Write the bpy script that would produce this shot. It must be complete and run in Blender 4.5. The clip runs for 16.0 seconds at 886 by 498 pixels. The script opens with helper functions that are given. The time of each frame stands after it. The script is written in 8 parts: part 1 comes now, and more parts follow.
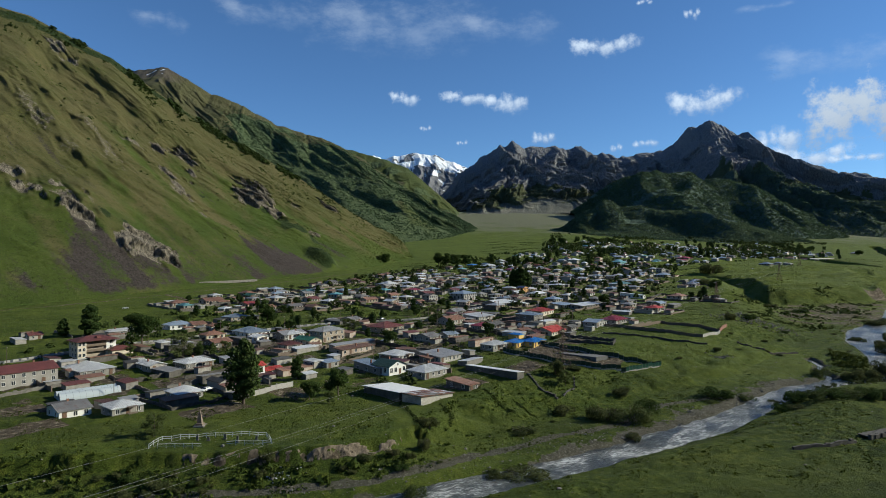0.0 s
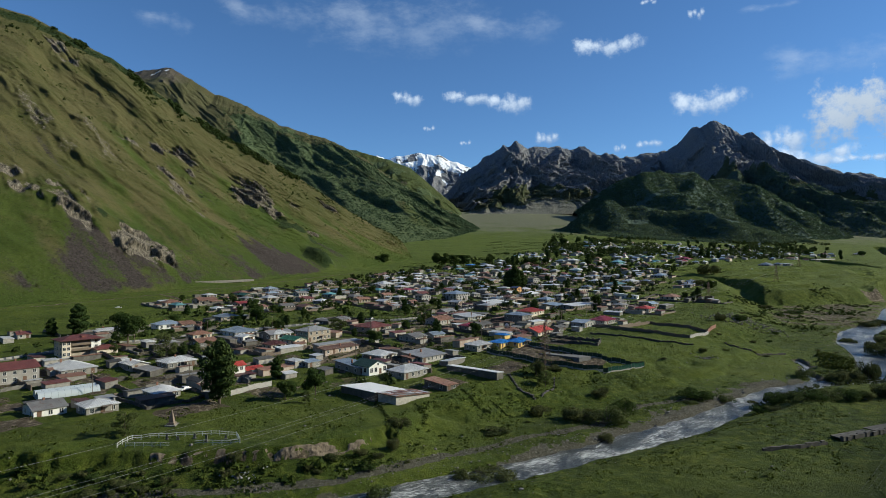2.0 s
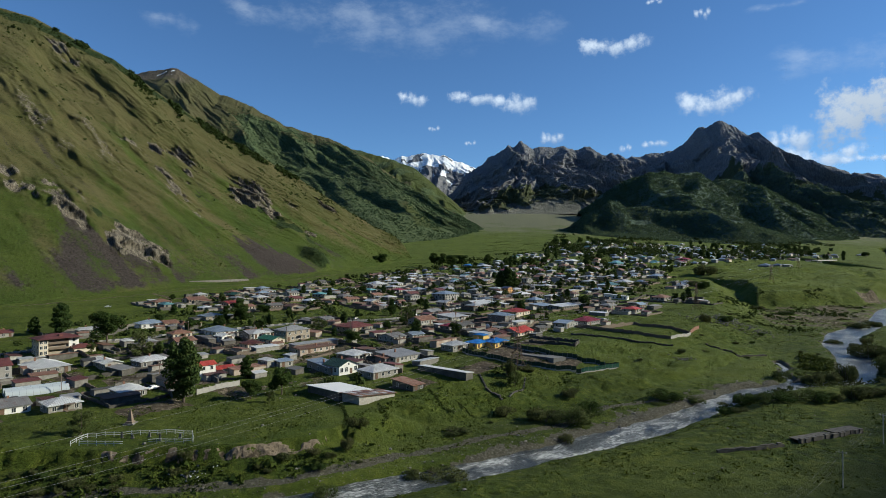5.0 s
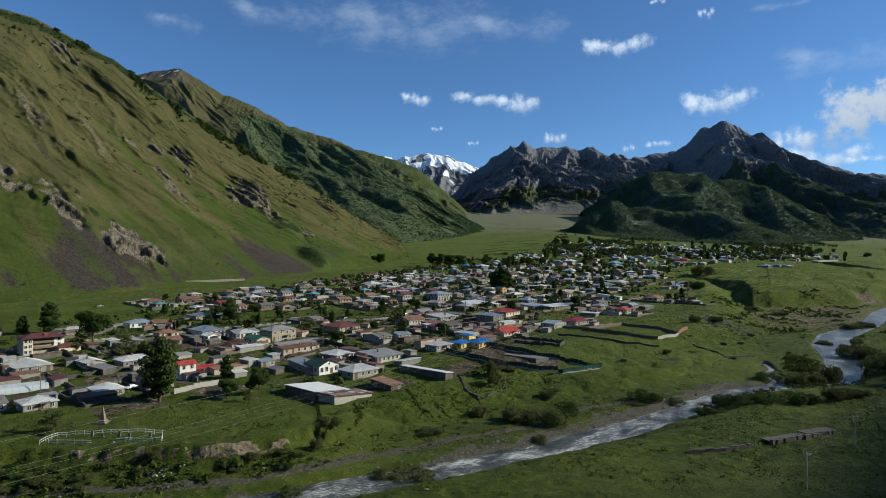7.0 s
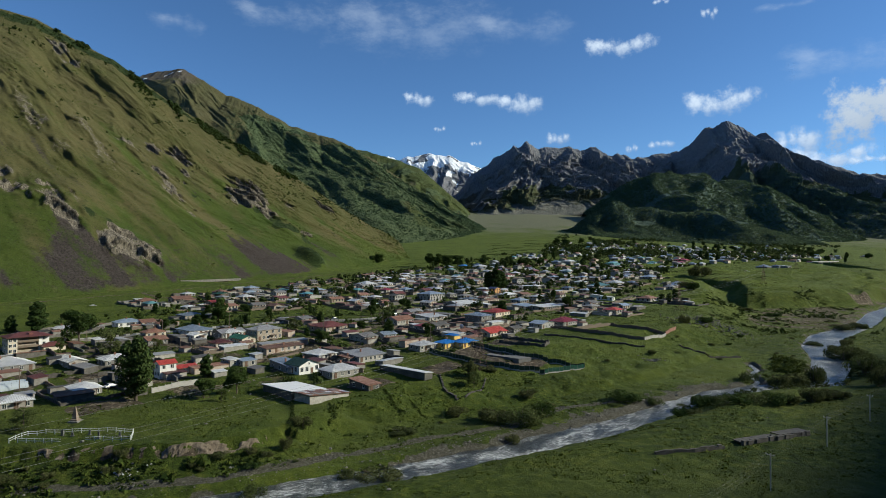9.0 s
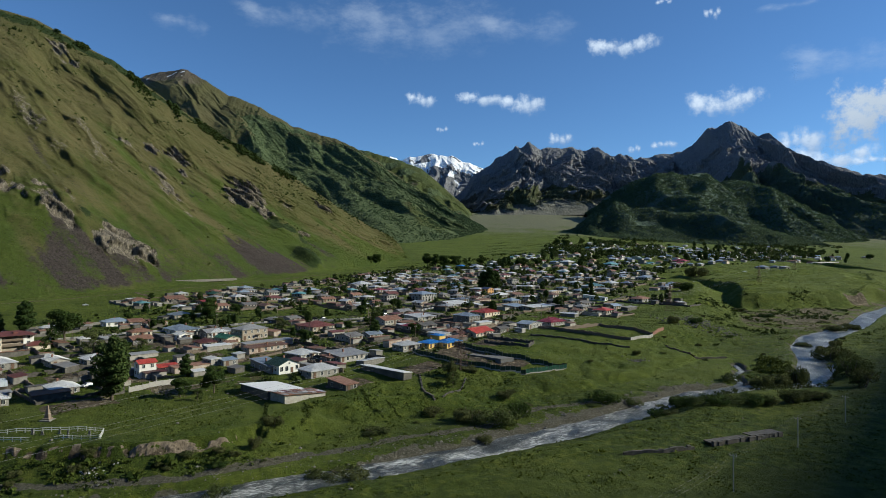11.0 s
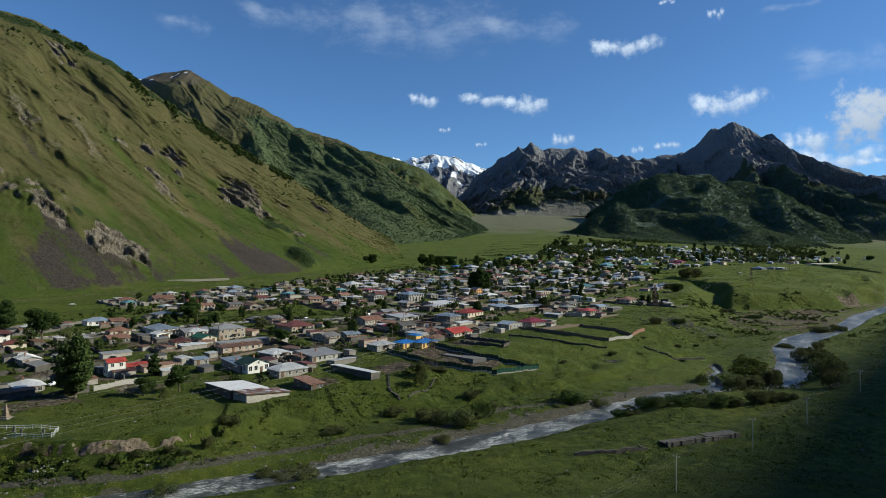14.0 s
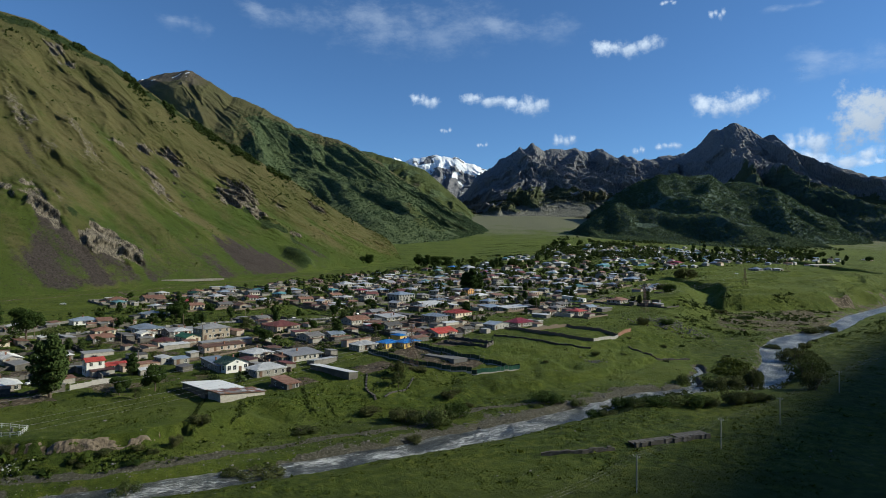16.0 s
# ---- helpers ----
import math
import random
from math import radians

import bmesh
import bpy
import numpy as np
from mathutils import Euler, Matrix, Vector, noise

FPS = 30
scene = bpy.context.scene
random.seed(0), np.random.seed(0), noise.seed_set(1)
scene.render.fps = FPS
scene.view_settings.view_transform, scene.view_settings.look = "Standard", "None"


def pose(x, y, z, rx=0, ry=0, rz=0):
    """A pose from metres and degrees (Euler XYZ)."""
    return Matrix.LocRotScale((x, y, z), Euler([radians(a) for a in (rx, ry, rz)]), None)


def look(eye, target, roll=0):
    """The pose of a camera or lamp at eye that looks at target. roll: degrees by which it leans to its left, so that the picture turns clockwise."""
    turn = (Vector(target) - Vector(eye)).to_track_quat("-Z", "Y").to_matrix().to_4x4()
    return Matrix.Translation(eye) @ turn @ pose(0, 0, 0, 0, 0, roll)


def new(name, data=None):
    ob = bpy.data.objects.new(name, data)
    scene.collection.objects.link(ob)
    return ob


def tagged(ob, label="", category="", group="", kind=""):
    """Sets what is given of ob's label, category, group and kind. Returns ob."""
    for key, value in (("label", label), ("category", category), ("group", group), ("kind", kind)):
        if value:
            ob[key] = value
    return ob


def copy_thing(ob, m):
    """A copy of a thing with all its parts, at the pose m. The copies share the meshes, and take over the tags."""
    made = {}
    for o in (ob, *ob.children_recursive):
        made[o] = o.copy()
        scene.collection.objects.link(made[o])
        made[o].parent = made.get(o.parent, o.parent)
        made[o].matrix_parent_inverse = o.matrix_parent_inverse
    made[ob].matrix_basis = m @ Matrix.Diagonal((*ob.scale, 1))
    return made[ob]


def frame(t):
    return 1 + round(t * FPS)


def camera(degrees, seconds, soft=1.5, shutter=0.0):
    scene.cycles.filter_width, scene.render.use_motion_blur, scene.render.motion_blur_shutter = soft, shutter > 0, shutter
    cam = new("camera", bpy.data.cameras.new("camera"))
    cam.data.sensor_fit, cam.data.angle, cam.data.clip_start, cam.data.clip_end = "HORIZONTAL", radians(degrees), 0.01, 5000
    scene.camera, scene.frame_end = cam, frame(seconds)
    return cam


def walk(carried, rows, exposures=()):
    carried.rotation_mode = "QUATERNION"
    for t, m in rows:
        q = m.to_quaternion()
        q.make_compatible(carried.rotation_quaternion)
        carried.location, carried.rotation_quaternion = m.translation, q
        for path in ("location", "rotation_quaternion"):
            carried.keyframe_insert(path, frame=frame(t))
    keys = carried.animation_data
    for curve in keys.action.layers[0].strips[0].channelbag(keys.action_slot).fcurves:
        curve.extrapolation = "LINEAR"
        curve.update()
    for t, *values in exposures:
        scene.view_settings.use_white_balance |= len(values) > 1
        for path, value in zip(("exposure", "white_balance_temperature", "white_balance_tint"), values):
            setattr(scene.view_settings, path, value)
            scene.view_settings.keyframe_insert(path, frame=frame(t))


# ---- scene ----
cam = camera(72.0, 16.0, 0.6)
PATH = [
    (0, (-0.086, 1.157, 38.294), (2.770, 101.109, 39.531), -0.331),
    (0.5, (2.304, 1.081, 38.283), (4.974, 101.038, 39.526), -0.309),
    (1, (4.688, 1.015, 38.272), (7.172, 100.976, 39.521), -0.288),
    (1.5, (7.065, 0.958, 38.259), (9.364, 100.924, 39.514), -0.267),
    (2, (9.437, 0.910, 38.246), (11.553, 100.879, 39.506), -0.247),
    (2.5, (11.803, 0.870, 38.231), (13.737, 100.843, 39.497), -0.226),
    (3, (14.164, 0.839, 38.215), (15.917, 100.815, 39.487), -0.206),
    (3.5, (16.519, 0.816, 38.198), (18.093, 100.795, 39.476), -0.186),
    (4, (18.870, 0.800, 38.180), (20.267, 100.782, 39.463), -0.166),
    (6.5, (30.557, 0.827, 38.069), (31.104, 100.817, 39.385), -0.069),
    (7, (32.882, 0.851, 38.043), (33.268, 100.842, 39.366), -0.050),
    (7.5, (35.205, 0.881, 38.014), (35.432, 100.872, 39.346), -0.031),
    (8, (37.524, 0.916, 37.984), (37.596, 100.907, 39.325), -0.012),
    (8.5, (39.841, 0.956, 37.953), (39.760, 100.947, 39.303), 0.007),
    (9, (42.154, 1.001, 37.919), (41.926, 100.991, 39.279), 0.026),
    (11.5, (53.692, 1.284, 37.723), (52.783, 101.269, 39.147), 0.121),
    (12, (55.994, 1.350, 37.678), (54.963, 101.334, 39.117), 0.140),
    (12.5, (58.296, 1.419, 37.631), (57.147, 101.402, 39.086), 0.159),
    (13, (60.597, 1.490, 37.581), (59.335, 101.471, 39.054), 0.179),
    (13.5, (62.897, 1.563, 37.529), (61.528, 101.542, 39.021), 0.199),
    (14, (65.197, 1.638, 37.475), (63.725, 101.615, 38.987), 0.218),
    (14.5, (67.497, 1.714, 37.419), (65.929, 101.689, 38.952), 0.238),
    (15, (69.797, 1.791, 37.360), (68.138, 101.765, 38.916), 0.259),
    (15.5, (72.097, 1.868, 37.298), (70.353, 101.841, 38.879), 0.279),
    (16, (74.398, 1.946, 37.234), (72.575, 101.917, 38.841), 0.300),
]
walk(cam, [(t, look(eye, target, roll)) for t, eye, target, roll in PATH], [(0.0, 0.3, 5420, 4), (16.0, 0.3, 5420, 4)])

# ---- world, sun, exposure ----
SUN_EL, SUN_AZ = radians(27.0), radians(3.0)   # height, and turn from +x towards +y
sun_dir = Vector((math.cos(SUN_EL) * math.cos(SUN_AZ), math.cos(SUN_EL) * math.sin(SUN_AZ), math.sin(SUN_EL)))
world = bpy.data.worlds.new("world")
scene.world = world
world.use_nodes = True
wn = world.node_tree
sky = wn.nodes.new("ShaderNodeTexSky")
sky.sky_type, sky.sun_disc = "NISHITA", False
sky.sun_elevation, sky.sun_rotation = SUN_EL, radians(90) - SUN_AZ
sky.altitude, sky.air_density, sky.dust_density, sky.ozone_density = 1500, 1.0, 0.0, 4.5
back = wn.nodes["Background"]
back.inputs["Strength"].default_value = 0.0845
wn.links.new(sky.outputs["Color"], back.inputs["Color"])
sun = new("sun", bpy.data.lights.new("sun", "SUN"))
sun.data.energy, sun.data.angle, sun.data.color = 5.0, radians(0.53), (1.0, 0.84, 0.58)
sun.matrix_world = look(sun_dir * 300, (0, 0, 0))


# ---- noise and terrain ----
def vnoise(x, y, seed=0):
    """Smooth value noise in 0..1 for arrays."""
    xi, yi = np.floor(x).astype(np.int64), np.floor(y).astype(np.int64)
    fx, fy = x - xi, y - yi
    fx, fy = fx * fx * fx * (fx * (fx * 6 - 15) + 10), fy * fy * fy * (fy * (fy * 6 - 15) + 10)

    def cell(a, b):
        h = (a * 374761393 + b * 668265263 + seed * 974634777) & 0x7FFFFFFF
        h = ((h ^ (h >> 13)) * 1274126177) & 0x7FFFFFFF
        return ((h ^ (h >> 16)) & 0xFFFFF) / 1048575.0
    a, b, c, d = cell(xi, yi), cell(xi + 1, yi), cell(xi, yi + 1), cell(xi + 1, yi + 1)
    return (a * (1 - fx) + b * fx) * (1 - fy) + (c * (1 - fx) + d * fx) * fy


def fbm(x, y, octaves=4, seed=0):
    """Fractal noise, about -1..1."""
    out, amp = 0, 1.0
    for k in range(octaves):
        out = out + amp * (vnoise(x, y, seed + k) * 2 - 1)
        x, y, amp = x * 2.03 + 17.1, y * 2.03 - 9.7, amp * 0.5
    return out / 1.6


def ridged(x, y, octaves=4, seed=0):
    """Fractal noise with sharp crests, 0..1."""
    out, amp, total = 0, 1.0, 0.0
    for k in range(octaves):
        out = out + amp * (1 - np.abs(vnoise(x, y, seed + k) * 2 - 1))
        total += amp
        x, y, amp = x * 2.1 + 5.3, y * 2.1 + 1.7, amp * 0.5
    return out / total


def gnoise(x, y, seed=0):
    """Gradient noise, about -1..1, for arrays."""
    xi, yi = np.floor(x).astype(np.int64), np.floor(y).astype(np.int64)
    fx, fy = x - xi, y - yi
    ux, uy = fx * fx * fx * (fx * (fx * 6 - 15) + 10), fy * fy * fy * (fy * (fy * 6 - 15) + 10)

    def corner(i, j):
        h = ((xi + i) * 374761393 + (yi + j) * 668265263 + seed * 974634777) & 0x7FFFFFFF
        h = ((h ^ (h >> 13)) * 1274126177) & 0x7FFFFFFF
        a = ((h ^ (h >> 16)) & 0xFFFFF) * (2 * math.pi / 1048576)
        return np.cos(a) * (fx - i) + np.sin(a) * (fy - j)
    a, b, c, d = corner(0, 0), corner(1, 0), corner(0, 1), corner(1, 1)
    return 1.5 * ((a * (1 - ux) + b * ux) * (1 - uy) + (c * (1 - ux) + d * ux) * uy)


def eroded(s, d, scale, seed=0, octaves=6, long=2.6, gain=0.5):
    """Branching spurs and gullies that run down a slope: s along the crest, d down from it, in metres; about -0.5..0.7."""
    s = s + 0.45 * scale * gnoise(s / scale / 1.3 + 3.1, d / scale / 2.0, seed + 70) + 0.12 * scale * gnoise(s / scale * 3.3, d / scale * 2.1 + 8, seed + 71)
    out, amp, f, w, total = 0, 1.0, 1.0 / scale, 1.0, 0.0
    for k in range(octaves):
        n = 1 - np.minimum(np.abs(gnoise(s * f + 7.3 * k, d * f / long - 4.9 * k, seed + k)) * 1.35, 1)
        out = out + amp * n * w
        total += amp
        w = np.clip(n * 1.25, 0.25, 1)
        f, amp, long = f * 2.07, amp * gain, 1 + (long - 1) * 0.62
    return out / total * 1.6 - 0.85


def smooth(v):
    v = np.clip(v, 0, 1)
    return v * v * (3 - 2 * v)


def along(x, y, pts):
    """Distance to a line of points, its side (left is +), and how far along it (in points)."""
    best, side, where = np.full(x.shape, 1e9), np.zeros(x.shape), np.zeros(x.shape)
    for n, (p, q) in enumerate(zip(pts, pts[1:])):
        dx, dy = q[0] - p[0], q[1] - p[1]
        k = np.clip(((x - p[0]) * dx + (y - p[1]) * dy) / (dx * dx + dy * dy), 0, 1)
        ex, ey = x - p[0] - k * dx, y - p[1] - k * dy
        d = np.hypot(ex, ey)
        nearer = d < best
        best = np.where(nearer, d, best)
        side = np.where(nearer, np.sign(dx * ey - dy * ex), side)
        where = np.where(nearer, n + k, where)
    return best, side, where


# the river, from the mouth of the picture up the valley: x, y, half its width
RIVER = [(-190, 48, 5.6), (-110, 88, 5.6), (-40, 127, 5.2), (0, 146, 4.8), (30, 160, 4.8), (60, 177, 5.2), (90, 196, 5.2), (112, 213, 4.4), (127, 227, 4.0),
         (152, 247, 4.0), (178, 257, 3.6), (205, 262, 4.8), (226, 292, 7.2), (244, 322, 8.1), (262, 358, 9.0), (290, 398, 9.0), (328, 432, 6.8),
         (366, 470, 5.9), (420, 535, 6.3), (520, 630, 7.2), (640, 760, 10.8), (800, 1000, 10.8), (1100, 1400, 10.8), (1500, 2000, 10.8)]
BROOK = [(168, 256, 0.32), (178, 266, 0.45), (181, 280, 0.36), (191, 292, 0.59), (194, 306, 0.41)]
# the terrace's edge: x, y, width of the slope below it
EDGE = [(-500, 142, 7), (-150, 151, 7), (-76, 157, 6), (-29, 159.5, 5.5), (-9, 167, 8), (-1, 188, 16), (6, 206, 26), (20, 222, 32), (38, 240, 38), (58, 268, 46), (84, 294, 56),
        (125, 322, 46), (176, 362, 40), (222, 436, 40), (268, 536, 38), (302, 572, 26), (350, 568, 24), (390, 590, 26), (425, 598, 26), (452, 606, 13), (474, 640, 22), (520, 668, 34),
        (560, 740, 36), (632, 883, 40), (690, 950, 45), (900, 1150, 60), (1300, 1500, 80), (1700, 2100, 90)]
GULLY = [(300, 552), (326, 600), (348, 655), (352, 720), (330, 790)]
RAVINES = [([(596, 780), (640, 830), (700, 900)], 8, 26), ([(440, 590), (462, 625), (500, 665), (560, 700)], 5, 22), ([(400, 660), (450, 700), (520, 760)], 5, 20), ([(380, 790), (460, 850), (560, 930)], 5, 18), ([(560, 740), (630, 850), (700, 960)], 9, 30), ([(772, 1020), (765, 1110), (786, 1250), (778, 1340), (770, 1460)], 15, 50), ([(600, 690), (690, 780), (760, 900)], 8, 26)]
# dug garden plots: x, y, half length, half depth
PLOTS = [(-129.8, 201.5, 6, 5), (-113.8, 178.9, 8, 5), (-66.2, 196.0, 9, 5), (-73.4, 305.2, 9, 6), (-17.8, 251.9, 7, 5), (73.6, 306.3, 8, 6), (-94.6, 240.2, 9, 4), (20.8, 356.0, 8, 5), (14.7, 228.7, 7, 4), (41.9, 254.6, 8, 4), (66, 276, 8, 20), (-86.0, 309.9, 6, 4)]
TRACK = [(-122.9, 130.4), (-70.4, 144), (-40, 146), (-13.8, 150.1), (-0.6, 157.9), (13.9, 168.3), (27.3, 176.9), (40.4, 186), (52.7, 190.6), (68.4, 201.3), (78, 211), (83, 217.6), (105.5, 227.9), (121.5, 242.2)]
ROAD = [(-420, 60), (-243.9, 189.2), (-184.3, 272.6), (-142.2, 311.6), (-56.4, 373.6), (-3.5, 389.9), (24.2, 429.2), (79, 515), (140, 640), (230, 800), (330, 1000), (430, 1300), (520, 1700)]


def water_z(x, y):
    return -18.7 + 0.019 * (np.minimum(y, 700) - 140) + 0.035 * np.maximum(y - 700, 0)


def terrace_z(x, y):
    z = np.interp(y, [-600, 140, 166, 210, 228, 250, 300, 350, 420, 490, 650, 830, 1000, 1210, 1600, 2000, 2500, 3300, 4000, 5000],
                  [-30, -10.9, -10.4, -9.9, -9.2, -7.6, -5.0, -2.9, -1.0, 1.8, 9, 17, 25, 41, 66, 100, 150, 265, 360, 480])
    return z - np.maximum(x - 500, 0) * 0.036


def ground_z(x, y, masks=False):
    """The height of the ground, for numbers or arrays; with masks also the gravel and the dirt on it."""
    x, y = np.asarray(x, float), np.asarray(y, float)
    r0, side0, k0 = along(x, y, RIVER)
    plain = water_z(x, y) + np.where(side0 > 0, 1.5 + 1.0 * smooth((r0 - 25) / 30) * smooth((y - 260) / 60), 1.0 + 3.6 * smooth((r0 - 5) / 17) * smooth((420 - y) / 150)) + 0.7 * fbm(x / 24, y / 24, 4, 3) + 0.4 * fbm(x / 4.5, y / 4.5, 3, 4)
    d, side, k = along(x, y, EDGE)
    width = np.interp(k, range(len(EDGE)), [e[2] for e in EDGE])
    s = d * side + 4.5 * fbm(x / 17, y / 17, 3, 11) * np.clip(width / 30, 0.3, 1) + 1.2 * fbm(x / 4, y / 4, 2, 12) * (width < 12)
    q = np.clip(1 + s / width, 0, 1)
    step = smooth((width - 36) / 12)
    rise = smooth(q) * (1 - step) + (0.3 * smooth(q / 0.1) + 0.7 * q) * step
    rise = np.where(width < 12, 0.5 * smooth(1 + s / (width * 2.6)) + 0.5 * smooth(1 + s / 1.8), rise)
    top = terrace_z(x, y) + 0.9 * fbm(x / 30, y / 30, 4, 5) + 0.5 * fbm(x / 5, y / 5, 3, 6)
    top = top + (1.6 * fbm(x / 60, y / 60, 3, 8) + 2.6 * (ridged(x / 90, y / 55, 3, 9) - 0.6)) * smooth((x - 190) / 200) * smooth((1300 - y) / 300)
    lyn = (y * 0.93 - x * 0.36) / 30 + 0.5 * gnoise(x / 70, y / 70, 67)
    lyn = lyn - np.floor(lyn)
    top = top + 3.4 * (smooth(lyn / 0.14) - lyn) * smooth((x - 190 - 0.15 * (y - 400)) / 60) * smooth((y - 430) / 60) * smooth((1250 - y) / 200) * smooth(0.5 + 1.6 * gnoise(x / 80, y / 60, 68))
    z = plain + (top - plain) * rise
    z = z + (1.1 * fbm(x / 6, y / 6, 3, 14) + 1.5 * (ridged(x / 16, y / 16, 3, 15) - 0.6)) * 4 * rise * (1 - rise) * smooth(width / 14)
    z = z + 0.28 * gnoise(x / 26 + 0.6 * gnoise(x / 12, y / 12, 66), z / 0.9, 65) * 4 * rise * (1 - rise) * smooth(width / 14)
    g, gside, gk = along(x, y, GULLY)
    z = z - 11 * smooth(1 - g / np.where(gside > 0, 30, 15)) * smooth((gk + 0.6) / 1.2) * smooth((4.2 - gk) / 1.5)
    for line, depth, wide in RAVINES:
        g = along(x, y, line)
        z = z - depth * smooth(1 - g[0] / np.where(g[1] > 0, wide, wide * 0.4)) * smooth((g[2] + 0.2) / 0.6) * smooth((len(line) - 0.9 - g[2]) / 0.8)
    t, tside, tk = along(x, y, TRACK)
    r, rside, rk = along(x, y, RIVER)
    half = np.interp(rk, range(len(RIVER)), [p[2] for p in RIVER])
    r = r - half + 1.2 * fbm(x / 6, y / 6, 2, 21)
    b, bside, bk = along(x, y, BROOK)
    b = b - np.interp(bk, range(len(BROOK)), [p[2] for p in BROOK])
    wet = np.minimum(r, b)
    z = np.where(wet < 5, (water_z(x, y) - 1.0) + (z - water_z(x, y) + 1.0) * smooth((wet + 1.0) / 4.5), z)
    if not masks:
        return z
    n = fbm(x / 5, y / 5, 3, 31)
    shingle = np.interp(rk, [0, 3, 5, 6, 9, 10.5, 12, 30], [2.5, 3, 6, 8.5, 9, 4, 3.6, 3.6])
    gravel = np.where(rside > 0, 0.72 * smooth((shingle + 4.5 * n - r) / 4), smooth((0.6 + 1.0 * n - r) / 1.5))
    gravel = np.maximum(gravel, smooth((3 + 3 * n - b) / 3))
    gravel = np.maximum(gravel, 0.9 * smooth((2.1 + 0.8 * n - t) / 1.0) * (y < 230))
    bare = smooth((0.2 + 0.7 * fbm(x / 8, y / 8, 3, 41) - np.abs(s + 1.2) / 2.6) * 3) * smooth((20 - x) / 20) * smooth((x + 75) / 25) * (width < 12)
    scarp = smooth((fbm(x / 22, y / 22, 3, 43) - 0.35) * 4) * rise * (1 - rise) * 4 * (x > 330) * (y < 900)
    bluff = smooth(1.3 - np.hypot(x - 455, y - 600) / 22 + 0.6 * fbm(x / 7, y / 7, 3, 44)) * 4 * rise * (1 - rise)
    dirt = np.maximum(np.maximum(bare, scarp), np.clip(bluff * 1.4, 0, 1))
    fan = smooth((y - 2150) / 500 + 0.5 * fbm(x / 150, y / 300, 4, 46)) * smooth((x - 150) / 200) * smooth((1000 - x) / 200)
    gravel = np.maximum(gravel, 0.3 * fan)
    dirt = np.maximum(dirt, 0.55 * smooth((fbm(x / 11, y / 11, 4, 51) - 0.02) * 4) * smooth((along(x, y, [(-120, 225), (0, 330), (120, 500), (250, 760)])[0] * -1 + 95) / 50) * smooth((y - 190) / 20))
    lane = np.minimum(along(x, y, [(-420, 330), (-300, 470), (-236, 560), (-190, 640), (-140, 730), (-90, 820)])[0], along(x, y, [(-236, 560), (-200, 520), (-140, 560), (-60, 660)])[0])
    dirt = np.maximum(dirt, 0.8 * smooth((2.6 - lane) / 1.5))
    flats = smooth((0.15 - rise) * 10) * smooth((x - 225) / 40) * smooth((y - 395) / 40) * smooth((700 - y) / 80) * (rside > 0)
    dirt = np.maximum(dirt, 0.5 * flats * smooth(fbm(x / 14, y / 14, 3, 47) * 2 + 0.9))
    c, s = math.cos(radians(48)), math.sin(radians(48))
    for cx, cy, a, b in PLOTS:
        px, py = (x - cx) * c + (y - cy) * s, (y - cy) * c - (x - cx) * s
        dirt = np.maximum(dirt, smooth(1.5 - np.maximum(np.abs(px) - a, np.abs(py) - b)))
    return z, np.clip(gravel, 0, 1), np.clip(dirt, 0, 1)


def gz(x, y):
    return float(ground_z(x, y))


# ---- materials ----
def material(name):
    m = bpy.data.materials.new(name)
    m.use_nodes = True
    return m, m.node_tree.nodes, m.node_tree.links, m.node_tree.nodes["Principled BSDF"]


def ramp_between(nodes, links, fac, stops):
    r = nodes.new("ShaderNodeValToRGB")
    el = r.color_ramp.elements
    for n, (at, col) in enumerate(stops):
        e = el[n] if n < 2 else el.new(at)
        e.position, e.color = at, (*col, 1)
    links.new(fac, r.inputs["Fac"])
    return r.outputs["Color"]


def noise_node(nodes, links, scale, detail=4, coord="Object", rough=0.55, stretch=None):
    tc = nodes.new("ShaderNodeTexCoord")
    n = nodes.new("ShaderNodeTexNoise")
    n.inputs["Scale"].default_value, n.inputs["Detail"].default_value, n.inputs["Roughness"].default_value = scale, detail, rough
    src = tc.outputs[coord]
    if stretch:
        mp = nodes.new("ShaderNodeMapping")
        mp.inputs["Scale"].default_value = stretch
        links.new(src, mp.inputs["Vector"])
        src = mp.outputs["Vector"]
    links.new(src, n.inputs["Vector"])
    return n.outputs["Fac"]


def blend(nodes, links, fac, a, b, mode="MIX"):
    m = nodes.new("ShaderNodeMix")
    m.data_type, m.blend_type = "RGBA", mode
    for sock, v in ((m.inputs[0], fac), (m.inputs[6], a), (m.inputs[7], b)):
        if isinstance(v, (int, float)):
            sock.default_value = v
        elif isinstance(v, tuple):
            sock.default_value = (*v, 1)
        else:
            links.new(v, sock)
    return m.outputs[2]


def bumped(nodes, links, bsdf, height, strength, distance):
    b = nodes.new("ShaderNodeBump")
    b.inputs["Strength"].default_value, b.inputs["Distance"].default_value = strength, distance
    links.new(height, b.inputs["Height"])
    links.new(b.outputs["Normal"], bsdf.inputs["Normal"])


def mask_node(nodes, name):
    a = nodes.new("ShaderNodeAttribute")
    a.attribute_name = name
    return a.outputs["Fac"]


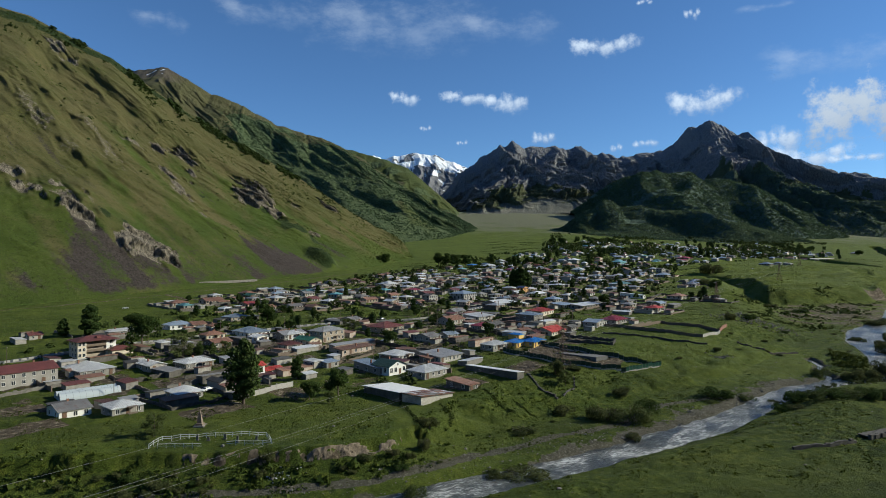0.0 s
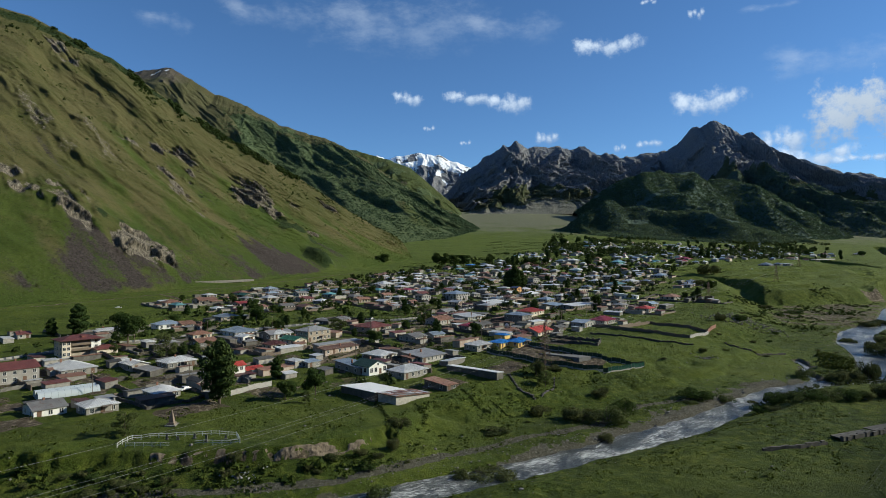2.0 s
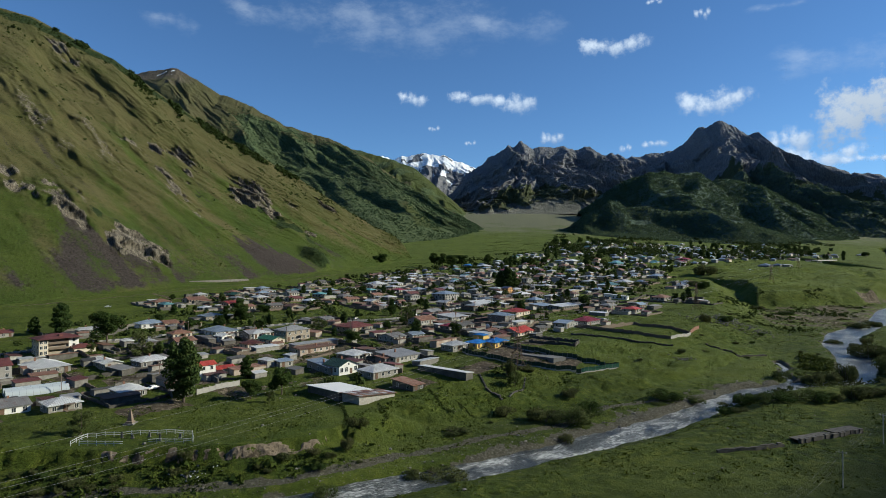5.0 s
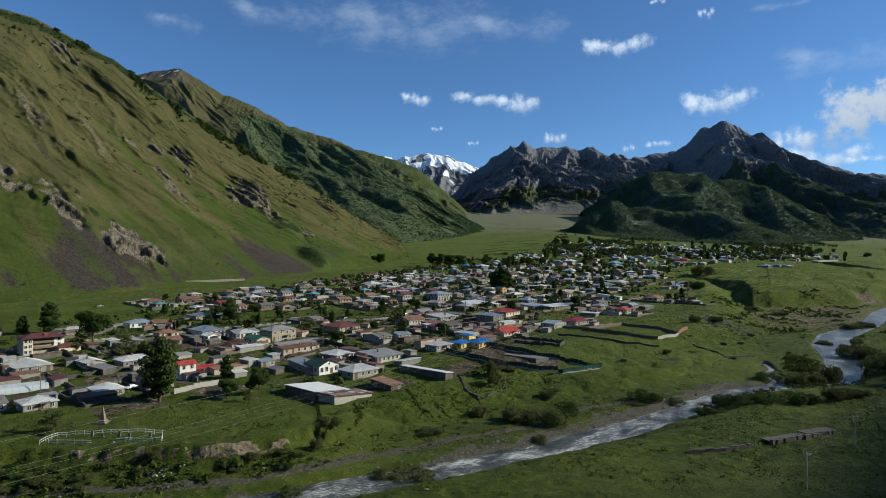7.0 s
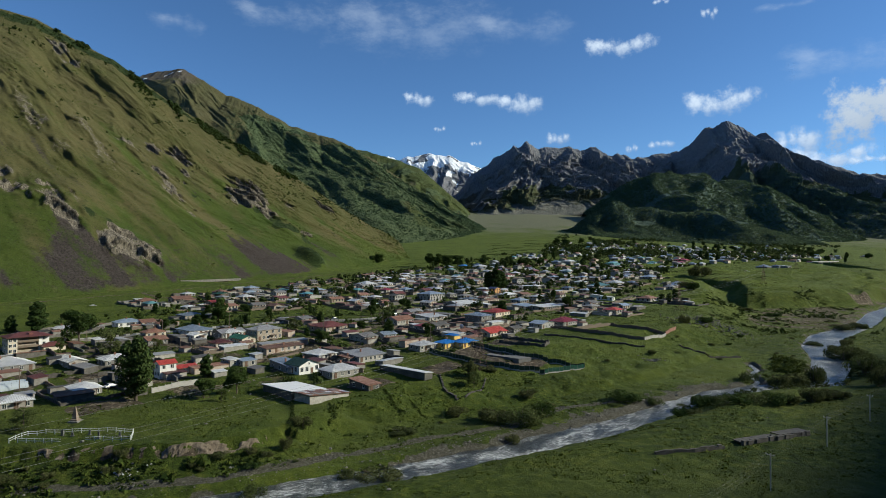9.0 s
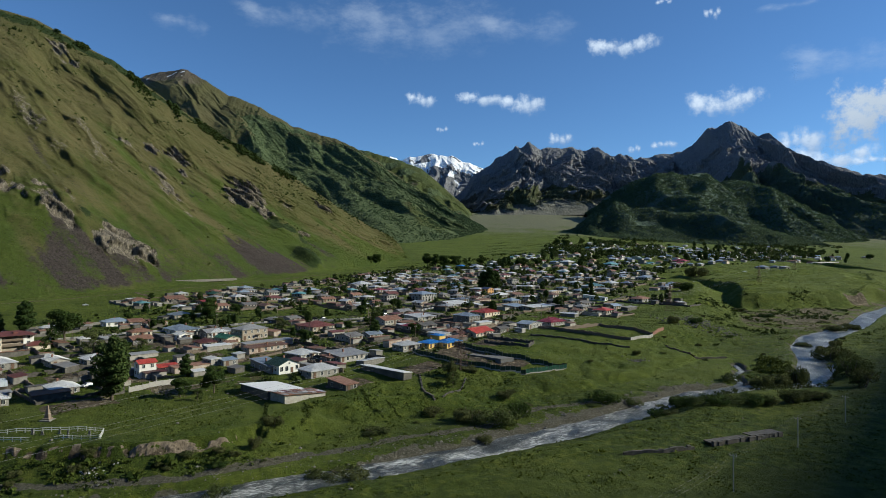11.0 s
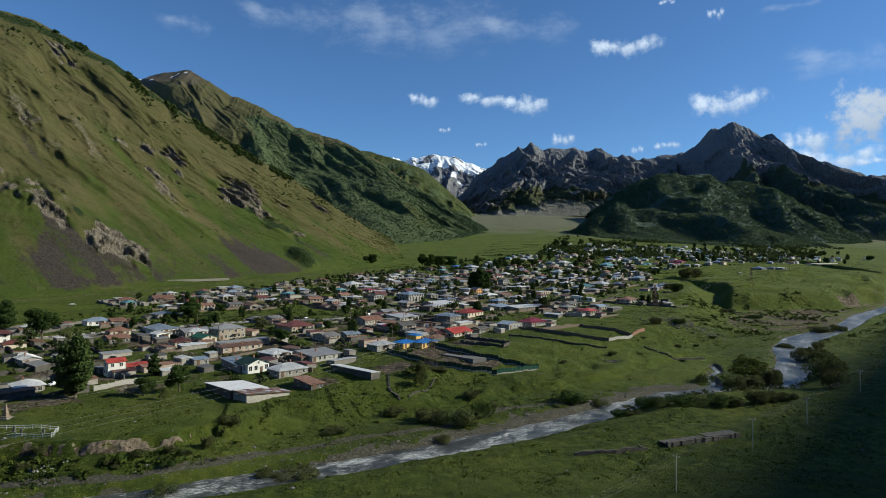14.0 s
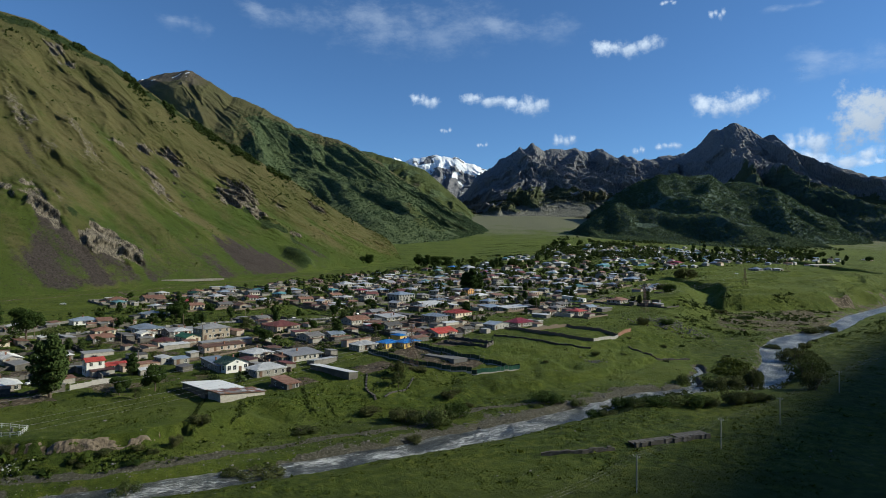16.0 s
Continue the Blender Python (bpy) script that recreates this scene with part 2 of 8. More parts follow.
def surface(name, dark, light, scale=0.8, rough=0.85, bump=0.3, distance=0.05, metal=0.0, fine=6.0, per_object=0.0, stretch=None):
    """A plain surface with stains and grain; per_object varies its brightness from thing to thing."""
    m, nodes, links, bsdf = material(name)
    n1, n2 = noise_node(nodes, links, scale, 5, stretch=stretch), noise_node(nodes, links, scale * fine, 4)
    col = ramp_between(nodes, links, n1, [(0.32, dark), (0.68, light)])
    col = blend(nodes, links, 0.35, col, ramp_between(nodes, links, n2, [(0.3, dark), (0.7, light)]))
    if per_object:
        info = nodes.new("ShaderNodeObjectInfo")
        k = ramp_between(nodes, links, info.outputs["Random"], [(0.0, (1 - per_object,) * 3), (1.0, (1, 1, 1))])
        col = blend(nodes, links, 1.0, col, k, "MULTIPLY")
    links.new(col, bsdf.inputs["Base Color"])
    bsdf.inputs["Roughness"].default_value, bsdf.inputs["Metallic"].default_value = rough, metal
    bumped(nodes, links, bsdf, n2, bump, distance)
    return m


def grass_colours(nodes, links, big, small, dry=0.5):
    n1, n2 = noise_node(nodes, links, big, 5), noise_node(nodes, links, small, 6, rough=0.65)
    a = ramp_between(nodes, links, n1, [(0.3, (0.025, 0.043, 0.006)), (0.55, (0.057, 0.081, 0.009)), (0.75, (0.095, 0.108, 0.016))])
    b = ramp_between(nodes, links, n2, [(0.36, (0.011, 0.02, 0.005)), (0.5, (0.057, 0.082, 0.009)), (0.64, (0.14, 0.155, 0.022))])
    return blend(nodes, links, dry, a, b), n2


def ground_material():
    m, nodes, links, bsdf = material("meadow")
    grass, n2 = grass_colours(nodes, links, 0.02, 0.35)
    clump = noise_node(nodes, links, 1.4, 4, rough=0.7)
    grass = blend(nodes, links, ramp_between(nodes, links, clump, [(0.55, (0, 0, 0)), (0.75, (0.6, 0.6, 0.6))]), grass, (0.035, 0.055, 0.014))
    flower = noise_node(nodes, links, 0.045, 6, rough=0.7)
    grass = blend(nodes, links, ramp_between(nodes, links, flower, [(0.6, (0, 0, 0)), (0.72, (0.45, 0.45, 0.45))]), grass, (0.11, 0.12, 0.02))
    blade = noise_node(nodes, links, 4.5, 3, rough=0.7)
    grass = blend(nodes, links, 0.9, grass, ramp_between(nodes, links, blade, [(0.36, (0.13, 0.15, 0.15)), (0.5, (0.5, 0.5, 0.5)), (0.64, (0.88, 0.87, 0.75))]), "OVERLAY")
    field = noise_node(nodes, links, 0.012, 4, stretch=(0.35, 1.6, 1))
    grass = blend(nodes, links, ramp_between(nodes, links, field, [(0.45, (0, 0, 0)), (0.6, (0.5, 0.5, 0.5))]), grass, (0.08, 0.1, 0.018))
    strip = noise_node(nodes, links, 0.035, 3, stretch=(0.25, 2.2, 1))
    grass = blend(nodes, links, ramp_between(nodes, links, strip, [(0.56, (0, 0, 0)), (0.6, (0.45, 0.45, 0.45))]), grass, (0.045, 0.06, 0.012))
    # paler grass: mown meadows, and sunshine painted onto the terrace and its slope
    mown_sunlit = blend(nodes, links, 0.55, ramp_between(nodes, links, noise_node(nodes, links, 0.06, 6, rough=0.7), [(0.35, (0.076, 0.112, 0.014)), (0.65, (0.155, 0.18, 0.03))]), grass)
    grass = blend(nodes, links, mask_node(nodes, "hay_sunlit"), grass, mown_sunlit)
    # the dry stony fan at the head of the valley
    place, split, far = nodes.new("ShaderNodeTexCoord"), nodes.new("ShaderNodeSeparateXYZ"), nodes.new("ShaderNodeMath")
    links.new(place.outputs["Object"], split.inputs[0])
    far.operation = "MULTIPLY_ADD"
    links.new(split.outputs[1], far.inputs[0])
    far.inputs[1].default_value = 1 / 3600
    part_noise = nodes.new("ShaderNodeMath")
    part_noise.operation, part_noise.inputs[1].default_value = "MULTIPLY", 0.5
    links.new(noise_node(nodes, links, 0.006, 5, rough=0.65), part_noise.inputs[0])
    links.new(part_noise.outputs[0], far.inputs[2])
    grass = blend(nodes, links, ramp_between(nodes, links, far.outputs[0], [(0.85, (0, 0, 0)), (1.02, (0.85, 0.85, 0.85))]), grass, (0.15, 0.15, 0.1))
    stone = ramp_between(nodes, links, noise_node(nodes, links, 1.6, 6, rough=0.75), [(0.32, (0.045, 0.043, 0.032)), (0.56, (0.115, 0.108, 0.082)), (0.72, (0.3, 0.285, 0.245))])
    soil = ramp_between(nodes, links, noise_node(nodes, links, 0.5, 6), [(0.3, (0.055, 0.043, 0.03)), (0.55, (0.12, 0.097, 0.07)), (0.72, (0.36, 0.3, 0.225))])
    edge = noise_node(nodes, links, 0.9, 5, rough=0.7)

    def ragged(name):
        add = nodes.new("ShaderNodeMath")
        add.operation = "ADD"
        links.new(mask_node(nodes, name), add.inputs[0])
        links.new(edge, add.inputs[1])
        return ramp_between(nodes, links, add.outputs[0], [(0.85, (0, 0, 0)), (1.1, (1, 1, 1))])
    col = blend(nodes, links, ragged("dirt"), grass, soil)
    col = blend(nodes, links, ragged("gravel"), col, stone)
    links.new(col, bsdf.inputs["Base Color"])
    bsdf.inputs["Roughness"].default_value = 0.95
    bsdf.inputs["Specular IOR Level"].default_value = 0.15
    bumped(nodes, links, bsdf, blend(nodes, links, 0.3, blend(nodes, links, 0.45, n2, clump), blade), 1.0, 2.3)
    return m


def slope_material(name, forest_dark=(0.012, 0.022, 0.008), forest_light=(0.045, 0.064, 0.02), grass_scale=0.006, bump=8.0, rock_a=(0.10, 0.088, 0.075), rock_b=(0.26, 0.235, 0.205),
                   green=1.0, bare=(0.1, 0.088, 0.055), gravel=(0.05, 0.042, 0.038)):
    """Mountain side: grass, bare rock, forest and snow laid on by the mesh's own masks."""
    m, nodes, links, bsdf = material(name)
    n1 = noise_node(nodes, links, grass_scale, 6, rough=0.6)
    n2 = noise_node(nodes, links, grass_scale * 9, 6, rough=0.7)
    lush = ramp_between(nodes, links, n1, [(0.35, (0.04, 0.064, 0.011)), (0.65, (0.07, 0.092, 0.017))])
    parched = ramp_between(nodes, links, n1, [(0.35, (0.074, 0.076, 0.024)), (0.65, (0.112, 0.1, 0.042))])
    add = nodes.new("ShaderNodeMath")
    add.operation = "MULTIPLY_ADD"
    links.new(n2, add.inputs[0])
    add.inputs[1].default_value = 0.9
    links.new(mask_node(nodes, "dry"), add.inputs[2])
    grass = blend(nodes, links, ramp_between(nodes, links, add.outputs[0], [(0.55, (0, 0, 0)), (1.25, (1, 1, 1))]), lush, parched)
    dark = noise_node(nodes, links, grass_scale * 30, 6, rough=0.75)
    grass = blend(nodes, links, ramp_between(nodes, links, dark, [(0.5, (0, 0, 0)), (0.68, (0.7, 0.7, 0.7))]), grass, (0.026, 0.034, 0.012))
    grass = blend(nodes, links, ramp_between(nodes, links, noise_node(nodes, links, grass_scale * 70, 4, rough=0.75), [(0.56, (0, 0, 0)), (0.7, (0.5, 0.5, 0.5))]), grass, (0.15, 0.145, 0.075))
    grass = blend(nodes, links, 1 - green, grass, bare)
    rn = noise_node(nodes, links, grass_scale * 26, 9, rough=0.8, stretch=(1.4, 1.4, 0.35))
    rock = ramp_between(nodes, links, rn, [(0.38, rock_a), (0.52, tuple((p + q) / 2 for p, q in zip(rock_a, rock_b))), (0.64, rock_b)])
    fn = noise_node(nodes, links, grass_scale * 14, 6, rough=0.8)
    wood = ramp_between(nodes, links, fn, [(0.35, forest_dark), (0.65, forest_light)])
    edge = noise_node(nodes, links, grass_scale * 12, 6, rough=0.75)

    def ragged(mask, lo=0.85, hi=1.05):
        add = nodes.new("ShaderNodeMath")
        add.operation = "ADD"
        links.new(mask_node(nodes, mask), add.inputs[0])
        links.new(edge, add.inputs[1])
        return ramp_between(nodes, links, add.outputs[0], [(lo, (0, 0, 0)), (hi, (1, 1, 1))])
    grit = ramp_between(nodes, links, noise_node(nodes, links, grass_scale * 40, 7, rough=0.8), [(0.36, tuple(v * 0.45 for v in gravel)), (0.5, gravel), (0.66, tuple(v * 1.7 for v in gravel))])
    col = blend(nodes, links, ragged("scree", 0.75, 1.15), grass, grit)
    col = blend(nodes, links, ragged("rock"), col, rock)
    col = blend(nodes, links, ragged("forest"), col, wood)
    col = blend(nodes, links, ragged("snow", 0.92, 0.98), col, (0.85, 0.87, 0.9))
    links.new(col, bsdf.inputs["Base Color"])
    bsdf.inputs["Roughness"].default_value = 0.95
    bsdf.inputs["Specular IOR Level"].default_value = 0.1
    height = blend(nodes, links, ragged("forest"), blend(nodes, links, 0.5, n2, rn), fn)
    bumped(nodes, links, bsdf, height, 0.9, bump)
    return m


def water_material():
    m, nodes, links, bsdf = material("river_water")
    xyz = nodes.new("ShaderNodeCombineXYZ")
    links.new(mask_node(nodes, "flow"), xyz.inputs[0])
    links.new(mask_node(nodes, "across"), xyz.inputs[1])

    def ripple(scale, detail, stretch, rough):
        mp, n = nodes.new("ShaderNodeMapping"), nodes.new("ShaderNodeTexNoise")
        mp.inputs["Scale"].default_value = stretch
        links.new(xyz.outputs[0], mp.inputs["Vector"])
        links.new(mp.outputs["Vector"], n.inputs["Vector"])
        n.inputs["Scale"].default_value, n.inputs["Detail"].default_value, n.inputs["Roughness"].default_value, n.inputs["Distortion"].default_value = scale, detail, rough, 0.6
        return n.outputs["Fac"]
    a, b, c = ripple(1.7, 9, (0.22, 1, 1), 0.78), ripple(0.12, 4, (0.6, 1, 1), 0.6), ripple(3.0, 4, (0.5, 1, 1), 0.6)
    both = nodes.new("ShaderNodeMath")
    both.operation = "MULTIPLY_ADD"
    links.new(b, both.inputs[0])
    both.inputs[1].default_value = 0.45
    links.new(a, both.inputs[2])
    foam = ramp_between(nodes, links, both.outputs[0], [(0.755, (0, 0, 0)), (0.84, (0.95, 0.95, 0.95))])
    col = blend(nodes, links, foam, (0.035, 0.04, 0.038), (0.62, 0.63, 0.62))
    links.new(col, bsdf.inputs["Base Color"])
    links.new(ramp_between(nodes, links, foam, [(0.0, (0.28,) * 3), (1.0, (0.85,) * 3)]), bsdf.inputs["Roughness"])
    bumped(nodes, links, bsdf, blend(nodes, links, 0.4, a, c), 1.0, 0.7)
    return m


def roof_material(name, dark, light, metal=0.0, rough=0.5, seam=1.6, rust=0.0):
    """Sheet roofing: seams running down the slope, streaks of dirt, and rust where it has some."""
    m, nodes, links, bsdf = material(name)
    n1, n2 = noise_node(nodes, links, 0.35, 5), noise_node(nodes, links, 2.2, 5, stretch=(1, 0.3, 1))
    col = ramp_between(nodes, links, n1, [(0.3, dark), (0.7, light)])
    col = blend(nodes, links, 0.3, col, ramp_between(nodes, links, n2, [(0.3, dark), (0.7, light)]))
    info = nodes.new("ShaderNodeObjectInfo")
    col = blend(nodes, links, 1.0, col, ramp_between(nodes, links, info.outputs["Random"], [(0.0, (0.42, 0.41, 0.41)), (0.45, (0.8, 0.8, 0.81)), (1.0, (1.08, 1.08, 1.08))]), "MULTIPLY")
    if rust:
        rn = noise_node(nodes, links, 0.5, 6, rough=0.7)
        col = blend(nodes, links, ramp_between(nodes, links, rn, [(0.62 - 0.2 * rust, (0, 0, 0)), (0.78 - 0.15 * rust, (1, 1, 1))]), col, (0.13, 0.05, 0.028))
    links.new(col, bsdf.inputs["Base Color"])
    bsdf.inputs["Roughness"].default_value, bsdf.inputs["Metallic"].default_value = rough, metal
    wave = nodes.new("ShaderNodeTexWave")
    wave.inputs["Scale"].default_value = seam
    tc = nodes.new("ShaderNodeTexCoord")
    links.new(tc.outputs["Object"], wave.inputs["Vector"])
    bumped(nodes, links, bsdf, wave.outputs["Fac"], 0.5, 0.06)
    return m


def leaf_material(name, dark, light):
    m, nodes, links, bsdf = material(name)
    geo = nodes.new("ShaderNodeNewGeometry")
    info = nodes.new("ShaderNodeObjectInfo")
    col = ramp_between(nodes, links, geo.outputs["Random Per Island"], [(0.0, dark), (1.0, light)])
    col = blend(nodes, links, 1.0, col, ramp_between(nodes, links, info.outputs["Random"], [(0.0, (0.75, 0.8, 0.7)), (1.0, (1.1, 1.05, 1.0))]), "MULTIPLY")
    links.new(col, bsdf.inputs["Base Color"])
    bsdf.inputs["Roughness"].default_value = 0.85
    bsdf.inputs["Specular IOR Level"].default_value = 0.08
    glow, mix = nodes.new("ShaderNodeBsdfTranslucent"), nodes.new("ShaderNodeMixShader")
    links.new(col, glow.inputs["Color"])
    mix.inputs["Fac"].default_value = 0.25
    links.new(bsdf.outputs["BSDF"], mix.inputs[1])
    links.new(glow.outputs["BSDF"], mix.inputs[2])
    links.new(mix.outputs["Shader"], nodes["Material Output"].inputs["Surface"])
    return m


def plain(name, col, rough=0.6, metal=0.0):
    m, nodes, links, bsdf = material(name)
    n = noise_node(nodes, links, 3.0, 4)
    c = ramp_between(nodes, links, n, [(0.3, tuple(v * 0.8 for v in col)), (0.7, col)])
    links.new(c, bsdf.inputs["Base Color"])
    bsdf.inputs["Roughness"].default_value, bsdf.inputs["Metallic"].default_value = rough, metal
    return m


MEADOW, WATER = ground_material(), water_material()
ROOFS = {
    "pale": roof_material("zinc_sheet", (0.46, 0.465, 0.47), (0.7, 0.7, 0.69), 0.1, 0.45, rust=0.1),
    "white": roof_material("white_sheet", (0.8, 0.8, 0.79), (0.88, 0.88, 0.87), 0.0, 0.5),
    "slate": roof_material("blue_grey_sheet", (0.22, 0.27, 0.34), (0.34, 0.4, 0.48), 0.2, 0.45),
    "grey": roof_material("old_grey_sheet", (0.17, 0.165, 0.16), (0.27, 0.26, 0.25), 0.1, 0.7, rust=0.3),
    "dark": roof_material("tarred_sheet", (0.05, 0.048, 0.046), (0.1, 0.095, 0.09), 0.0, 0.8),
    "red": roof_material("red_sheet", (0.36, 0.045, 0.03), (0.47, 0.075, 0.05), 0.0, 0.5),
    "crimson": roof_material("crimson_sheet", (0.2, 0.02, 0.04), (0.29, 0.035, 0.06), 0.0, 0.5),
    "maroon": roof_material("maroon_sheet", (0.1, 0.033, 0.028), (0.17, 0.055, 0.045), 0.0, 0.6, rust=0.2),
    "brown": roof_material("brown_sheet", (0.17, 0.085, 0.055), (0.26, 0.14, 0.09), 0.0, 0.65, rust=0.3),
    "rust": roof_material("rusty_sheet", (0.17, 0.075, 0.045), (0.32, 0.2, 0.14), 0.1, 0.75, rust=0.6),
    "green": roof_material("green_sheet", (0.02, 0.085, 0.05), (0.035, 0.13, 0.075), 0.0, 0.5),
    "darkgreen": roof_material("dark_green_sheet", (0.012, 0.035, 0.025), (0.022, 0.06, 0.04), 0.0, 0.45),
    "blue": roof_material("blue_sheet", (0.03, 0.16, 0.5), (0.05, 0.24, 0.65), 0.0, 0.45),
    "navy": roof_material("navy_sheet", (0.03, 0.035, 0.08), (0.05, 0.06, 0.12), 0.0, 0.5),
    "teal": roof_material("teal_sheet", (0.1, 0.24, 0.26), (0.16, 0.34, 0.36), 0.0, 0.5),
}
WALLS = {
    "stone": surface("grey_block_wall", (0.25, 0.235, 0.21), (0.48, 0.455, 0.415), 0.9, 0.9, 0.5, 0.04, per_object=0.6),
    "pale": surface("pale_render_wall", (0.4, 0.38, 0.345), (0.6, 0.57, 0.52), 0.5, 0.9, 0.3, 0.03, per_object=0.55),
    "white": surface("whitewashed_wall", (0.66, 0.65, 0.62), (0.8, 0.79, 0.76), 0.35, 0.85, 0.2, 0.02, per_object=0.1),
    "cream": surface("cream_render_wall", (0.52, 0.45, 0.35), (0.66, 0.59, 0.48), 0.5, 0.9, 0.3, 0.02, per_object=0.2),
    # block wall with the shade of its sunless side painted into the colour
    "shaded_wall": surface("shaded_block_wall", (0.06, 0.056, 0.05), (0.15, 0.14, 0.125), 0.7, 0.9, 0.5, 0.04),
    "tan": surface("tan_stone_wall", (0.24, 0.2, 0.15), (0.38, 0.33, 0.27), 1.1, 0.9, 0.5, 0.04),
    "grey": surface("bare_concrete_wall", (0.25, 0.245, 0.235), (0.38, 0.37, 0.355), 0.6, 0.9, 0.3, 0.03),
    "yellow": surface("yellow_painted_wall", (0.62, 0.4, 0.1), (0.74, 0.52, 0.16), 0.4, 0.8, 0.2, 0.02),
    "orange": surface("orange_painted_wall", (0.52, 0.27, 0.08), (0.64, 0.36, 0.13), 0.4, 0.8, 0.2, 0.02),
    "teal": surface("teal_painted_wall", (0.12, 0.28, 0.32), (0.2, 0.38, 0.42), 0.4, 0.8, 0.2, 0.02),
    "rust": surface("rust_streaked_wall", (0.24, 0.14, 0.09), (0.48, 0.44, 0.39), 0.35, 0.85, 0.3, 0.03),
}
GLASS = plain("window_glass", (0.035, 0.042, 0.05), 0.12)
FRAME = plain("white_window_frame", (0.72, 0.71, 0.68), 0.5)
TIMBER = surface("weathered_timber", (0.1, 0.075, 0.055), (0.22, 0.175, 0.135), 1.5, 0.9, 0.4, 0.02, stretch=(1, 1, 6))
DOOR = surface("brown_door_paint", (0.09, 0.05, 0.03), (0.15, 0.09, 0.055), 2.0, 0.7, 0.2, 0.01)
CONCRETE = surface("weathered_concrete", (0.26, 0.25, 0.235), (0.45, 0.435, 0.41), 0.6, 0.9, 0.4, 0.03)
FIELDSTONE = surface("field_stone", (0.11, 0.103, 0.09), (0.3, 0.28, 0.25), 0.5, 0.95, 0.6, 0.08, per_object=0.35)
EARTH = surface("cliff_earth", (0.06, 0.046, 0.032), (0.26, 0.21, 0.15), 0.9, 0.95, 0.9, 0.3, stretch=(1.6, 1.6, 0.25))
DARKSTONE = surface("dark_stone", (0.03, 0.027, 0.023), (0.12, 0.11, 0.098), 0.8, 0.95, 0.6, 0.06)
BRICK = surface("chimney_brick", (0.17, 0.08, 0.055), (0.3, 0.16, 0.11), 2.5, 0.9, 0.4, 0.02)
STEEL = plain("galvanised_steel", (0.22, 0.23, 0.24), 0.5, 0.7)
RUSTY = plain("rusty_steel", (0.13, 0.085, 0.065), 0.7, 0.3)
RAIL = plain("white_rail_paint", (0.62, 0.63, 0.62), 0.5)
GREENFENCE = plain("green_fence_paint", (0.02, 0.11, 0.065), 0.6)
OLDFENCE = plain("dark_fence_paint", (0.03, 0.058, 0.034), 0.8)
ASPHALT = surface("asphalt", (0.1, 0.1, 0.1), (0.17, 0.168, 0.163), 0.4, 0.9, 0.3, 0.01)
BARK = surface("bark", (0.07, 0.055, 0.042), (0.16, 0.13, 0.1), 1.5, 0.95, 0.6, 0.03, stretch=(1, 1, 0.2))
LEAF = {
    "dark": leaf_material("dark_leaves", (0.024, 0.044, 0.014), (0.064, 0.1, 0.027)),
    "round": leaf_material("green_leaves", (0.028, 0.05, 0.013), (0.075, 0.11, 0.028)),
    "light": leaf_material("young_leaves", (0.055, 0.074, 0.024), (0.115, 0.14, 0.048)),
    "column": leaf_material("poplar_leaves", (0.036, 0.06, 0.018), (0.09, 0.125, 0.038)),
    "willow": leaf_material("willow_leaves", (0.045, 0.055, 0.02), (0.13, 0.142, 0.054)),
}


# ---- building helpers ----
def mesh_object(name, verts, faces, mat, smooth_shade=False):
    me = bpy.data.meshes.new(name)
    me.from_pydata(verts, [], faces)
    me.materials.append(mat)
    if smooth_shade:
        me.polygons.foreach_set("use_smooth", [True] * len(me.polygons))
    me.update()
    return new(name, me)


def grid_object(name, xyz, mat, masks=None, closed=False):
    """A sheet from an array of rows x columns x 3."""
    rows, cols = xyz.shape[:2]
    me = bpy.data.meshes.new(name)
    i = np.arange(rows - 1)[:, None] * cols + np.arange(cols - 1)[None]
    quads = np.stack([i, i + 1, i + cols + 1, i + cols], -1).reshape(-1, 4)
    if closed:
        j = np.arange(rows - 1) * cols
        quads = np.concatenate([quads, np.stack([j + cols - 1, j, j + cols, j + 2 * cols - 1], -1)])
    me.vertices.add(rows * cols)
    me.vertices.foreach_set("co", xyz.reshape(-1).astype(np.float32))
    me.loops.add(quads.size)
    me.loops.foreach_set("vertex_index", quads.reshape(-1).astype(np.int32))
    me.polygons.add(len(quads))
    me.polygons.foreach_set("loop_start", (np.arange(len(quads)) * 4).astype(np.int32))
    me.polygons.foreach_set("use_smooth", [True] * len(quads))
    me.materials.append(mat)
    for key, values in (masks or {}).items():
        at = me.attributes.new(key, "FLOAT", "POINT")
        at.data.foreach_set("value", np.asarray(values, np.float32).reshape(-1))
    me.update(calc_edges=True)
    return new(name, me)


def boxes_mesh(name, items, mat):
    """One mesh of boxes: (centre, size, turn about z in radians)."""
    verts, faces = [], []
    for (cx, cy, cz), (sx, sy, sz), turn in items:
        c, s, k = math.cos(turn), math.sin(turn), len(verts)
        for dz in (-0.5, 0.5):
            for dx, dy in ((-0.5, -0.5), (0.5, -0.5), (0.5, 0.5), (-0.5, 0.5)):
                verts.append((cx + c * dx * sx - s * dy * sy, cy + s * dx * sx + c * dy * sy, cz + dz * sz))
        faces += [tuple(k + v for v in f) for f in ((3, 2, 1, 0), (4, 5, 6, 7), (0, 1, 5, 4), (1, 2, 6, 5), (2, 3, 7, 6), (3, 0, 4, 7))]
    me = bpy.data.meshes.new(name)
    me.from_pydata(verts, [], faces)
    me.materials.append(mat)
    return me


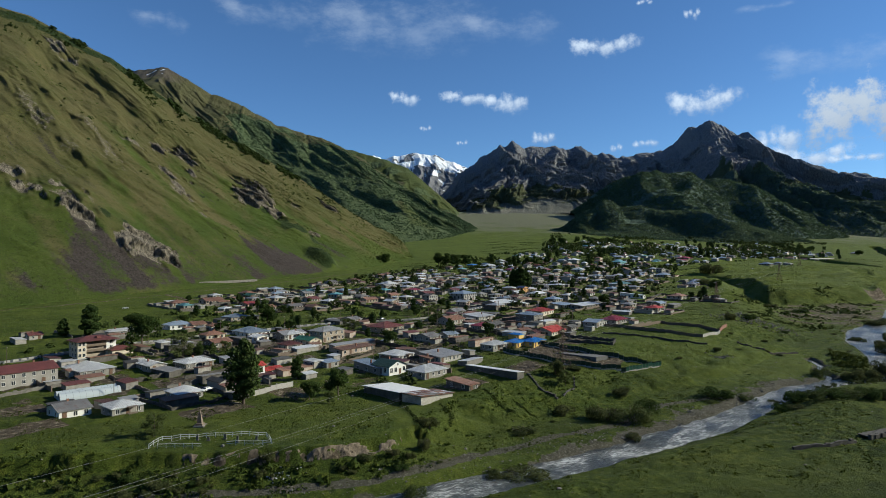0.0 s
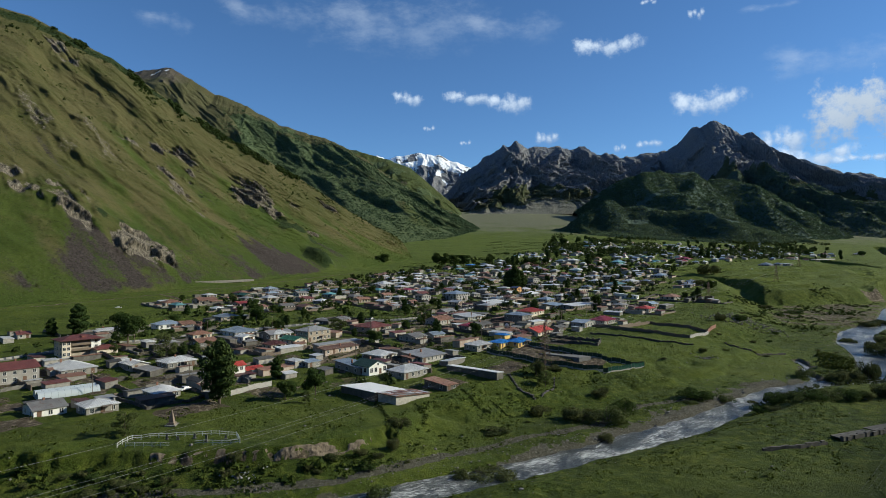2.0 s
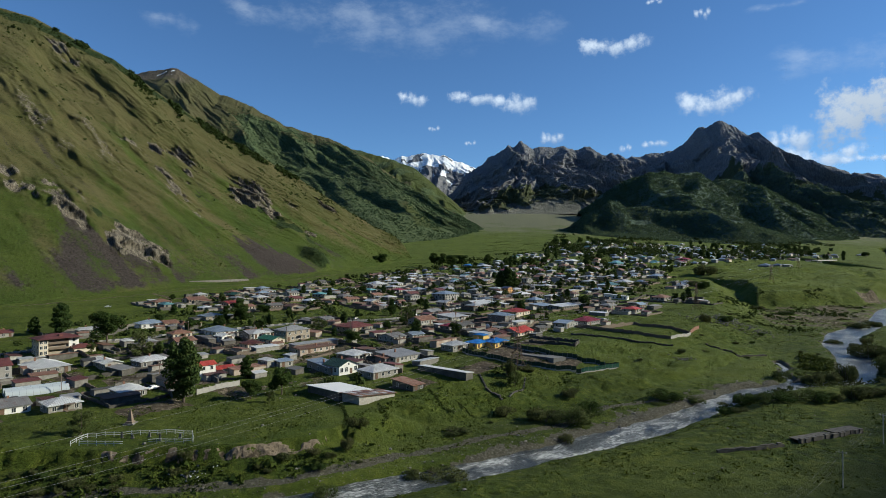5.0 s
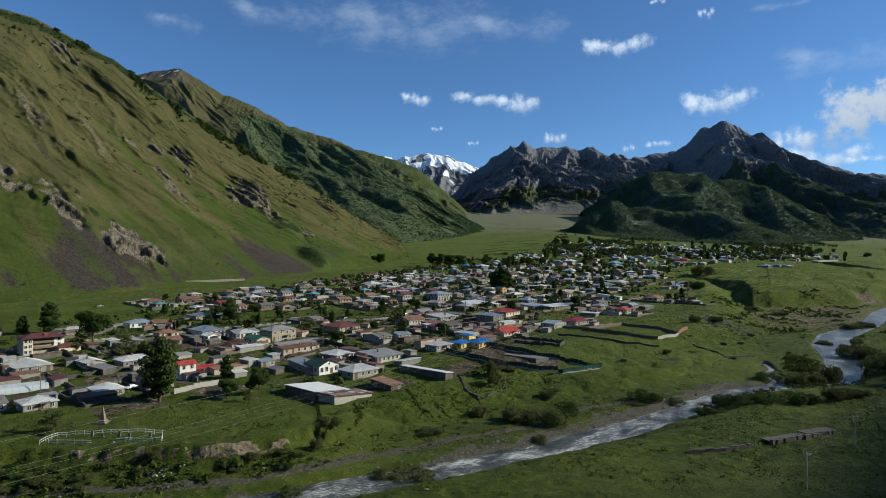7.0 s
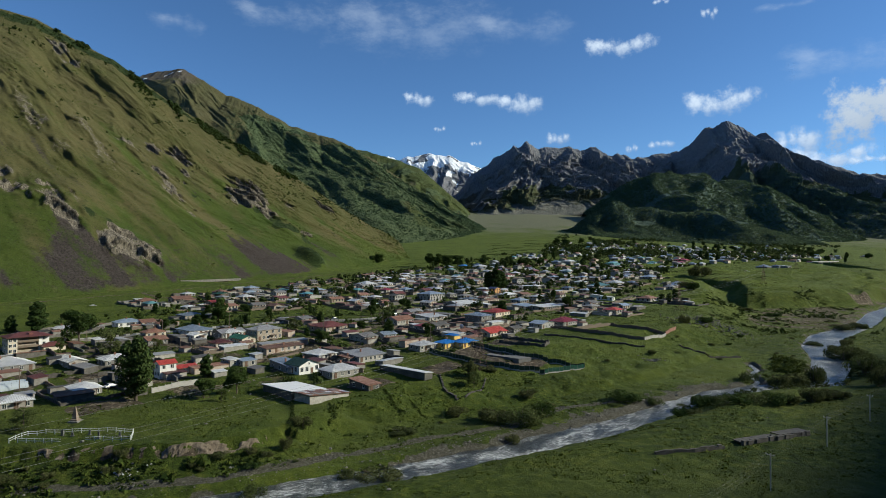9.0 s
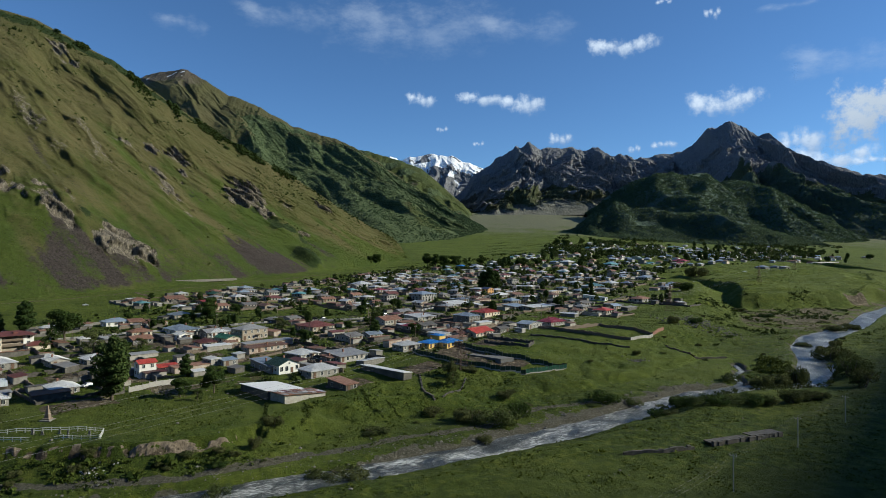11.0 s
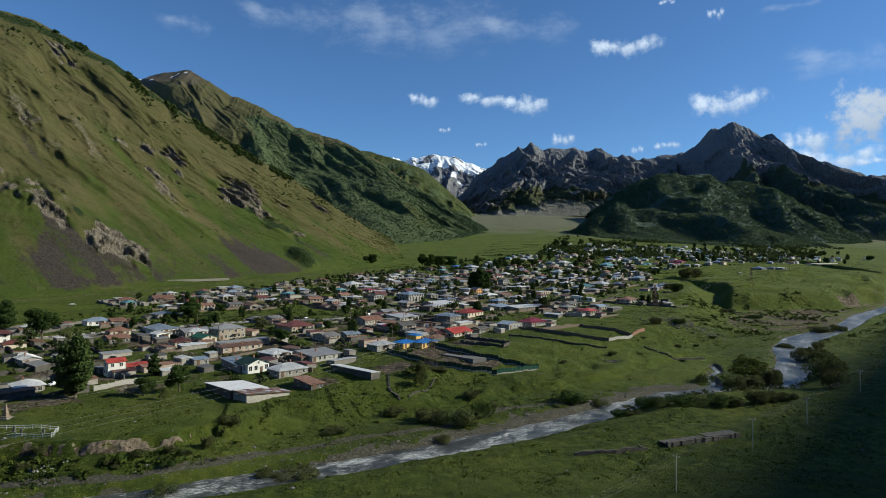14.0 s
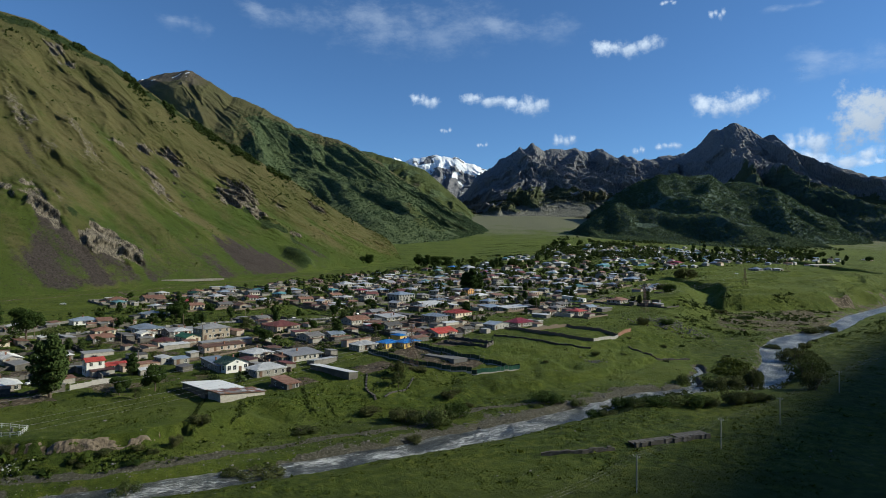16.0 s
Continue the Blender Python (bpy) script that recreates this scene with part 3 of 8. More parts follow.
def beam(verts, faces, p, q, thick, sides=4):
    """Adds a bar from p to q to lists of vertices and faces."""
    p, q = Vector(p), Vector(q)
    turn = (q - p).to_track_quat("Z", "Y")
    k = len(verts)
    for end in (p, q):
        for n in range(sides):
            a = 2 * math.pi * n / sides
            verts.append(tuple(end + turn @ Vector((math.cos(a) * thick / 2, math.sin(a) * thick / 2, 0))))
    for n in range(sides):
        faces.append((k + n, k + (n + 1) % sides, k + sides + (n + 1) % sides, k + sides + n))
    faces.append(tuple(k + n for n in reversed(range(sides))))
    faces.append(tuple(k + sides + n for n in range(sides)))


def child(name, me, parent, m=None, label=""):
    ob = new(name, me)
    ob.parent = parent
    if m is not None:
        ob.matrix_basis = m
    return tagged(ob, label)


def empty(name, x, y, z, turn=0.0):
    ob = new(name)
    ob.matrix_basis = pose(x, y, z, 0, 0, turn)
    return ob


# ---- ground ----
def s_edge(x, y):
    """How far a place lies inside the terrace's edge."""
    d, side, k = along(x, y, EDGE)
    return d * side


def build_ground():
    ahead = np.radians(np.linspace(-48, 48, 620))
    behind = np.radians(np.linspace(50, 310, 84))
    turns = np.concatenate([ahead, behind])
    radii = np.concatenate([[0.0, 25.0], np.geomspace(50, 110, 16), np.geomspace(112, 4900, 620)])
    cx, cy = 37.0, -10.0
    x = cx + radii[:, None] * np.sin(turns)[None]
    y = cy + radii[:, None] * np.cos(turns)[None]
    z, gravel, dirt = ground_z(x, y, True)
    # mown hay meadows round the village, plus sunlit brightness painted on slope and terrace
    n = fbm(x / 45, y / 30, 4, 91)
    hay_sunlit = smooth((y - 360) / 120) * np.clip(0.8 + 0.5 * n, 0, 1)
    hay_sunlit = np.maximum(hay_sunlit, 0.9 * smooth(1.4 - np.hypot((x - 145) / 75, (y - 295) / 45) + 0.4 * n))
    hay_sunlit = np.maximum(hay_sunlit, 0.75 * smooth((s_edge(x, y) + 34) / 10) * smooth((12 - s_edge(x, y)) / 10) * smooth((x + 25) / 20) * np.clip(0.7 + 0.6 * n, 0, 1))
    hay_sunlit = np.maximum(hay_sunlit, smooth((s_edge(x, y) + 3) / 4) * (y < 480) * np.clip(0.55 + 0.6 * n, 0, 0.9))
    # the valley ends in higher land behind the camera
    z = z + np.maximum(-y - 250, 0) * 0.12 * (y < -250)
    ob = grid_object("ground", np.stack([x, y, z], -1)[:, ::-1], MEADOW, {"gravel": gravel[:, ::-1], "dirt": dirt[:, ::-1], "hay_sunlit": hay_sunlit[:, ::-1]}, True)
    return tagged(ob, "green valley meadow with gravel banks and worn earth", "ground", kind="structure")


def build_water():
    def ribbon(name, line, label, more):
        pts = np.array(line, float)
        k = np.linspace(0, len(pts) - 1, len(pts) * 26)
        cx, cy, w = (np.interp(k, range(len(pts)), pts[:, n]) for n in range(3))
        for _ in range(14):
            cx[1:-1], cy[1:-1] = (cx[:-2] + 2 * cx[1:-1] + cx[2:]) / 4, (cy[:-2] + 2 * cy[1:-1] + cy[2:]) / 4
        tx, ty = np.gradient(cx), np.gradient(cy)
        n = np.hypot(tx, ty)
        u = np.linspace(-1, 1, 22)
        x = cx[:, None] - (ty / n * (w + more))[:, None] * u
        y = cy[:, None] + (tx / n * (w + more))[:, None] * u
        z = water_z(x, y) + 0.16 * fbm(x / 2.3, y / 2.3, 3, 61) + 0.12 * fbm(x / 7, y / 7, 2, 62)
        s = np.concatenate([[0], np.cumsum(np.hypot(np.diff(cx), np.diff(cy)))])
        flow, across = np.broadcast_to(s[:, None], x.shape), (w + more)[:, None] * u[None]
        return tagged(grid_object(name, np.stack([x, y, z], -1), WATER, {"flow": flow, "across": across}), label, "water", kind="structure")
    ribbon("water_river", RIVER, "grey foaming mountain river in its gravel bed", 3)
    ribbon("water_brook", BROOK, "narrow side channel of the river among willows", 0.6)


build_ground()
build_water()


# ---- mountains ----
def spread(points, n, jag=0.0, seed=0):
    """n places along a line of points, with finer jags in z."""
    p = np.array(points, float)
    step = np.concatenate([[0], np.cumsum(np.hypot(*np.diff(p[:, :2], axis=0).T))])
    s = np.linspace(0, step[-1], n)
    out = np.stack([np.interp(s, step, p[:, k]) for k in range(3)], -1)
    if jag:
        out[:, 2] += jag * fbm(s / 60, s * 0, 5, seed)
    return out, s


def mountain(name, crest, foot, mat, label, nu=360, nv=160, power=1.0, jag=0.0, spur=60, scale=300, seed=0, rough=10, back=700, masks=None, slant=0.0, crag=0.0, fine=0.5, long=2.6, knobs=(), gully=0.0):
    """A mountain side hung between its crest and its foot, with spurs and gullies, and a back that falls away."""
    c, s = spread(crest, nu, jag, seed)
    f, _ = spread(foot, nu)
    v = np.linspace(0, 1, nv)[:, None]
    out = f[:, :2] - c[:, :2]
    out = out / np.hypot(out[:, :1], out[:, 1:])
    xy = f[None, :, :2] * (1 - v[..., None]) + c[None, :, :2] * v[..., None]
    z = f[None, :, 2] + (c[None, :, 2] - f[None, :, 2]) * v ** power
    length = np.hypot(*(c[:, :2] - f[:, :2]).T).mean()
    ss = s[None] + slant * length * (1 - v)
    down = length * (1 - v)
    ero = eroded(ss, down + 0 * ss, scale, seed, 6, long, fine)
    env = smooth(v * 3.2) * (0.06 + 0.94 * smooth((1 - v) * 4.0))
    env = env * np.clip(np.hypot(*(c[:, :2] - f[:, :2]).T) / length, 0.15, 1.3)[None]
    push = spur * ero * env
    if gully:
        push = push + gully * eroded(ss, down + 0 * ss, 62, seed + 33, 5, 4.5, 0.52) * env
    xy = xy + out[None] * (push * 0.8)[..., None]
    z = z + push * 0.3 - 0.06 * spur * env
    z = z + rough * fbm(xy[..., 0] / (scale * 0.3), xy[..., 1] / (scale * 0.3), 5, seed + 29) * np.clip(v * 4, 0, 1) * np.clip((1 - v) * 6, 0.15, 1)
    for kx, ky, r, h in knobs:
        lump = h * smooth(1.15 - np.hypot(xy[..., 0] - kx, xy[..., 1] - ky) / r)
        xy, z = xy + out[None] * (0.8 * lump)[..., None], z + 0.5 * lump
    rows = np.concatenate([xy, z[..., None]], -1)
    # back side
    w = np.linspace(0, 1, 14)[1:, None]
    bxy = c[None, :, :2] - out[None] * (w * back)[..., None]
    bz = c[None, :, 2] - (c[None, :, 2] - f[None, :, 2]) * w ** 1.0 * 1.02
    rows = np.concatenate([rows, np.concatenate([bxy, bz[..., None]], -1)])
    vv = np.concatenate([np.broadcast_to(v, (nv, nu)), np.broadcast_to(1 - w, (13, nu))])
    uu = np.broadcast_to(np.linspace(0, 1, nu)[None], vv.shape)
    gx, gy = np.gradient(rows, axis=0), np.gradient(rows, axis=1)
    nrm = np.cross(gy, gx)
    steep = 1 - np.abs(nrm[..., 2]) / (np.linalg.norm(nrm, axis=-1) + 1e-9)
    relief = np.concatenate([ero * env, np.zeros((13, nu))])
    fields = masks(uu, vv, rows, steep, relief) if masks else {}
    if crag:
        far_s = np.concatenate([ss, np.broadcast_to(ss[-1:], (13, nu))])
        far_d = np.concatenate([down + 0 * ss, np.zeros((13, nu))])
        lump = 1.1 * (eroded(far_s, far_d, 26, seed + 51, 4, 2.4, 0.6) - 0.05)
        lump = lump * np.clip(fields["rock"] * 1.3, 0, 1) * crag
        rows = rows.copy()
        rows[..., :2] += (out[None] * np.clip(lump, -1.2, 1.2)[..., None] * 4.5)
        rows[..., 2] += lump * 2.0
    ob = grid_object(name, rows, mat, {k: fields.get(k, np.zeros(vv.shape)) for k in ("rock", "forest", "snow", "scree", "dry")})
    return tagged(ob, label, "mountain", kind="structure"), rows, nrm


HILLSIDE = slope_material("hill_grass", grass_scale=0.012, bump=5.0, rock_a=(0.022, 0.02, 0.017), rock_b=(0.3, 0.265, 0.21))
WOODED = slope_material("wooded_slope", green=0.7, bare=(0.07, 0.066, 0.04), forest_dark=(0.034, 0.054, 0.026), forest_light=(0.11, 0.138, 0.06), grass_scale=0.006, bump=12.0, rock_a=(0.055, 0.046, 0.032), rock_b=(0.15, 0.128, 0.095))
# forest blued to paint haze, rock and grass darkened to paint shade
HAZY_SHADY = slope_material("hazy_wooded_slope", grass_scale=0.006, bump=12.0, forest_dark=(0.045, 0.068, 0.058), forest_light=(0.105, 0.14, 0.098), rock_a=(0.03, 0.034, 0.036), rock_b=(0.1, 0.1, 0.1), green=0.6, bare=(0.05, 0.06, 0.035))
# rock and woods lightened and blued: distance haze put into their colours
HAZY_CRAG = slope_material("hazy_crags", gravel=(0.15, 0.15, 0.125), grass_scale=0.004, bump=26.0, forest_dark=(0.045, 0.068, 0.06), forest_light=(0.115, 0.145, 0.1), rock_a=(0.085, 0.094, 0.11), rock_b=(0.27, 0.265, 0.265), green=0.4, bare=(0.075, 0.08, 0.055))
# bare rock carries the same painted bluish haze under its snow
HAZY_SNOWY = slope_material("hazy_snowy_crags", grass_scale=0.004, bump=10.0, rock_a=(0.08, 0.085, 0.1), rock_b=(0.26, 0.265, 0.28))


def hill_masks(u, v, p, steep, relief):
    x, y = p[..., 0], p[..., 1]
    n = fbm(x / 30, y / 30, 4, 71)
    fall = u - 0.22 * (1 - v)
    streak = fbm(fall * 60, v * 2.6, 4, 72)
    rib = fbm(fall * 150, v * 5, 4, 75)
    # broken bands of rock on the spurs' noses
    rock = 0.42 * smooth((relief * 1.6 + 0.7 * streak + 0.6 * n - 0.6) * 2.5) * smooth(1 - np.abs(v - 0.48) / 0.3) * smooth((u - 0.3) * 6)
    for cx, cy, r, k in ((-400, 624, 12, 1), (-390, 630, 13, 1), (-377, 623, 13, 1), (-361, 627, 14, 1), (-341, 621, 12, 1), (-385, 646, 11, 1), (-358, 641, 13, 1), (-330, 616, 9, 1), (-430, 640, 10, 0.8),
                         (-286, 962, 14, 1), (-267, 959, 15, 1), (-250, 947, 14, 1), (-284, 929, 10, 1), (-266, 924, 12, 1), (-229, 931, 10, 1), (-356, 859, 13, 0.9), (-338, 837, 12, 0.9), (-326, 823, 9, 0.9),
                         (-300, 628, 10, 1), (-289, 641, 11, 1), (-274, 649, 10, 1), (-270, 664, 10, 1), (-300, 653, 10, 1), (-308, 813, 8, 0.8), (-295, 803, 8, 0.85), (-275, 784, 6, 0.8),
                         (-636, 1060, 14, 0.7), (-614, 1045, 14, 0.75), (-590, 1037, 12, 0.7), (-415, 877, 12, 0.8), (-395, 912, 12, 0.85), (-372, 935, 12, 0.85), (-340, 905, 10, 0.8), (-166, 1085, 12, 0.7), (-170, 940, 7, 0.8)):
        rock = np.maximum(rock, 0.8 * k * smooth(1.25 - np.hypot(x - cx, y - cy) / (r * 1.5) + 0.9 * n + 0.8 * rib))
    scree = smooth((0.24 + 0.16 * fbm(fall * 22, v * 1.2, 3, 77) + 0.06 * rib - v) * 12) * (0.35 + 0.65 * smooth((fbm(fall * 30, v * 1.5, 3, 78) + 0.3 * n + 0.3 * rib) * 1.6 + 0.4)) * smooth((u - 0.3) * 20) * smooth((0.87 - u) * 20) * smooth(v * 30)
    trail = 0.55 * smooth((rib + 0.6 * streak - 0.45) * 3) * smooth(1 - np.abs(v - 0.4) / 0.35)
    forest = 0.8 * smooth(1 - np.abs(v - 0.97) / 0.05 + 0.5 * n) * (u > 0.42) * (u < 0.72)
    for cx, cy, r in ((-214, 920, 14), (-203, 912, 13), (-188, 917, 13), (-163, 915, 13), (-240, 915, 9), (-310, 860, 10), (-330, 640, 12), (-318, 655, 11)):
        forest = np.maximum(forest, 0.62 * smooth(1.2 - np.hypot(x - cx, y - cy) / r + 0.7 * n))
    notch = smooth(1.3 - np.hypot((x + 146) / 26, (y - 868) / 34) + 0.5 * n)
    dry = np.clip(0.5 + 1.5 * (v - 0.36) - 0.5 * (u - 0.5) + 0.5 * streak + 0.35 * n + 0.25 * relief, 0, 1)
    return {"rock": rock, "scree": np.maximum(0.72 * scree, 0.7 * trail), "forest": np.maximum(forest, 0.8 * notch), "dry": dry}


_, hill_rows, _ = mountain(
    "mountain_near",
    [(-1250, 850, 709), (-1107, 1041, 633), (-934, 1063, 559), (-762, 1099, 488), (-707, 1108, 473), (-635, 1109, 436), (-566, 1114, 402), (-513, 1111, 362), (-431, 1113, 303), (-361, 1119, 257), (-290, 1124, 218), (-230, 1134, 182), (-158, 1143, 133), (-106, 1152, 102), (-53, 1161, 78)],
    [(-820, -150, -20), (-600, 120, -14), (-440, 300, -8), (-345, 430, -4), (-295, 510, -1), (-255, 590, 3), (-228, 640, 6), (-190, 710, 8), (-150, 790, 13), (-110, 880, 17), (-80, 960, 22),
     (-55, 1030, 27), (-35, 1090, 32), (-22, 1130, 36)],
    HILLSIDE, "steep green mountainside with grey rock outcrops and scree", nu=680, nv=400, power=1.0, jag=5, spur=25, scale=190, seed=101, rough=2.2, back=500, masks=hill_masks, slant=-0.62, crag=2.3, fine=0.42, long=3.4, gully=8.0,
    knobs=((-150, 872, 24, 17), (-190, 915, 30, 8), (-262, 950, 44, 9), (-345, 640, 60, 10), (-285, 650, 36, 7)))


def ridge_masks(u, v, p, steep, relief):
    n = fbm(p[..., 0] / 260, p[..., 1] / 260, 4, 81)
    m = fbm(p[..., 0] / 70, p[..., 1] / 70, 4, 82)
    line = 0.47 - 0.1 * (1 - v) + 0.05 * n
    forest = smooth((u - line) * 22 + 0.5 * m) * smooth((0.97 - v) * 7 + 0.5 * n + 0.3 * m) * smooth(1.15 - relief * 1.0 + 0.9 * n)
    forest = np.maximum(forest, 0.9 * smooth((m + 0.6 * n - 0.3) * 3 - relief) * smooth((0.55 - v) * 4) * smooth((u - 0.22) * 8))
    rock = 0.75 * smooth((0.4 - u) * 8) * smooth((v - 0.72) * 4 + 0.6 * n)
    snow = smooth((m - 0.5) * 5) * smooth((0.34 - u) * 12) * smooth((v - 0.86) * 14)
    dry = np.clip(0.45 + 0.9 * (v - 0.5) + 0.5 * n + 0.5 * relief, 0, 1)
    return {"forest": 0.9 * forest, "rock": rock, "snow": snow, "dry": dry}


_, wooded_rows, _ = mountain("mountain_wooded",
         [(-2493, 4301, 1179), (-2042, 4195, 1296), (-1837, 4088, 1291), (-1670, 3982, 1277), (-1534, 3876, 1182), (-1347, 3770, 1063), (-1124, 3663, 962), (-958, 3557, 859), (-800, 3451, 770),
          (-650, 3345, 710), (-507, 3238, 653), (-379, 3132, 572), (-196, 3026, 446), (-52, 2920, 337), (81, 2813, 253), (180, 2707, 187), (242, 2601, 140)],
         [(-1900, 2300, 300), (-1500, 2250, 260), (-1000, 2050, 200), (-700, 1850, 130), (-450, 1700, 90), (-250, 1640, 70), (-100, 1700, 70), (20, 1850, 80), (110, 2050, 98), (190, 2300, 122), (238, 2500, 140)],
         WOODED, "long ridge clothed in dark woods below a brown summit", nu=560, nv=260, power=1.0, jag=10, spur=120, scale=560, seed=204, rough=9, fine=0.42, masks=ridge_masks, slant=-0.55, long=3.0)


def shoulder_masks(u, v, p, steep, relief):
    n = fbm(p[..., 0] / 200, p[..., 1] / 200, 4, 84)
    return {"forest": 0.8 * smooth(n * 2 + 0.1), "rock": 0.4 * smooth(n * -2)}


mountain("mountain_shoulder",
         [(-800, 4350, 830), (-654, 4301, 811), (-498, 4176, 765), (-418, 4051, 728), (-266, 3926, 663), (-108, 3801, 586), (-1, 3676, 483), (99, 3551, 382), (193, 3426, 281), (290, 3301, 190)],
         [(-900, 3300, 400), (-500, 3000, 250), (-200, 2800, 150), (0, 2750, 140), (150, 2800, 150), (290, 3150, 180)],
         WOODED, "smooth green mountain shoulder with patches of scrub", nu=260, nv=120, jag=6, spur=80, scale=420, seed=241, rough=14, masks=shoulder_masks)


def snow_masks(u, v, p, steep, relief):
    n = fbm(u * 22, v * 12, 5, 91)
    return {"snow": smooth((v - 0.62) * 3.2 + 1.3 * n - 0.9 * relief), "rock": np.ones_like(v)}


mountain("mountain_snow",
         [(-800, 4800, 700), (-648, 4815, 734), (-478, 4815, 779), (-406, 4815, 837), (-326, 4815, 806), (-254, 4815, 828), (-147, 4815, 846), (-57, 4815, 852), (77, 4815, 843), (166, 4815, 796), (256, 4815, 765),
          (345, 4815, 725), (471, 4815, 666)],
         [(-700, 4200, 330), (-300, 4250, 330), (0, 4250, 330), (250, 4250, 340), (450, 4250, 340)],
         HAZY_SNOWY, "distant snow-covered summit ridge", nu=320, nv=140, jag=14, spur=80, scale=190, seed=301, rough=12, back=60, masks=snow_masks)


def crag_masks(u, v, p, steep, relief):
    n = fbm(p[..., 0] / 150, p[..., 1] / 150, 4, 95)
    return {"rock": smooth((v - 0.3) * 5 + 0.9 * n + 0.8 * relief), "forest": 0.2 * smooth(n * 3 - 0.4) * smooth((0.6 - v) * 3), "dry": np.clip(0.5 + n, 0, 1),
            "scree": smooth((0.34 - v) * 5 - 2.2 * relief + 0.6 * n - 0.2)}


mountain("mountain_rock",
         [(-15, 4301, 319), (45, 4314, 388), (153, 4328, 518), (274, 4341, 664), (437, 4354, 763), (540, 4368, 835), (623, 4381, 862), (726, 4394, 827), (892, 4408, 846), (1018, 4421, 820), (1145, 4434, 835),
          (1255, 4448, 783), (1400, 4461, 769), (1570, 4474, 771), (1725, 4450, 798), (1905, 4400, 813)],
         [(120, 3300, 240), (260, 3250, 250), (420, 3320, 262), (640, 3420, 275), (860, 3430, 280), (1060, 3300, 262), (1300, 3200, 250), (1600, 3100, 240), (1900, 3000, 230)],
         HAZY_CRAG, "dark craggy rock mountain with fluted ribs", nu=760, nv=280, power=1.1, jag=26, spur=170, scale=240, seed=403, rough=8, fine=0.52, back=350, masks=crag_masks, slant=-0.1, long=2.2)


def peak_masks(u, v, p, steep, relief):
    n = fbm(p[..., 0] / 170, p[..., 1] / 170, 4, 97)
    return {"rock": smooth((v - 0.45) * 4 + 0.9 * n), "forest": smooth((0.55 - v) * 5 + 0.8 * n)}


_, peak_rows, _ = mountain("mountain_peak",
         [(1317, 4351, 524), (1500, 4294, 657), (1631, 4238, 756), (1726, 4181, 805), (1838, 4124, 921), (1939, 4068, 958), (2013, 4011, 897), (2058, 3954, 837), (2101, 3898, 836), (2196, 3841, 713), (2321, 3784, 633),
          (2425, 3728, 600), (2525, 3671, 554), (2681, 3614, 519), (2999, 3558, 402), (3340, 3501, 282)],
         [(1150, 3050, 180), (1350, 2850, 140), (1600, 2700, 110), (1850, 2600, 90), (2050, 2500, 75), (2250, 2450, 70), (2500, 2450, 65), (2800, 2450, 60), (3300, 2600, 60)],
         HAZY_CRAG, "high dark rock peak with wooded lower spurs", nu=620, nv=280, power=1.05, jag=26, spur=190, scale=380, seed=509, rough=9, fine=0.5, back=350, masks=peak_masks, slant=-0.15, long=2.0)


def front_masks(u, v, p, steep, relief):
    n = fbm(p[..., 0] / 140, p[..., 1] / 140, 4, 99)
    return {"forest": smooth(0.95 + 0.7 * n), "rock": 0.2 * smooth(n * -2)}


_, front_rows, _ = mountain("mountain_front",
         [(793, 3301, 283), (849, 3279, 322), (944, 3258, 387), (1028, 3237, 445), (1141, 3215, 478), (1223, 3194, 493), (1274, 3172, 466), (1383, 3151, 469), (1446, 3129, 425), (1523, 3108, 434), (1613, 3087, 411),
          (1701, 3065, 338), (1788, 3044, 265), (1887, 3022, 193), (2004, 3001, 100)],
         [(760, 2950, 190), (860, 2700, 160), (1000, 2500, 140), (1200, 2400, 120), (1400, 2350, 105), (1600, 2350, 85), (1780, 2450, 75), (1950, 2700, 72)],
         HAZY_SHADY, "dark wooded ridge below the peak", nu=460, nv=220, jag=10, spur=120, scale=420, seed=613, rough=7, fine=0.36, back=500, masks=front_masks, slant=-0.1, long=1.8)

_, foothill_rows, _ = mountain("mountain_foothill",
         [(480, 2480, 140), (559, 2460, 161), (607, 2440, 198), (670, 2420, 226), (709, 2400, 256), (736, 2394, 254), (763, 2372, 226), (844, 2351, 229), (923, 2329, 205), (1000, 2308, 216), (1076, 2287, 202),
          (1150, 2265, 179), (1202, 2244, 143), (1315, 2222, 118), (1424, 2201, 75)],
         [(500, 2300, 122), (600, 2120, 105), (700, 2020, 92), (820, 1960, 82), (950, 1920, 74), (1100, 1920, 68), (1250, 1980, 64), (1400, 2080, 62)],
         HAZY_SHADY, "low wooded foothills behind the village", nu=460, nv=170, jag=7, spur=60, scale=250, seed=705, rough=4, fine=0.34, back=400, masks=front_masks, long=1.7)

# the range that shades the near fields, and the land that closes the valley
mountain("mountain_east",
         [(2900, -2600, 1700), (2500, -1500, 1500), (2250, -700, 1330), (2150, -200, 1190), (2100, 109, 1057), (2100, 241, 998), (2100, 396, 928), (2100, 509, 876), (2150, 700, 700), (2300, 1100, 400), (2500, 1500, 150)],
         [(900, -2600, 0), (900, -1500, -5), (950, -700, -10), (1000, -200, -10), (1050, 109, -8), (1100, 241, -6), (1150, 396, -5), (1200, 509, -5), (1300, 700, -5), (1600, 1100, 0), (2100, 1500, 20)],
         WOODED, "high wooded range on the sunny side of the valley", nu=200, nv=70, jag=0, spur=60, scale=500, seed=801, rough=8, back=800, masks=front_masks)
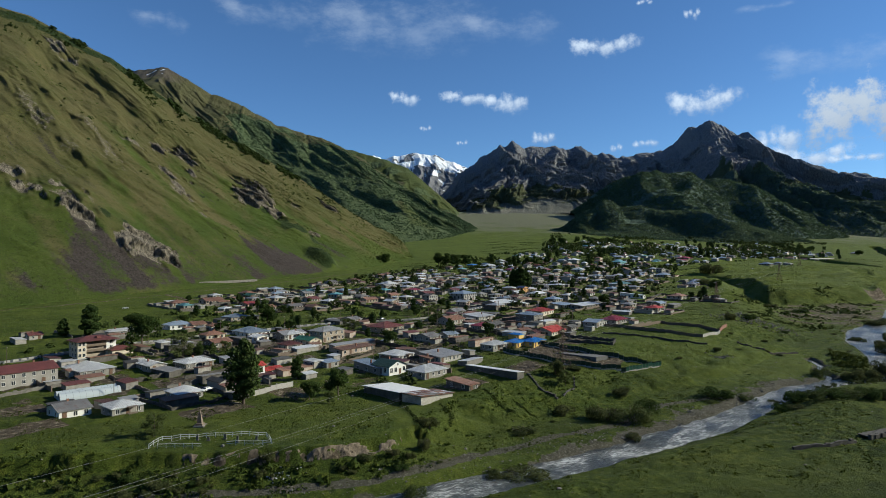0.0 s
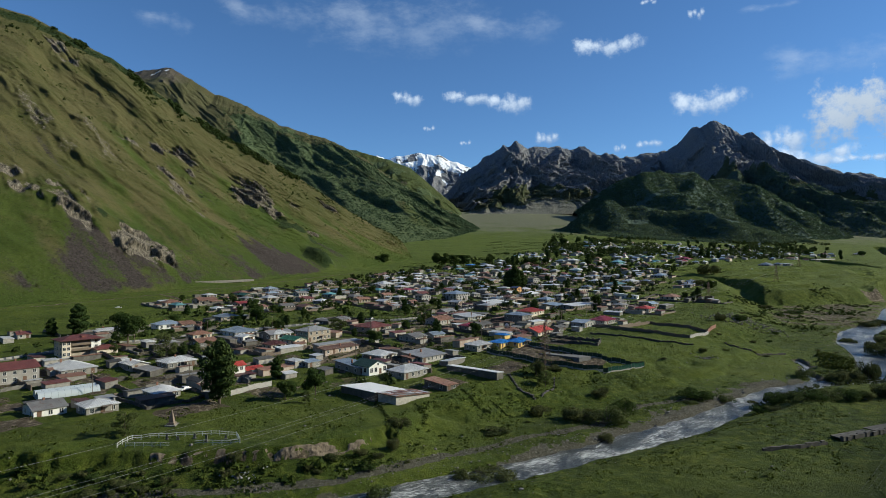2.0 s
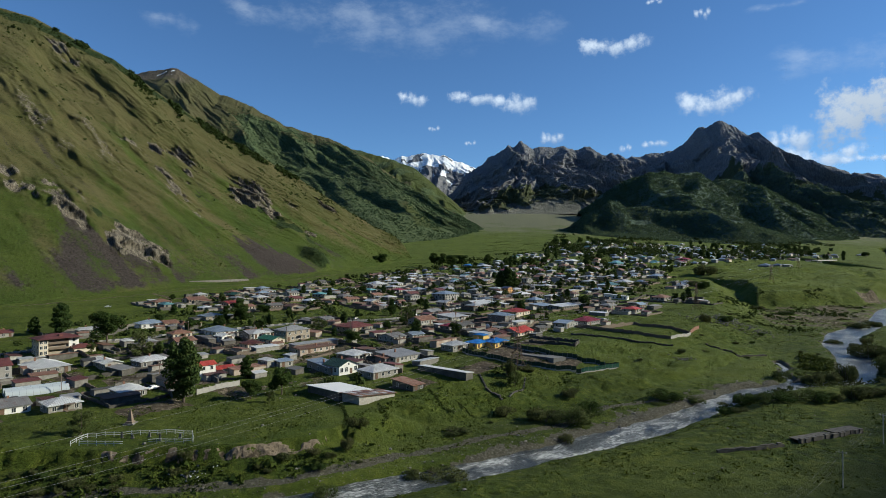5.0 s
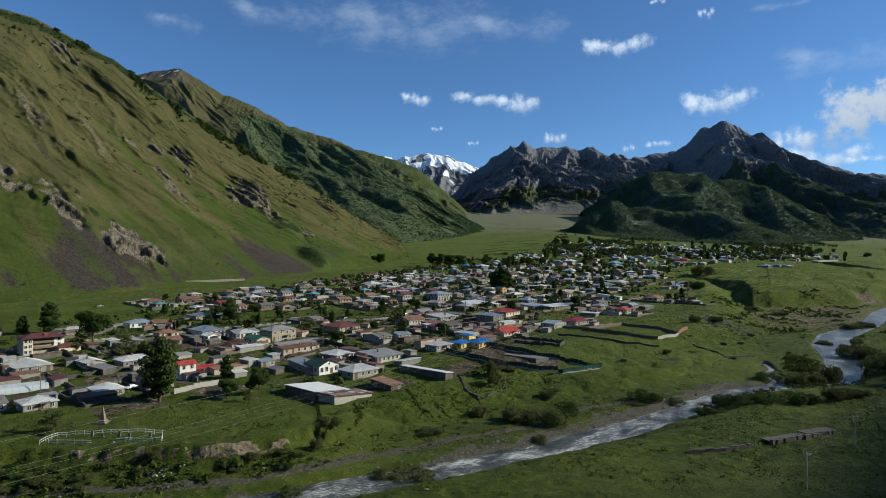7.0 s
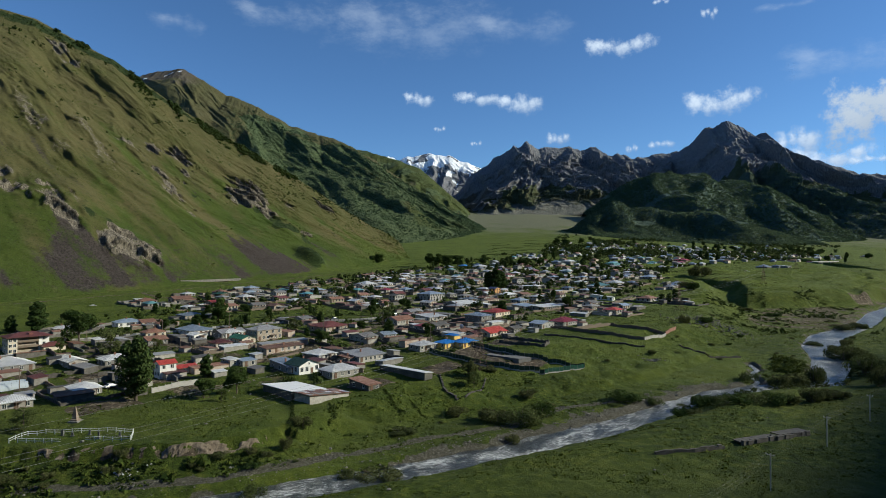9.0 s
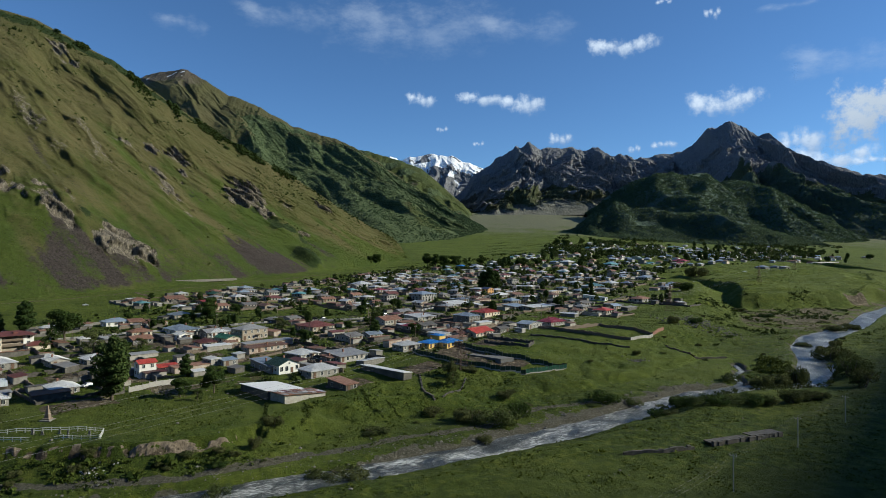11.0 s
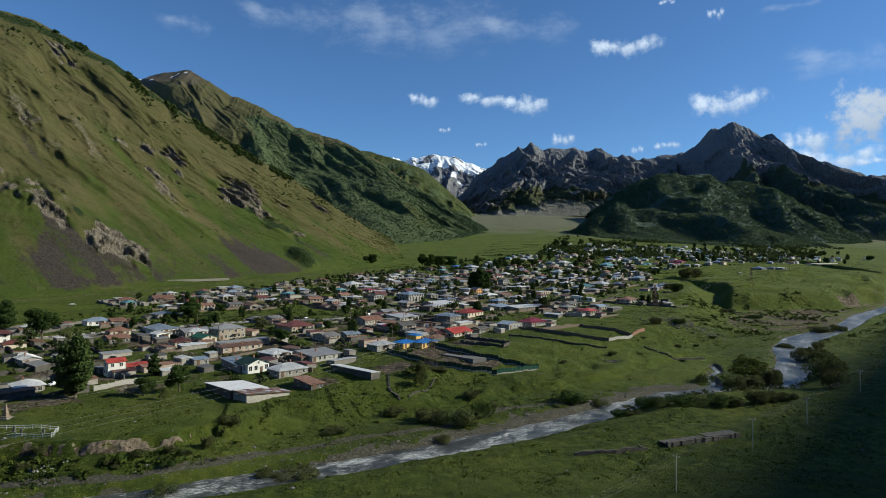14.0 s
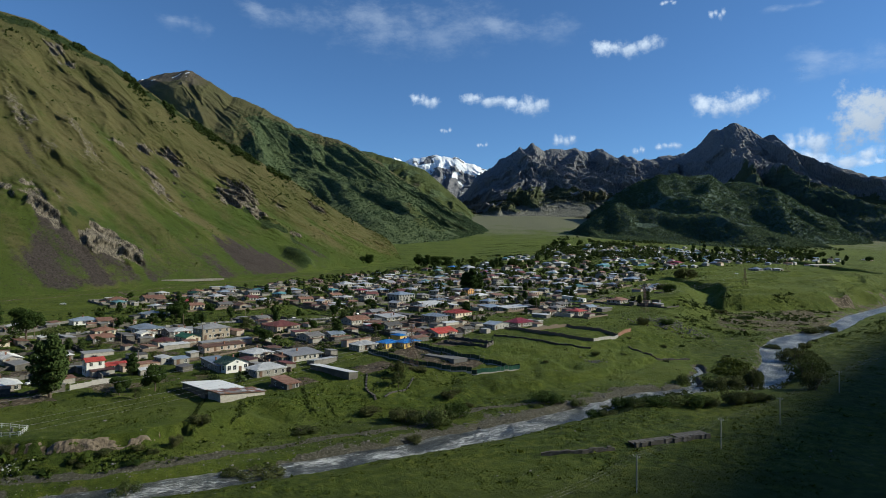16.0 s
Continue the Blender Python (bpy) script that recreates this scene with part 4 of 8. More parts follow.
mountain("mountain_south",
         [(2600, -2700, 900), (1000, -2900, 700), (-300, -2900, 650), (-1500, -2500, 800), (-2300, -1200, 900), (-2300, 0, 800), (-1800, 700, 600)],
         [(1800, -1500, 60), (800, -1700, 60), (-300, -1700, 60), (-900, -1500, 60), (-1300, -900, 20), (-1300, -200, 0), (-1000, 300, 0)],
         WOODED, "green mountains closing the valley", nu=160, nv=60, jag=20, spur=120, scale=500, seed=901, rough=20, back=600, masks=front_masks)


# ---- clouds ----
def cloud_material(name, seed, soft, bright=0.85, sx=1.0, thin=1.0):
    m, nodes, links, bsdf = material(name)
    nodes.remove(bsdf)
    tc = nodes.new("ShaderNodeTexCoord")
    mp = nodes.new("ShaderNodeMapping")
    mp.inputs["Location"].default_value = (seed * 3.7, seed * 1.3, seed)
    mp.inputs["Scale"].default_value = (sx, 1, 1)
    links.new(tc.outputs["Object"], mp.inputs["Vector"])
    n = nodes.new("ShaderNodeTexNoise")
    n.inputs["Scale"].default_value, n.inputs["Detail"].default_value, n.inputs["Roughness"].default_value = 0.0085, 10, 0.66
    links.new(mp.outputs["Vector"], n.inputs["Vector"])
    body = mask_node(nodes, "body")
    add = nodes.new("ShaderNodeMath")
    add.operation = "MULTIPLY_ADD"
    links.new(n.outputs["Fac"], add.inputs[0])
    add.inputs[1].default_value = 1.5
    links.new(body, add.inputs[2])
    r = nodes.new("ShaderNodeMapRange")
    r.inputs["From Min"].default_value, r.inputs["From Max"].default_value = 0.98, 0.98 + soft
    r.inputs["To Max"].default_value = thin
    r.interpolation_type = "SMOOTHSTEP"
    links.new(add.outputs[0], r.inputs["Value"])
    # bright sunlit top and bluish shaded base are painted into the glow
    shade = ramp_between(nodes, links, mask_node(nodes, "lit"), [(0.0, (0.40, 0.46, 0.56)), (1.0, (0.84, 0.84, 0.84))])
    em, tr, mix, out = nodes.new("ShaderNodeEmission"), nodes.new("ShaderNodeBsdfTransparent"), nodes.new("ShaderNodeMixShader"), nodes["Material Output"]
    links.new(shade, em.inputs["Color"])
    em.inputs["Strength"].default_value = bright
    links.new(r.outputs["Result"], mix.inputs["Fac"])
    links.new(tr.outputs["BSDF"], mix.inputs[1])
    links.new(em.outputs["Emission"], mix.inputs[2])
    links.new(mix.outputs["Shader"], out.inputs["Surface"])
    return m


def cloud(x, y, z, width, height, seed, soft=0.6, bright=0.86, thin=0.95, sx=1.0, lobes=4):
    """A far cloud: a shallow bowed sheet, ragged by noise, facing the valley; it glows with painted shading."""
    rng = random.Random(seed)
    u, v = np.meshgrid(np.linspace(-1, 1, 60), np.linspace(-1, 1, 30))
    body = np.full(u.shape, -1.0)
    for n in range(lobes):
        cu, cv, r = -0.5 + (n + 0.5) / lobes + rng.uniform(-0.06, 0.06), rng.uniform(-0.18, 0.1), rng.uniform(0.36, 0.5)
        body = np.maximum(body, 0.75 - 0.75 * np.hypot((u - cu) / r, (v - cv) / (r * 1.5)))
    body = np.minimum(body, 4.0 * (1 - np.maximum(np.abs(u), np.abs(v))) - 0.6)
    lit = np.clip(0.42 + 0.75 * v + 0.3 * u + 0.4 * body, 0, 1)
    p = np.stack([u * width / 2, 30 * (u * u + v * v), v * height / 2], -1)
    ob = grid_object("cloud", p, cloud_material("cloud_glow", seed, soft, bright, sx, thin), {"body": body, "lit": lit})
    ob.matrix_basis = look((x, y, z), (37, 0, 36)) @ pose(0, 0, 0, -90) @ Matrix.Diagonal((1, 1, 1, 1))
    return tagged(ob, "white fair-weather cloud over the mountains", "cloud", kind="structure")

cloud(1310, 4500, 1602, 775, 302, 1)
cloud(2034, 4366, 1164, 895, 402, 2)
cloud(-167, 4767, 1281, 370, 255, 3)
cloud(289, 4762, 1293, 566, 215, 4)
cloud(632, 4744, 1244, 566, 322, 5)
cloud(2960, 3880, 1030, 1250, 960, 6, 0.45, 0.66, 1.0, 1.0, 4)
cloud(2468, 4207, 880, 447, 415, 7)
cloud(2641, 4130, 730, 835, 322, 8)
cloud(929, 4755, 990, 298, 235, 9)
cloud(1473, 4643, 872, 167, 148, 10)
cloud(1665, 4575, 894, 298, 148, 11)
cloud(1892, 4236, 1748, 191, 174, 12)
cloud(1, 4824, 1057, 167, 121, 13)
cloud(293, 4840, 944, 143, 107, 14)
cloud(1584, 4313, 1860, 202, 94, 15)
cloud(2861, 3990, 688, 536, 148, 16)
cloud(-232, 4592, 1814, 1988, 990, 17, 0.9, 0.8, 0.3, 0.5, 8)
cloud(2315, 4039, 1714, 530, 137, 18, 0.9, 0.8, 0.3, 0.5, 8)
cloud(641, 4571, 1785, 1126, 457, 19, 0.9, 0.8, 0.3, 0.5, 8)
cloud(-1135, 4446, 1820, 1060, 381, 20, 0.9, 0.8, 0.3, 0.5, 8)
cloud(2674, 3950, 1363, 1193, 457, 21, 0.9, 0.8, 0.3, 0.5, 8)
cloud(-1802, 4267, 1688, 596, 305, 22, 0.9, 0.8, 0.3, 0.5, 8)


# ---- the village: houses ----
TURN = 48.0
AX, BX = Vector((math.cos(radians(TURN)), math.sin(radians(TURN)))), Vector((-math.sin(radians(TURN)), math.cos(radians(TURN))))
ROOF_WORDS = {"pale": "weathered zinc", "white": "white sheet", "slate": "blue-grey sheet", "grey": "old grey sheet", "dark": "dark tarred", "red": "bright red sheet", "crimson": "crimson sheet",
              "maroon": "dark maroon sheet", "brown": "faded brown sheet", "rust": "rusty sheet", "green": "green sheet", "darkgreen": "dark green sheet", "blue": "bright blue sheet", "navy": "navy sheet", "teal": "teal sheet"}
WALL_WORDS = {"shaded_wall": "dark block walls", "stone": "grey block walls", "pale": "pale rendered walls", "white": "whitewashed walls", "cream": "cream rendered walls", "tan": "tan stone walls", "grey": "bare concrete walls",
              "yellow": "yellow painted walls", "orange": "orange painted walls", "teal": "teal painted walls", "rust": "rust-streaked walls"}
SHAPE_WORDS = {"hip": "hipped", "gable": "gabled", "gableb": "gabled", "mono": "single-pitch", "monob": "single-pitch"}


def window_meshes(w, h):
    t = 0.09
    ring = boxes_mesh("window_frame", [((0, 0, h / 2 - t / 2), (w, 0.12, t), 0), ((0, 0, -h / 2 + t / 2), (w + 0.14, 0.2, t), 0), ((-w / 2 + t / 2, 0, 0), (t, 0.12, h), 0),
                                       ((w / 2 - t / 2, 0, 0), (t, 0.12, h), 0), ((0, 0, 0), (t * 0.8, 0.1, h), 0)], FRAME)
    pane = boxes_mesh("pane", [((0, 0, 0), (w - t, 0.05, h - t), 0)], GLASS)
    return ring, pane


FAR_WINDOW = boxes_mesh("window", [((0, 0, 0), (1.2, 0.1, 1.45), 0)], GLASS)
WINDOW = window_meshes(1.25, 1.5)
LONG_WINDOW = window_meshes(1.5, 1.9)
DOOR_MESH = boxes_mesh("door", [((0, 0, 1.03), (1.0, 0.1, 2.06), 0), ((0, 0, 2.1), (1.2, 0.16, 0.1), 0), ((-0.55, 0, 1.05), (0.1, 0.16, 2.1), 0), ((0.55, 0, 1.05), (0.1, 0.16, 2.1), 0)], DOOR)
CHIMNEY = boxes_mesh("chimney", [((0, 0, 0.2), (0.55, 0.55, 1.9), 0), ((0, 0, 1.2), (0.7, 0.7, 0.14), 0)], BRICK)


def wall_solid(a, b, h, rise, shape):
    """The body of a house, running up into its gables."""
    x, y, low = a / 2, b / 2, -1.6
    v = [(-x, -y, low), (x, -y, low), (x, y, low), (-x, y, low), (-x, -y, h), (x, -y, h), (x, y, h), (-x, y, h)]
    f = [(3, 2, 1, 0), (0, 1, 5, 4), (1, 2, 6, 5), (2, 3, 7, 6), (3, 0, 4, 7)]
    if shape == "gable":
        v += [(-x, 0, h + rise), (x, 0, h + rise)]
        f += [(4, 5, 9, 8), (6, 7, 8, 9), (7, 4, 8), (5, 6, 9)]
    elif shape == "gableb":
        v += [(0, -y, h + rise), (0, y, h + rise)]
        f += [(5, 6, 9, 8), (7, 4, 8, 9), (4, 5, 8), (6, 7, 9)]
    elif shape == "mono":
        v[6], v[7] = (x, y, h + rise), (-x, y, h + rise)
        f += [(4, 5, 6, 7)]
    elif shape == "monob":
        v[5], v[6] = (x, -y, h + rise), (x, y, h + rise)
        f += [(4, 5, 6, 7)]
    else:
        f += [(4, 5, 6, 7)]
    return v, f


def roof_solid(a, b, h, rise, shape, over=0.5, thick=0.16):
    x, y = a / 2 + over, b / 2 + over
    if shape == "hip":
        drop = rise * over / (min(a, b) / 2)
        r = max(a, b) / 2 - min(a, b) / 2
        top = [(-x, -y, h - drop), (x, -y, h - drop), (x, y, h - drop), (-x, y, h - drop)]
        top += [(-r, 0, h + rise), (r, 0, h + rise)] if a >= b else [(0, -r, h + rise), (0, r, h + rise)]
        f = [(0, 1, 5, 4), (1, 2, 5), (2, 3, 4, 5), (3, 0, 4)] if a >= b else [(0, 1, 4), (1, 2, 5, 4), (2, 3, 5), (3, 0, 4, 5)]
    elif shape == "gable":
        drop = rise * over / (b / 2)
        top = [(-x, -y, h - drop), (x, -y, h - drop), (x, y, h - drop), (-x, y, h - drop), (-x, 0, h + rise), (x, 0, h + rise)]
        f = [(0, 1, 5, 4), (2, 3, 4, 5)]
    elif shape == "gableb":
        drop = rise * over / (a / 2)
        top = [(-x, -y, h - drop), (x, -y, h - drop), (x, y, h - drop), (-x, y, h - drop), (0, -y, h + rise), (0, y, h + rise)]
        f = [(1, 2, 5, 4), (3, 0, 4, 5)]
    else:
        k = rise * over / (b if shape == "mono" else a)
        lo, hi = h - k, h + rise + k
        top = [(-x, -y, lo), (x, -y, lo), (x, y, hi), (-x, y, hi)] if shape == "mono" else [(-x, -y, lo), (x, -y, hi), (x, y, hi), (-x, y, lo)]
        f = [(0, 1, 2, 3)]
    top = [(p[0], p[1], p[2] + 0.05 + thick) for p in top]
    n = len(top)
    v = top + [(p[0], p[1], p[2] - thick) for p in top]
    g = list(f) + [tuple(n + k for k in reversed(q)) for q in f]
    rim = {"hip": [(0, 1), (1, 2), (2, 3), (3, 0)], "gable": [(0, 1), (1, 5), (5, 2), (2, 3), (3, 4), (4, 0)], "gableb": [(0, 4), (4, 1), (1, 2), (2, 5), (5, 3), (3, 0)]}.get(shape, [(0, 1), (1, 2), (2, 3), (3, 0)])
    g += [(i, n + i, n + j, j) for i, j in rim]
    return v, g


def seams(me_v, me_f, v, f, gap=0.62):
    """Raised seams down each slope of a sheet roof."""
    for face in f:
        p = [Vector(v[k]) for k in face]
        low = sorted(p, key=lambda q: q.z)
        e0, e1 = low[0], low[1]
        n = (p[1] - p[0]).cross(p[2] - p[0]).normalized()
        if n.z < 0:
            n = -n
        run = e1 - e0
        if run.length < 1 or abs(run.z) > 0.3 * run.length or n.z > 0.995:
            continue
        up = n.cross(run.normalized())
        if up.z < 0:
            up = -up
        for k in range(1, int(run.length / gap)):
            s = e0 + run.normalized() * (k * gap)
            best = 0.0
            for i in range(len(p)):
                a0, b0 = p[i], p[(i + 1) % len(p)]
                d = b0 - a0
                m = Matrix((up, -d, n)).transposed()
                if abs(m.determinant()) < 1e-6:
                    continue
                sol = m.inverted() @ (a0 - s)
                if sol[0] > best and -0.001 <= sol[1] <= 1.001:
                    best = sol[0]
            if best > 0.4:
                beam(me_v, me_f, s + n * 0.02, s + up * (best - 0.05) + n * 0.02, 0.085)


made = []


def house(x, y, a, b, h, shape, rc, wc, storeys, name="house", label="", turn=None, near=None, group="", seed=None):
    rng = random.Random(seed if seed is not None else round(x * 7 + y * 13))
    spin = TURN + rng.uniform(-3, 3) if turn is None else turn
    small = min(a, b)
    h *= 0.9 if y < 450 else 0.8
    if y > 450:
        pick = rng.random()
        wc = rng.choice(("tan", "grey", "shaded_wall", "rust", "stone")) if pick < 0.5 and wc in ("white", "pale", "cream", "stone") else wc
        rc = rng.choice(("grey", "brown", "rust", "dark", "slate")) if rng.random() < 0.3 and rc in ("pale", "white") else rc
    rise = small * rng.uniform(0.14, 0.2) if shape in ("hip", "gable", "gableb") else (b if shape == "mono" else a) * 0.09
    z = min(gz(x + i * a * 0.3, y + j * b * 0.3) for i in (-1, 1) for j in (-1, 1)) + 0.25
    near = y < 420 if near is None else near
    root = empty(name, x, y, z, spin)
    v, f = wall_solid(a, b, h, rise - 0.05, shape)
    wall = mesh_object("wall", v, f, WALLS[wc])
    wall.parent = root
    over = 0.5 if small > 5 else 0.3
    v, f = roof_solid(a, b, h, rise, shape, over)
    roof = mesh_object("roof", v, f, ROOFS[rc])
    roof.parent = root
    if near and rc not in ("dark",):
        half = {"hip": 4, "gable": 2, "gableb": 2}.get(shape, 1)
        rv, rf = [], []
        seams(rv, rf, v, f[:half], 0.62 if y < 300 else 0.9)
        if rf:
            ribs = mesh_object("seams", rv, rf, ROOFS[rc])
            ribs.parent = roof
            tagged(ribs, kind="stuff")
    if small > 5.5 and name == "house" and rng.random() < 0.75:
        child("chimney", CHIMNEY, roof, pose(a * rng.uniform(-0.25, 0.25), b * rng.uniform(-0.1, 0.2), h + rise * 0.75), "brick chimney stack")
    if small > 4.4 and name == "house":
        fw, fp = (LONG_WINDOW if h / storeys > 3.2 else WINDOW) if near else (FAR_WINDOW, None)
        lift = h / storeys
        for s in range(storeys):
            zc = s * lift + lift * 0.55
            n = max(1, round(a / rng.choice((2.6, 3.0, 3.4))))
            door = rng.randrange(n) if s == 0 and n > 1 else -1
            for k in range(n):
                px = (k + 0.5) / n * a - a / 2
                if k == door:
                    child("door", DOOR_MESH, root, pose(px, -b / 2 - 0.03, 0))
                    continue
                w = child("window", fw, root, pose(px, -b / 2 - 0.02, zc))
                if near:
                    child("pane", fp, w)
            n = max(1, round(b / rng.choice((3.2, 4.0, 4.6))))
            for k in range(n):
                w = child("window", fw, root, pose(-a / 2 - 0.02, (k + 0.5) / n * b - b / 2, zc, 0, 0, 90))
                if near:
                    child("pane", fp, w)
        if shape == "gableb" and rise > 1.2:
            w = child("window", WINDOW[0], root, pose(0, -b / 2 - 0.02, h + rise * 0.3) @ Matrix.Diagonal((0.7, 1, 0.6, 1)))
            child("pane", WINDOW[1], w)
    if near and name == "house" and small > 6 and rng.random() < 0.5:
        pv = [((a * 0.1, -b / 2 - 0.9, 0.15), (2.6, 1.8, 0.5), 0), ((a * 0.1 - 1.2, -b / 2 - 1.7, 1.2), (0.12, 0.12, 2.3), 0), ((a * 0.1 + 1.2, -b / 2 - 1.7, 1.2), (0.12, 0.12, 2.3), 0),
              ((a * 0.1, -b / 2 - 0.95, 2.42), (3.0, 2.1, 0.1), 0)]
        child("porch", boxes_mesh("porch", pv, TIMBER), root, None, "timber porch with steps")
    words = "two-storey" if storeys == 2 else "three-storey" if storeys > 2 else "low" if h < 2.6 else "single-storey"
    tagged(root, label or f"{words} house with {WALL_WORDS[wc]} and {SHAPE_WORDS[shape]} {ROOF_WORDS[rc]} roof", "house" if name == "house" else name.replace("_", " "), group or "village houses")
    made.append((x, y, max(a, b) * 0.62))
    return root


# houses of the near village: x, y, length along the lane, depth, height of the eaves
house(-152.6, 237.0, 19.1, 13.7, 5.6, "gable", "maroon", "pale", 2)
house(-135.9, 251.1, 13.0, 17.3, 2.9, "hip", "pale", "stone", 1)
house(-166.7, 333.9, 8.5, 6.2, 2.9, "hip", "pale", "stone", 1)
house(-111.7, 195.5, 9.0, 10.8, 2.8, "gable", "grey", "white", 1)
house(-95.2, 195.3, 9.2, 9.2, 2.6, "hip", "pale", "stone", 1)
house(-82.9, 212.9, 8.8, 9.5, 2.8, "hip", "pale", "stone", 1)
house(-115.0, 258.3, 7.0, 16.0, 2.5, "gableb", "pale", "stone", 1)
house(-97.8, 261.8, 12.6, 9.1, 2.9, "hip", "pale", "stone", 1)
house(-76.4, 228.4, 4.3, 9.4, 2.4, "gableb", "dark", "stone", 1)
house(-66.4, 238.6, 6.3, 5.3, 5.9, "gable", "red", "white", 2)
house(-61.7, 245.2, 7.5, 5.4, 2.4, "gable", "red", "cream", 1)
house(-143.2, 357.8, 13.5, 9.8, 2.9, "hip", "slate", "white", 1)
house(-134.5, 362.2, 7.9, 9.5, 2.9, "gable", "brown", "cream", 1)
house(-122.1, 356.3, 6.5, 7.2, 2.9, "hip", "brown", "pale", 1)
house(-126.6, 298.2, 4.3, 6.8, 2.9, "hip", "pale", "stone", 1)
house(-111.6, 322.9, 10.3, 7.4, 2.9, "hip", "brown", "cream", 1)
house(-102.5, 304.8, 9.6, 10.1, 2.4, "gable", "brown", "stone", 1)
house(-122.5, 396.9, 12.9, 11.9, 2.9, "hip", "slate", "tan", 1)
house(-95.1, 335.9, 12.7, 17.2, 2.9, "hip", "slate", "white", 1)
house(-85.3, 315.0, 6.9, 7.2, 2.8, "gableb", "pale", "white", 1)
house(-70.2, 322.8, 9.7, 8.1, 2.9, "hip", "pale", "white", 1)
house(-64.7, 292.5, 8.2, 7.5, 2.8, "hip", "maroon", "cream", 1)
house(-172.7, 497.8, 15.5, 11.5, 2.9, "gable", "brown", "pale", 1)
house(-136.0, 472.8, 10.1, 13.6, 2.9, "gable", "red", "white", 1)
house(-149.2, 528.0, 9.0, 12.2, 2.9, "gableb", "green", "white", 1)
house(-123.6, 509.0, 10.8, 11.2, 2.9, "hip", "pale", "white", 1)
house(-132.1, 563.0, 12.2, 9.0, 2.9, "hip", "pale", "white", 1)
house(-146.5, 450.8, 7.7, 10.3, 2.4, "hip", "pale", "stone", 1)
house(-206.4, 328.6, 5.9, 8.0, 2.4, "gable", "maroon", "stone", 1)
house(-71.7, 323.5, 13.8, 9.9, 2.9, "gable", "pale", "stone", 1)
house(-58.5, 305.1, 7.5, 11.6, 2.9, "gableb", "green", "cream", 1)
house(-65.1, 292.2, 5.6, 7.5, 2.9, "hip", "maroon", "stone", 1)
house(-51.0, 316.2, 14.6, 10.5, 5.8, "hip", "pale", "tan", 2)
house(-35.0, 293.7, 25.4, 4.3, 2.9, "mono", "pale", "rust", 1)
house(-33.1, 284.1, 20.0, 5.6, 2.4, "mono", "rust", "rust", 1)
house(-46.8, 255.1, 4.6, 6.7, 2.9, "hip", "pale", "stone", 1)
house(-40.4, 255.9, 6.3, 5.0, 2.4, "mono", "slate", "stone", 1)
house(-14.9, 246.3, 9.4, 9.6, 3.7, "gableb", "darkgreen", "white", 1)
house(0.4, 242.2, 12.5, 9.4, 2.9, "hip", "pale", "stone", 1)
house(-13.2, 272.0, 9.9, 11.6, 2.4, "hip", "pale", "pale", 1)
house(6.6, 270.3, 15.2, 12.3, 2.4, "mono", "pale", "pale", 1)
house(1.6, 264.7, 7.2, 5.8, 2.4, "mono", "rust", "stone", 1)
house(-21.6, 249.7, 7.2, 15.6, 2.4, "mono", "slate", "stone", 1)
house(13.0, 224.6, 5.3, 11.1, 1.9, "mono", "rust", "shaded_wall", 1)
house(-22.9, 345.1, 15.4, 13.8, 2.9, "hip", "maroon", "tan", 1)
house(-46.2, 380.6, 7.5, 10.2, 2.4, "gable", "grey", "stone", 1)
house(26.8, 243.5, 4.3, 25.1, 2.5, "monob", "white", "shaded_wall", 1, "barn", "long low stone barn with a white single-pitch roof", TURN + 180, group="farm buildings")
house(31.9, 288.8, 10.7, 7.7, 2.8, "hip", "pale", "stone", 1)
house(42.8, 294.3, 8.9, 7.2, 2.5, "hip", "blue", "yellow", 1)
house(51.8, 296.6, 10.8, 7.8, 2.5, "hip", "blue", "yellow", 1)
house(46.3, 315.1, 4.3, 6.7, 2.4, "hip", "blue", "yellow", 1)
house(67.1, 332.0, 15.4, 11.1, 2.4, "gable", "red", "cream", 1)
house(58.7, 325.7, 8.7, 6.3, 2.4, "gable", "maroon", "pale", 1)
house(52.4, 333.2, 8.6, 6.2, 2.4, "gable", "brown", "pale", 1)
house(31.5, 345.6, 10.4, 7.5, 2.8, "hip", "crimson", "pale", 1)
house(14.9, 369.9, 14.4, 10.4, 2.9, "gable", "brown", "stone", 1)
house(62.8, 371.3, 9.8, 13.3, 5.6, "hip", "slate", "stone", 2)
house(76.3, 409.0, 16.8, 12.1, 2.9, "hip", "red", "cream", 1)
house(98.8, 355.8, 13.1, 8.5, 2.9, "gableb", "slate", "grey", 1)
house(113.2, 366.7, 14.4, 10.3, 2.9, "hip", "crimson", "pale", 1)
house(0.4, 316.5, 8.9, 11.5, 2.5, "gable", "grey", "stone", 1)
house(11.5, 322.3, 8.7, 6.8, 2.4, "gable", "slate", "stone", 1)
house(18.7, 336.5, 4.3, 5.3, 2.4, "hip", "brown", "stone", 1)
house(80.9, 342.8, 8.4, 6.0, 2.4, "gable", "dark", "stone", 1)
house(38.4, 348.8, 11.1, 8.0, 2.4, "gable", "dark", "stone", 1)
house(72.2, 361.4, 11.0, 4.3, 2.4, "mono", "pale", "pale", 1)
house(33.9, 391.9, 16.2, 12.8, 2.4, "mono", "pale", "pale", 1)
house(20.5, 419.9, 10.7, 7.7, 2.4, "gable", "pale", "stone", 1)
house(-3.4, 460.3, 5.1, 5.4, 2.9, "gable", "brown", "stone", 1)
house(-17.6, 456.6, 5.9, 8.0, 2.7, "gable", "pale", "stone", 1)
house(101.4, 451.3, 16.0, 12.1, 2.4, "mono", "pale", "pale", 1)
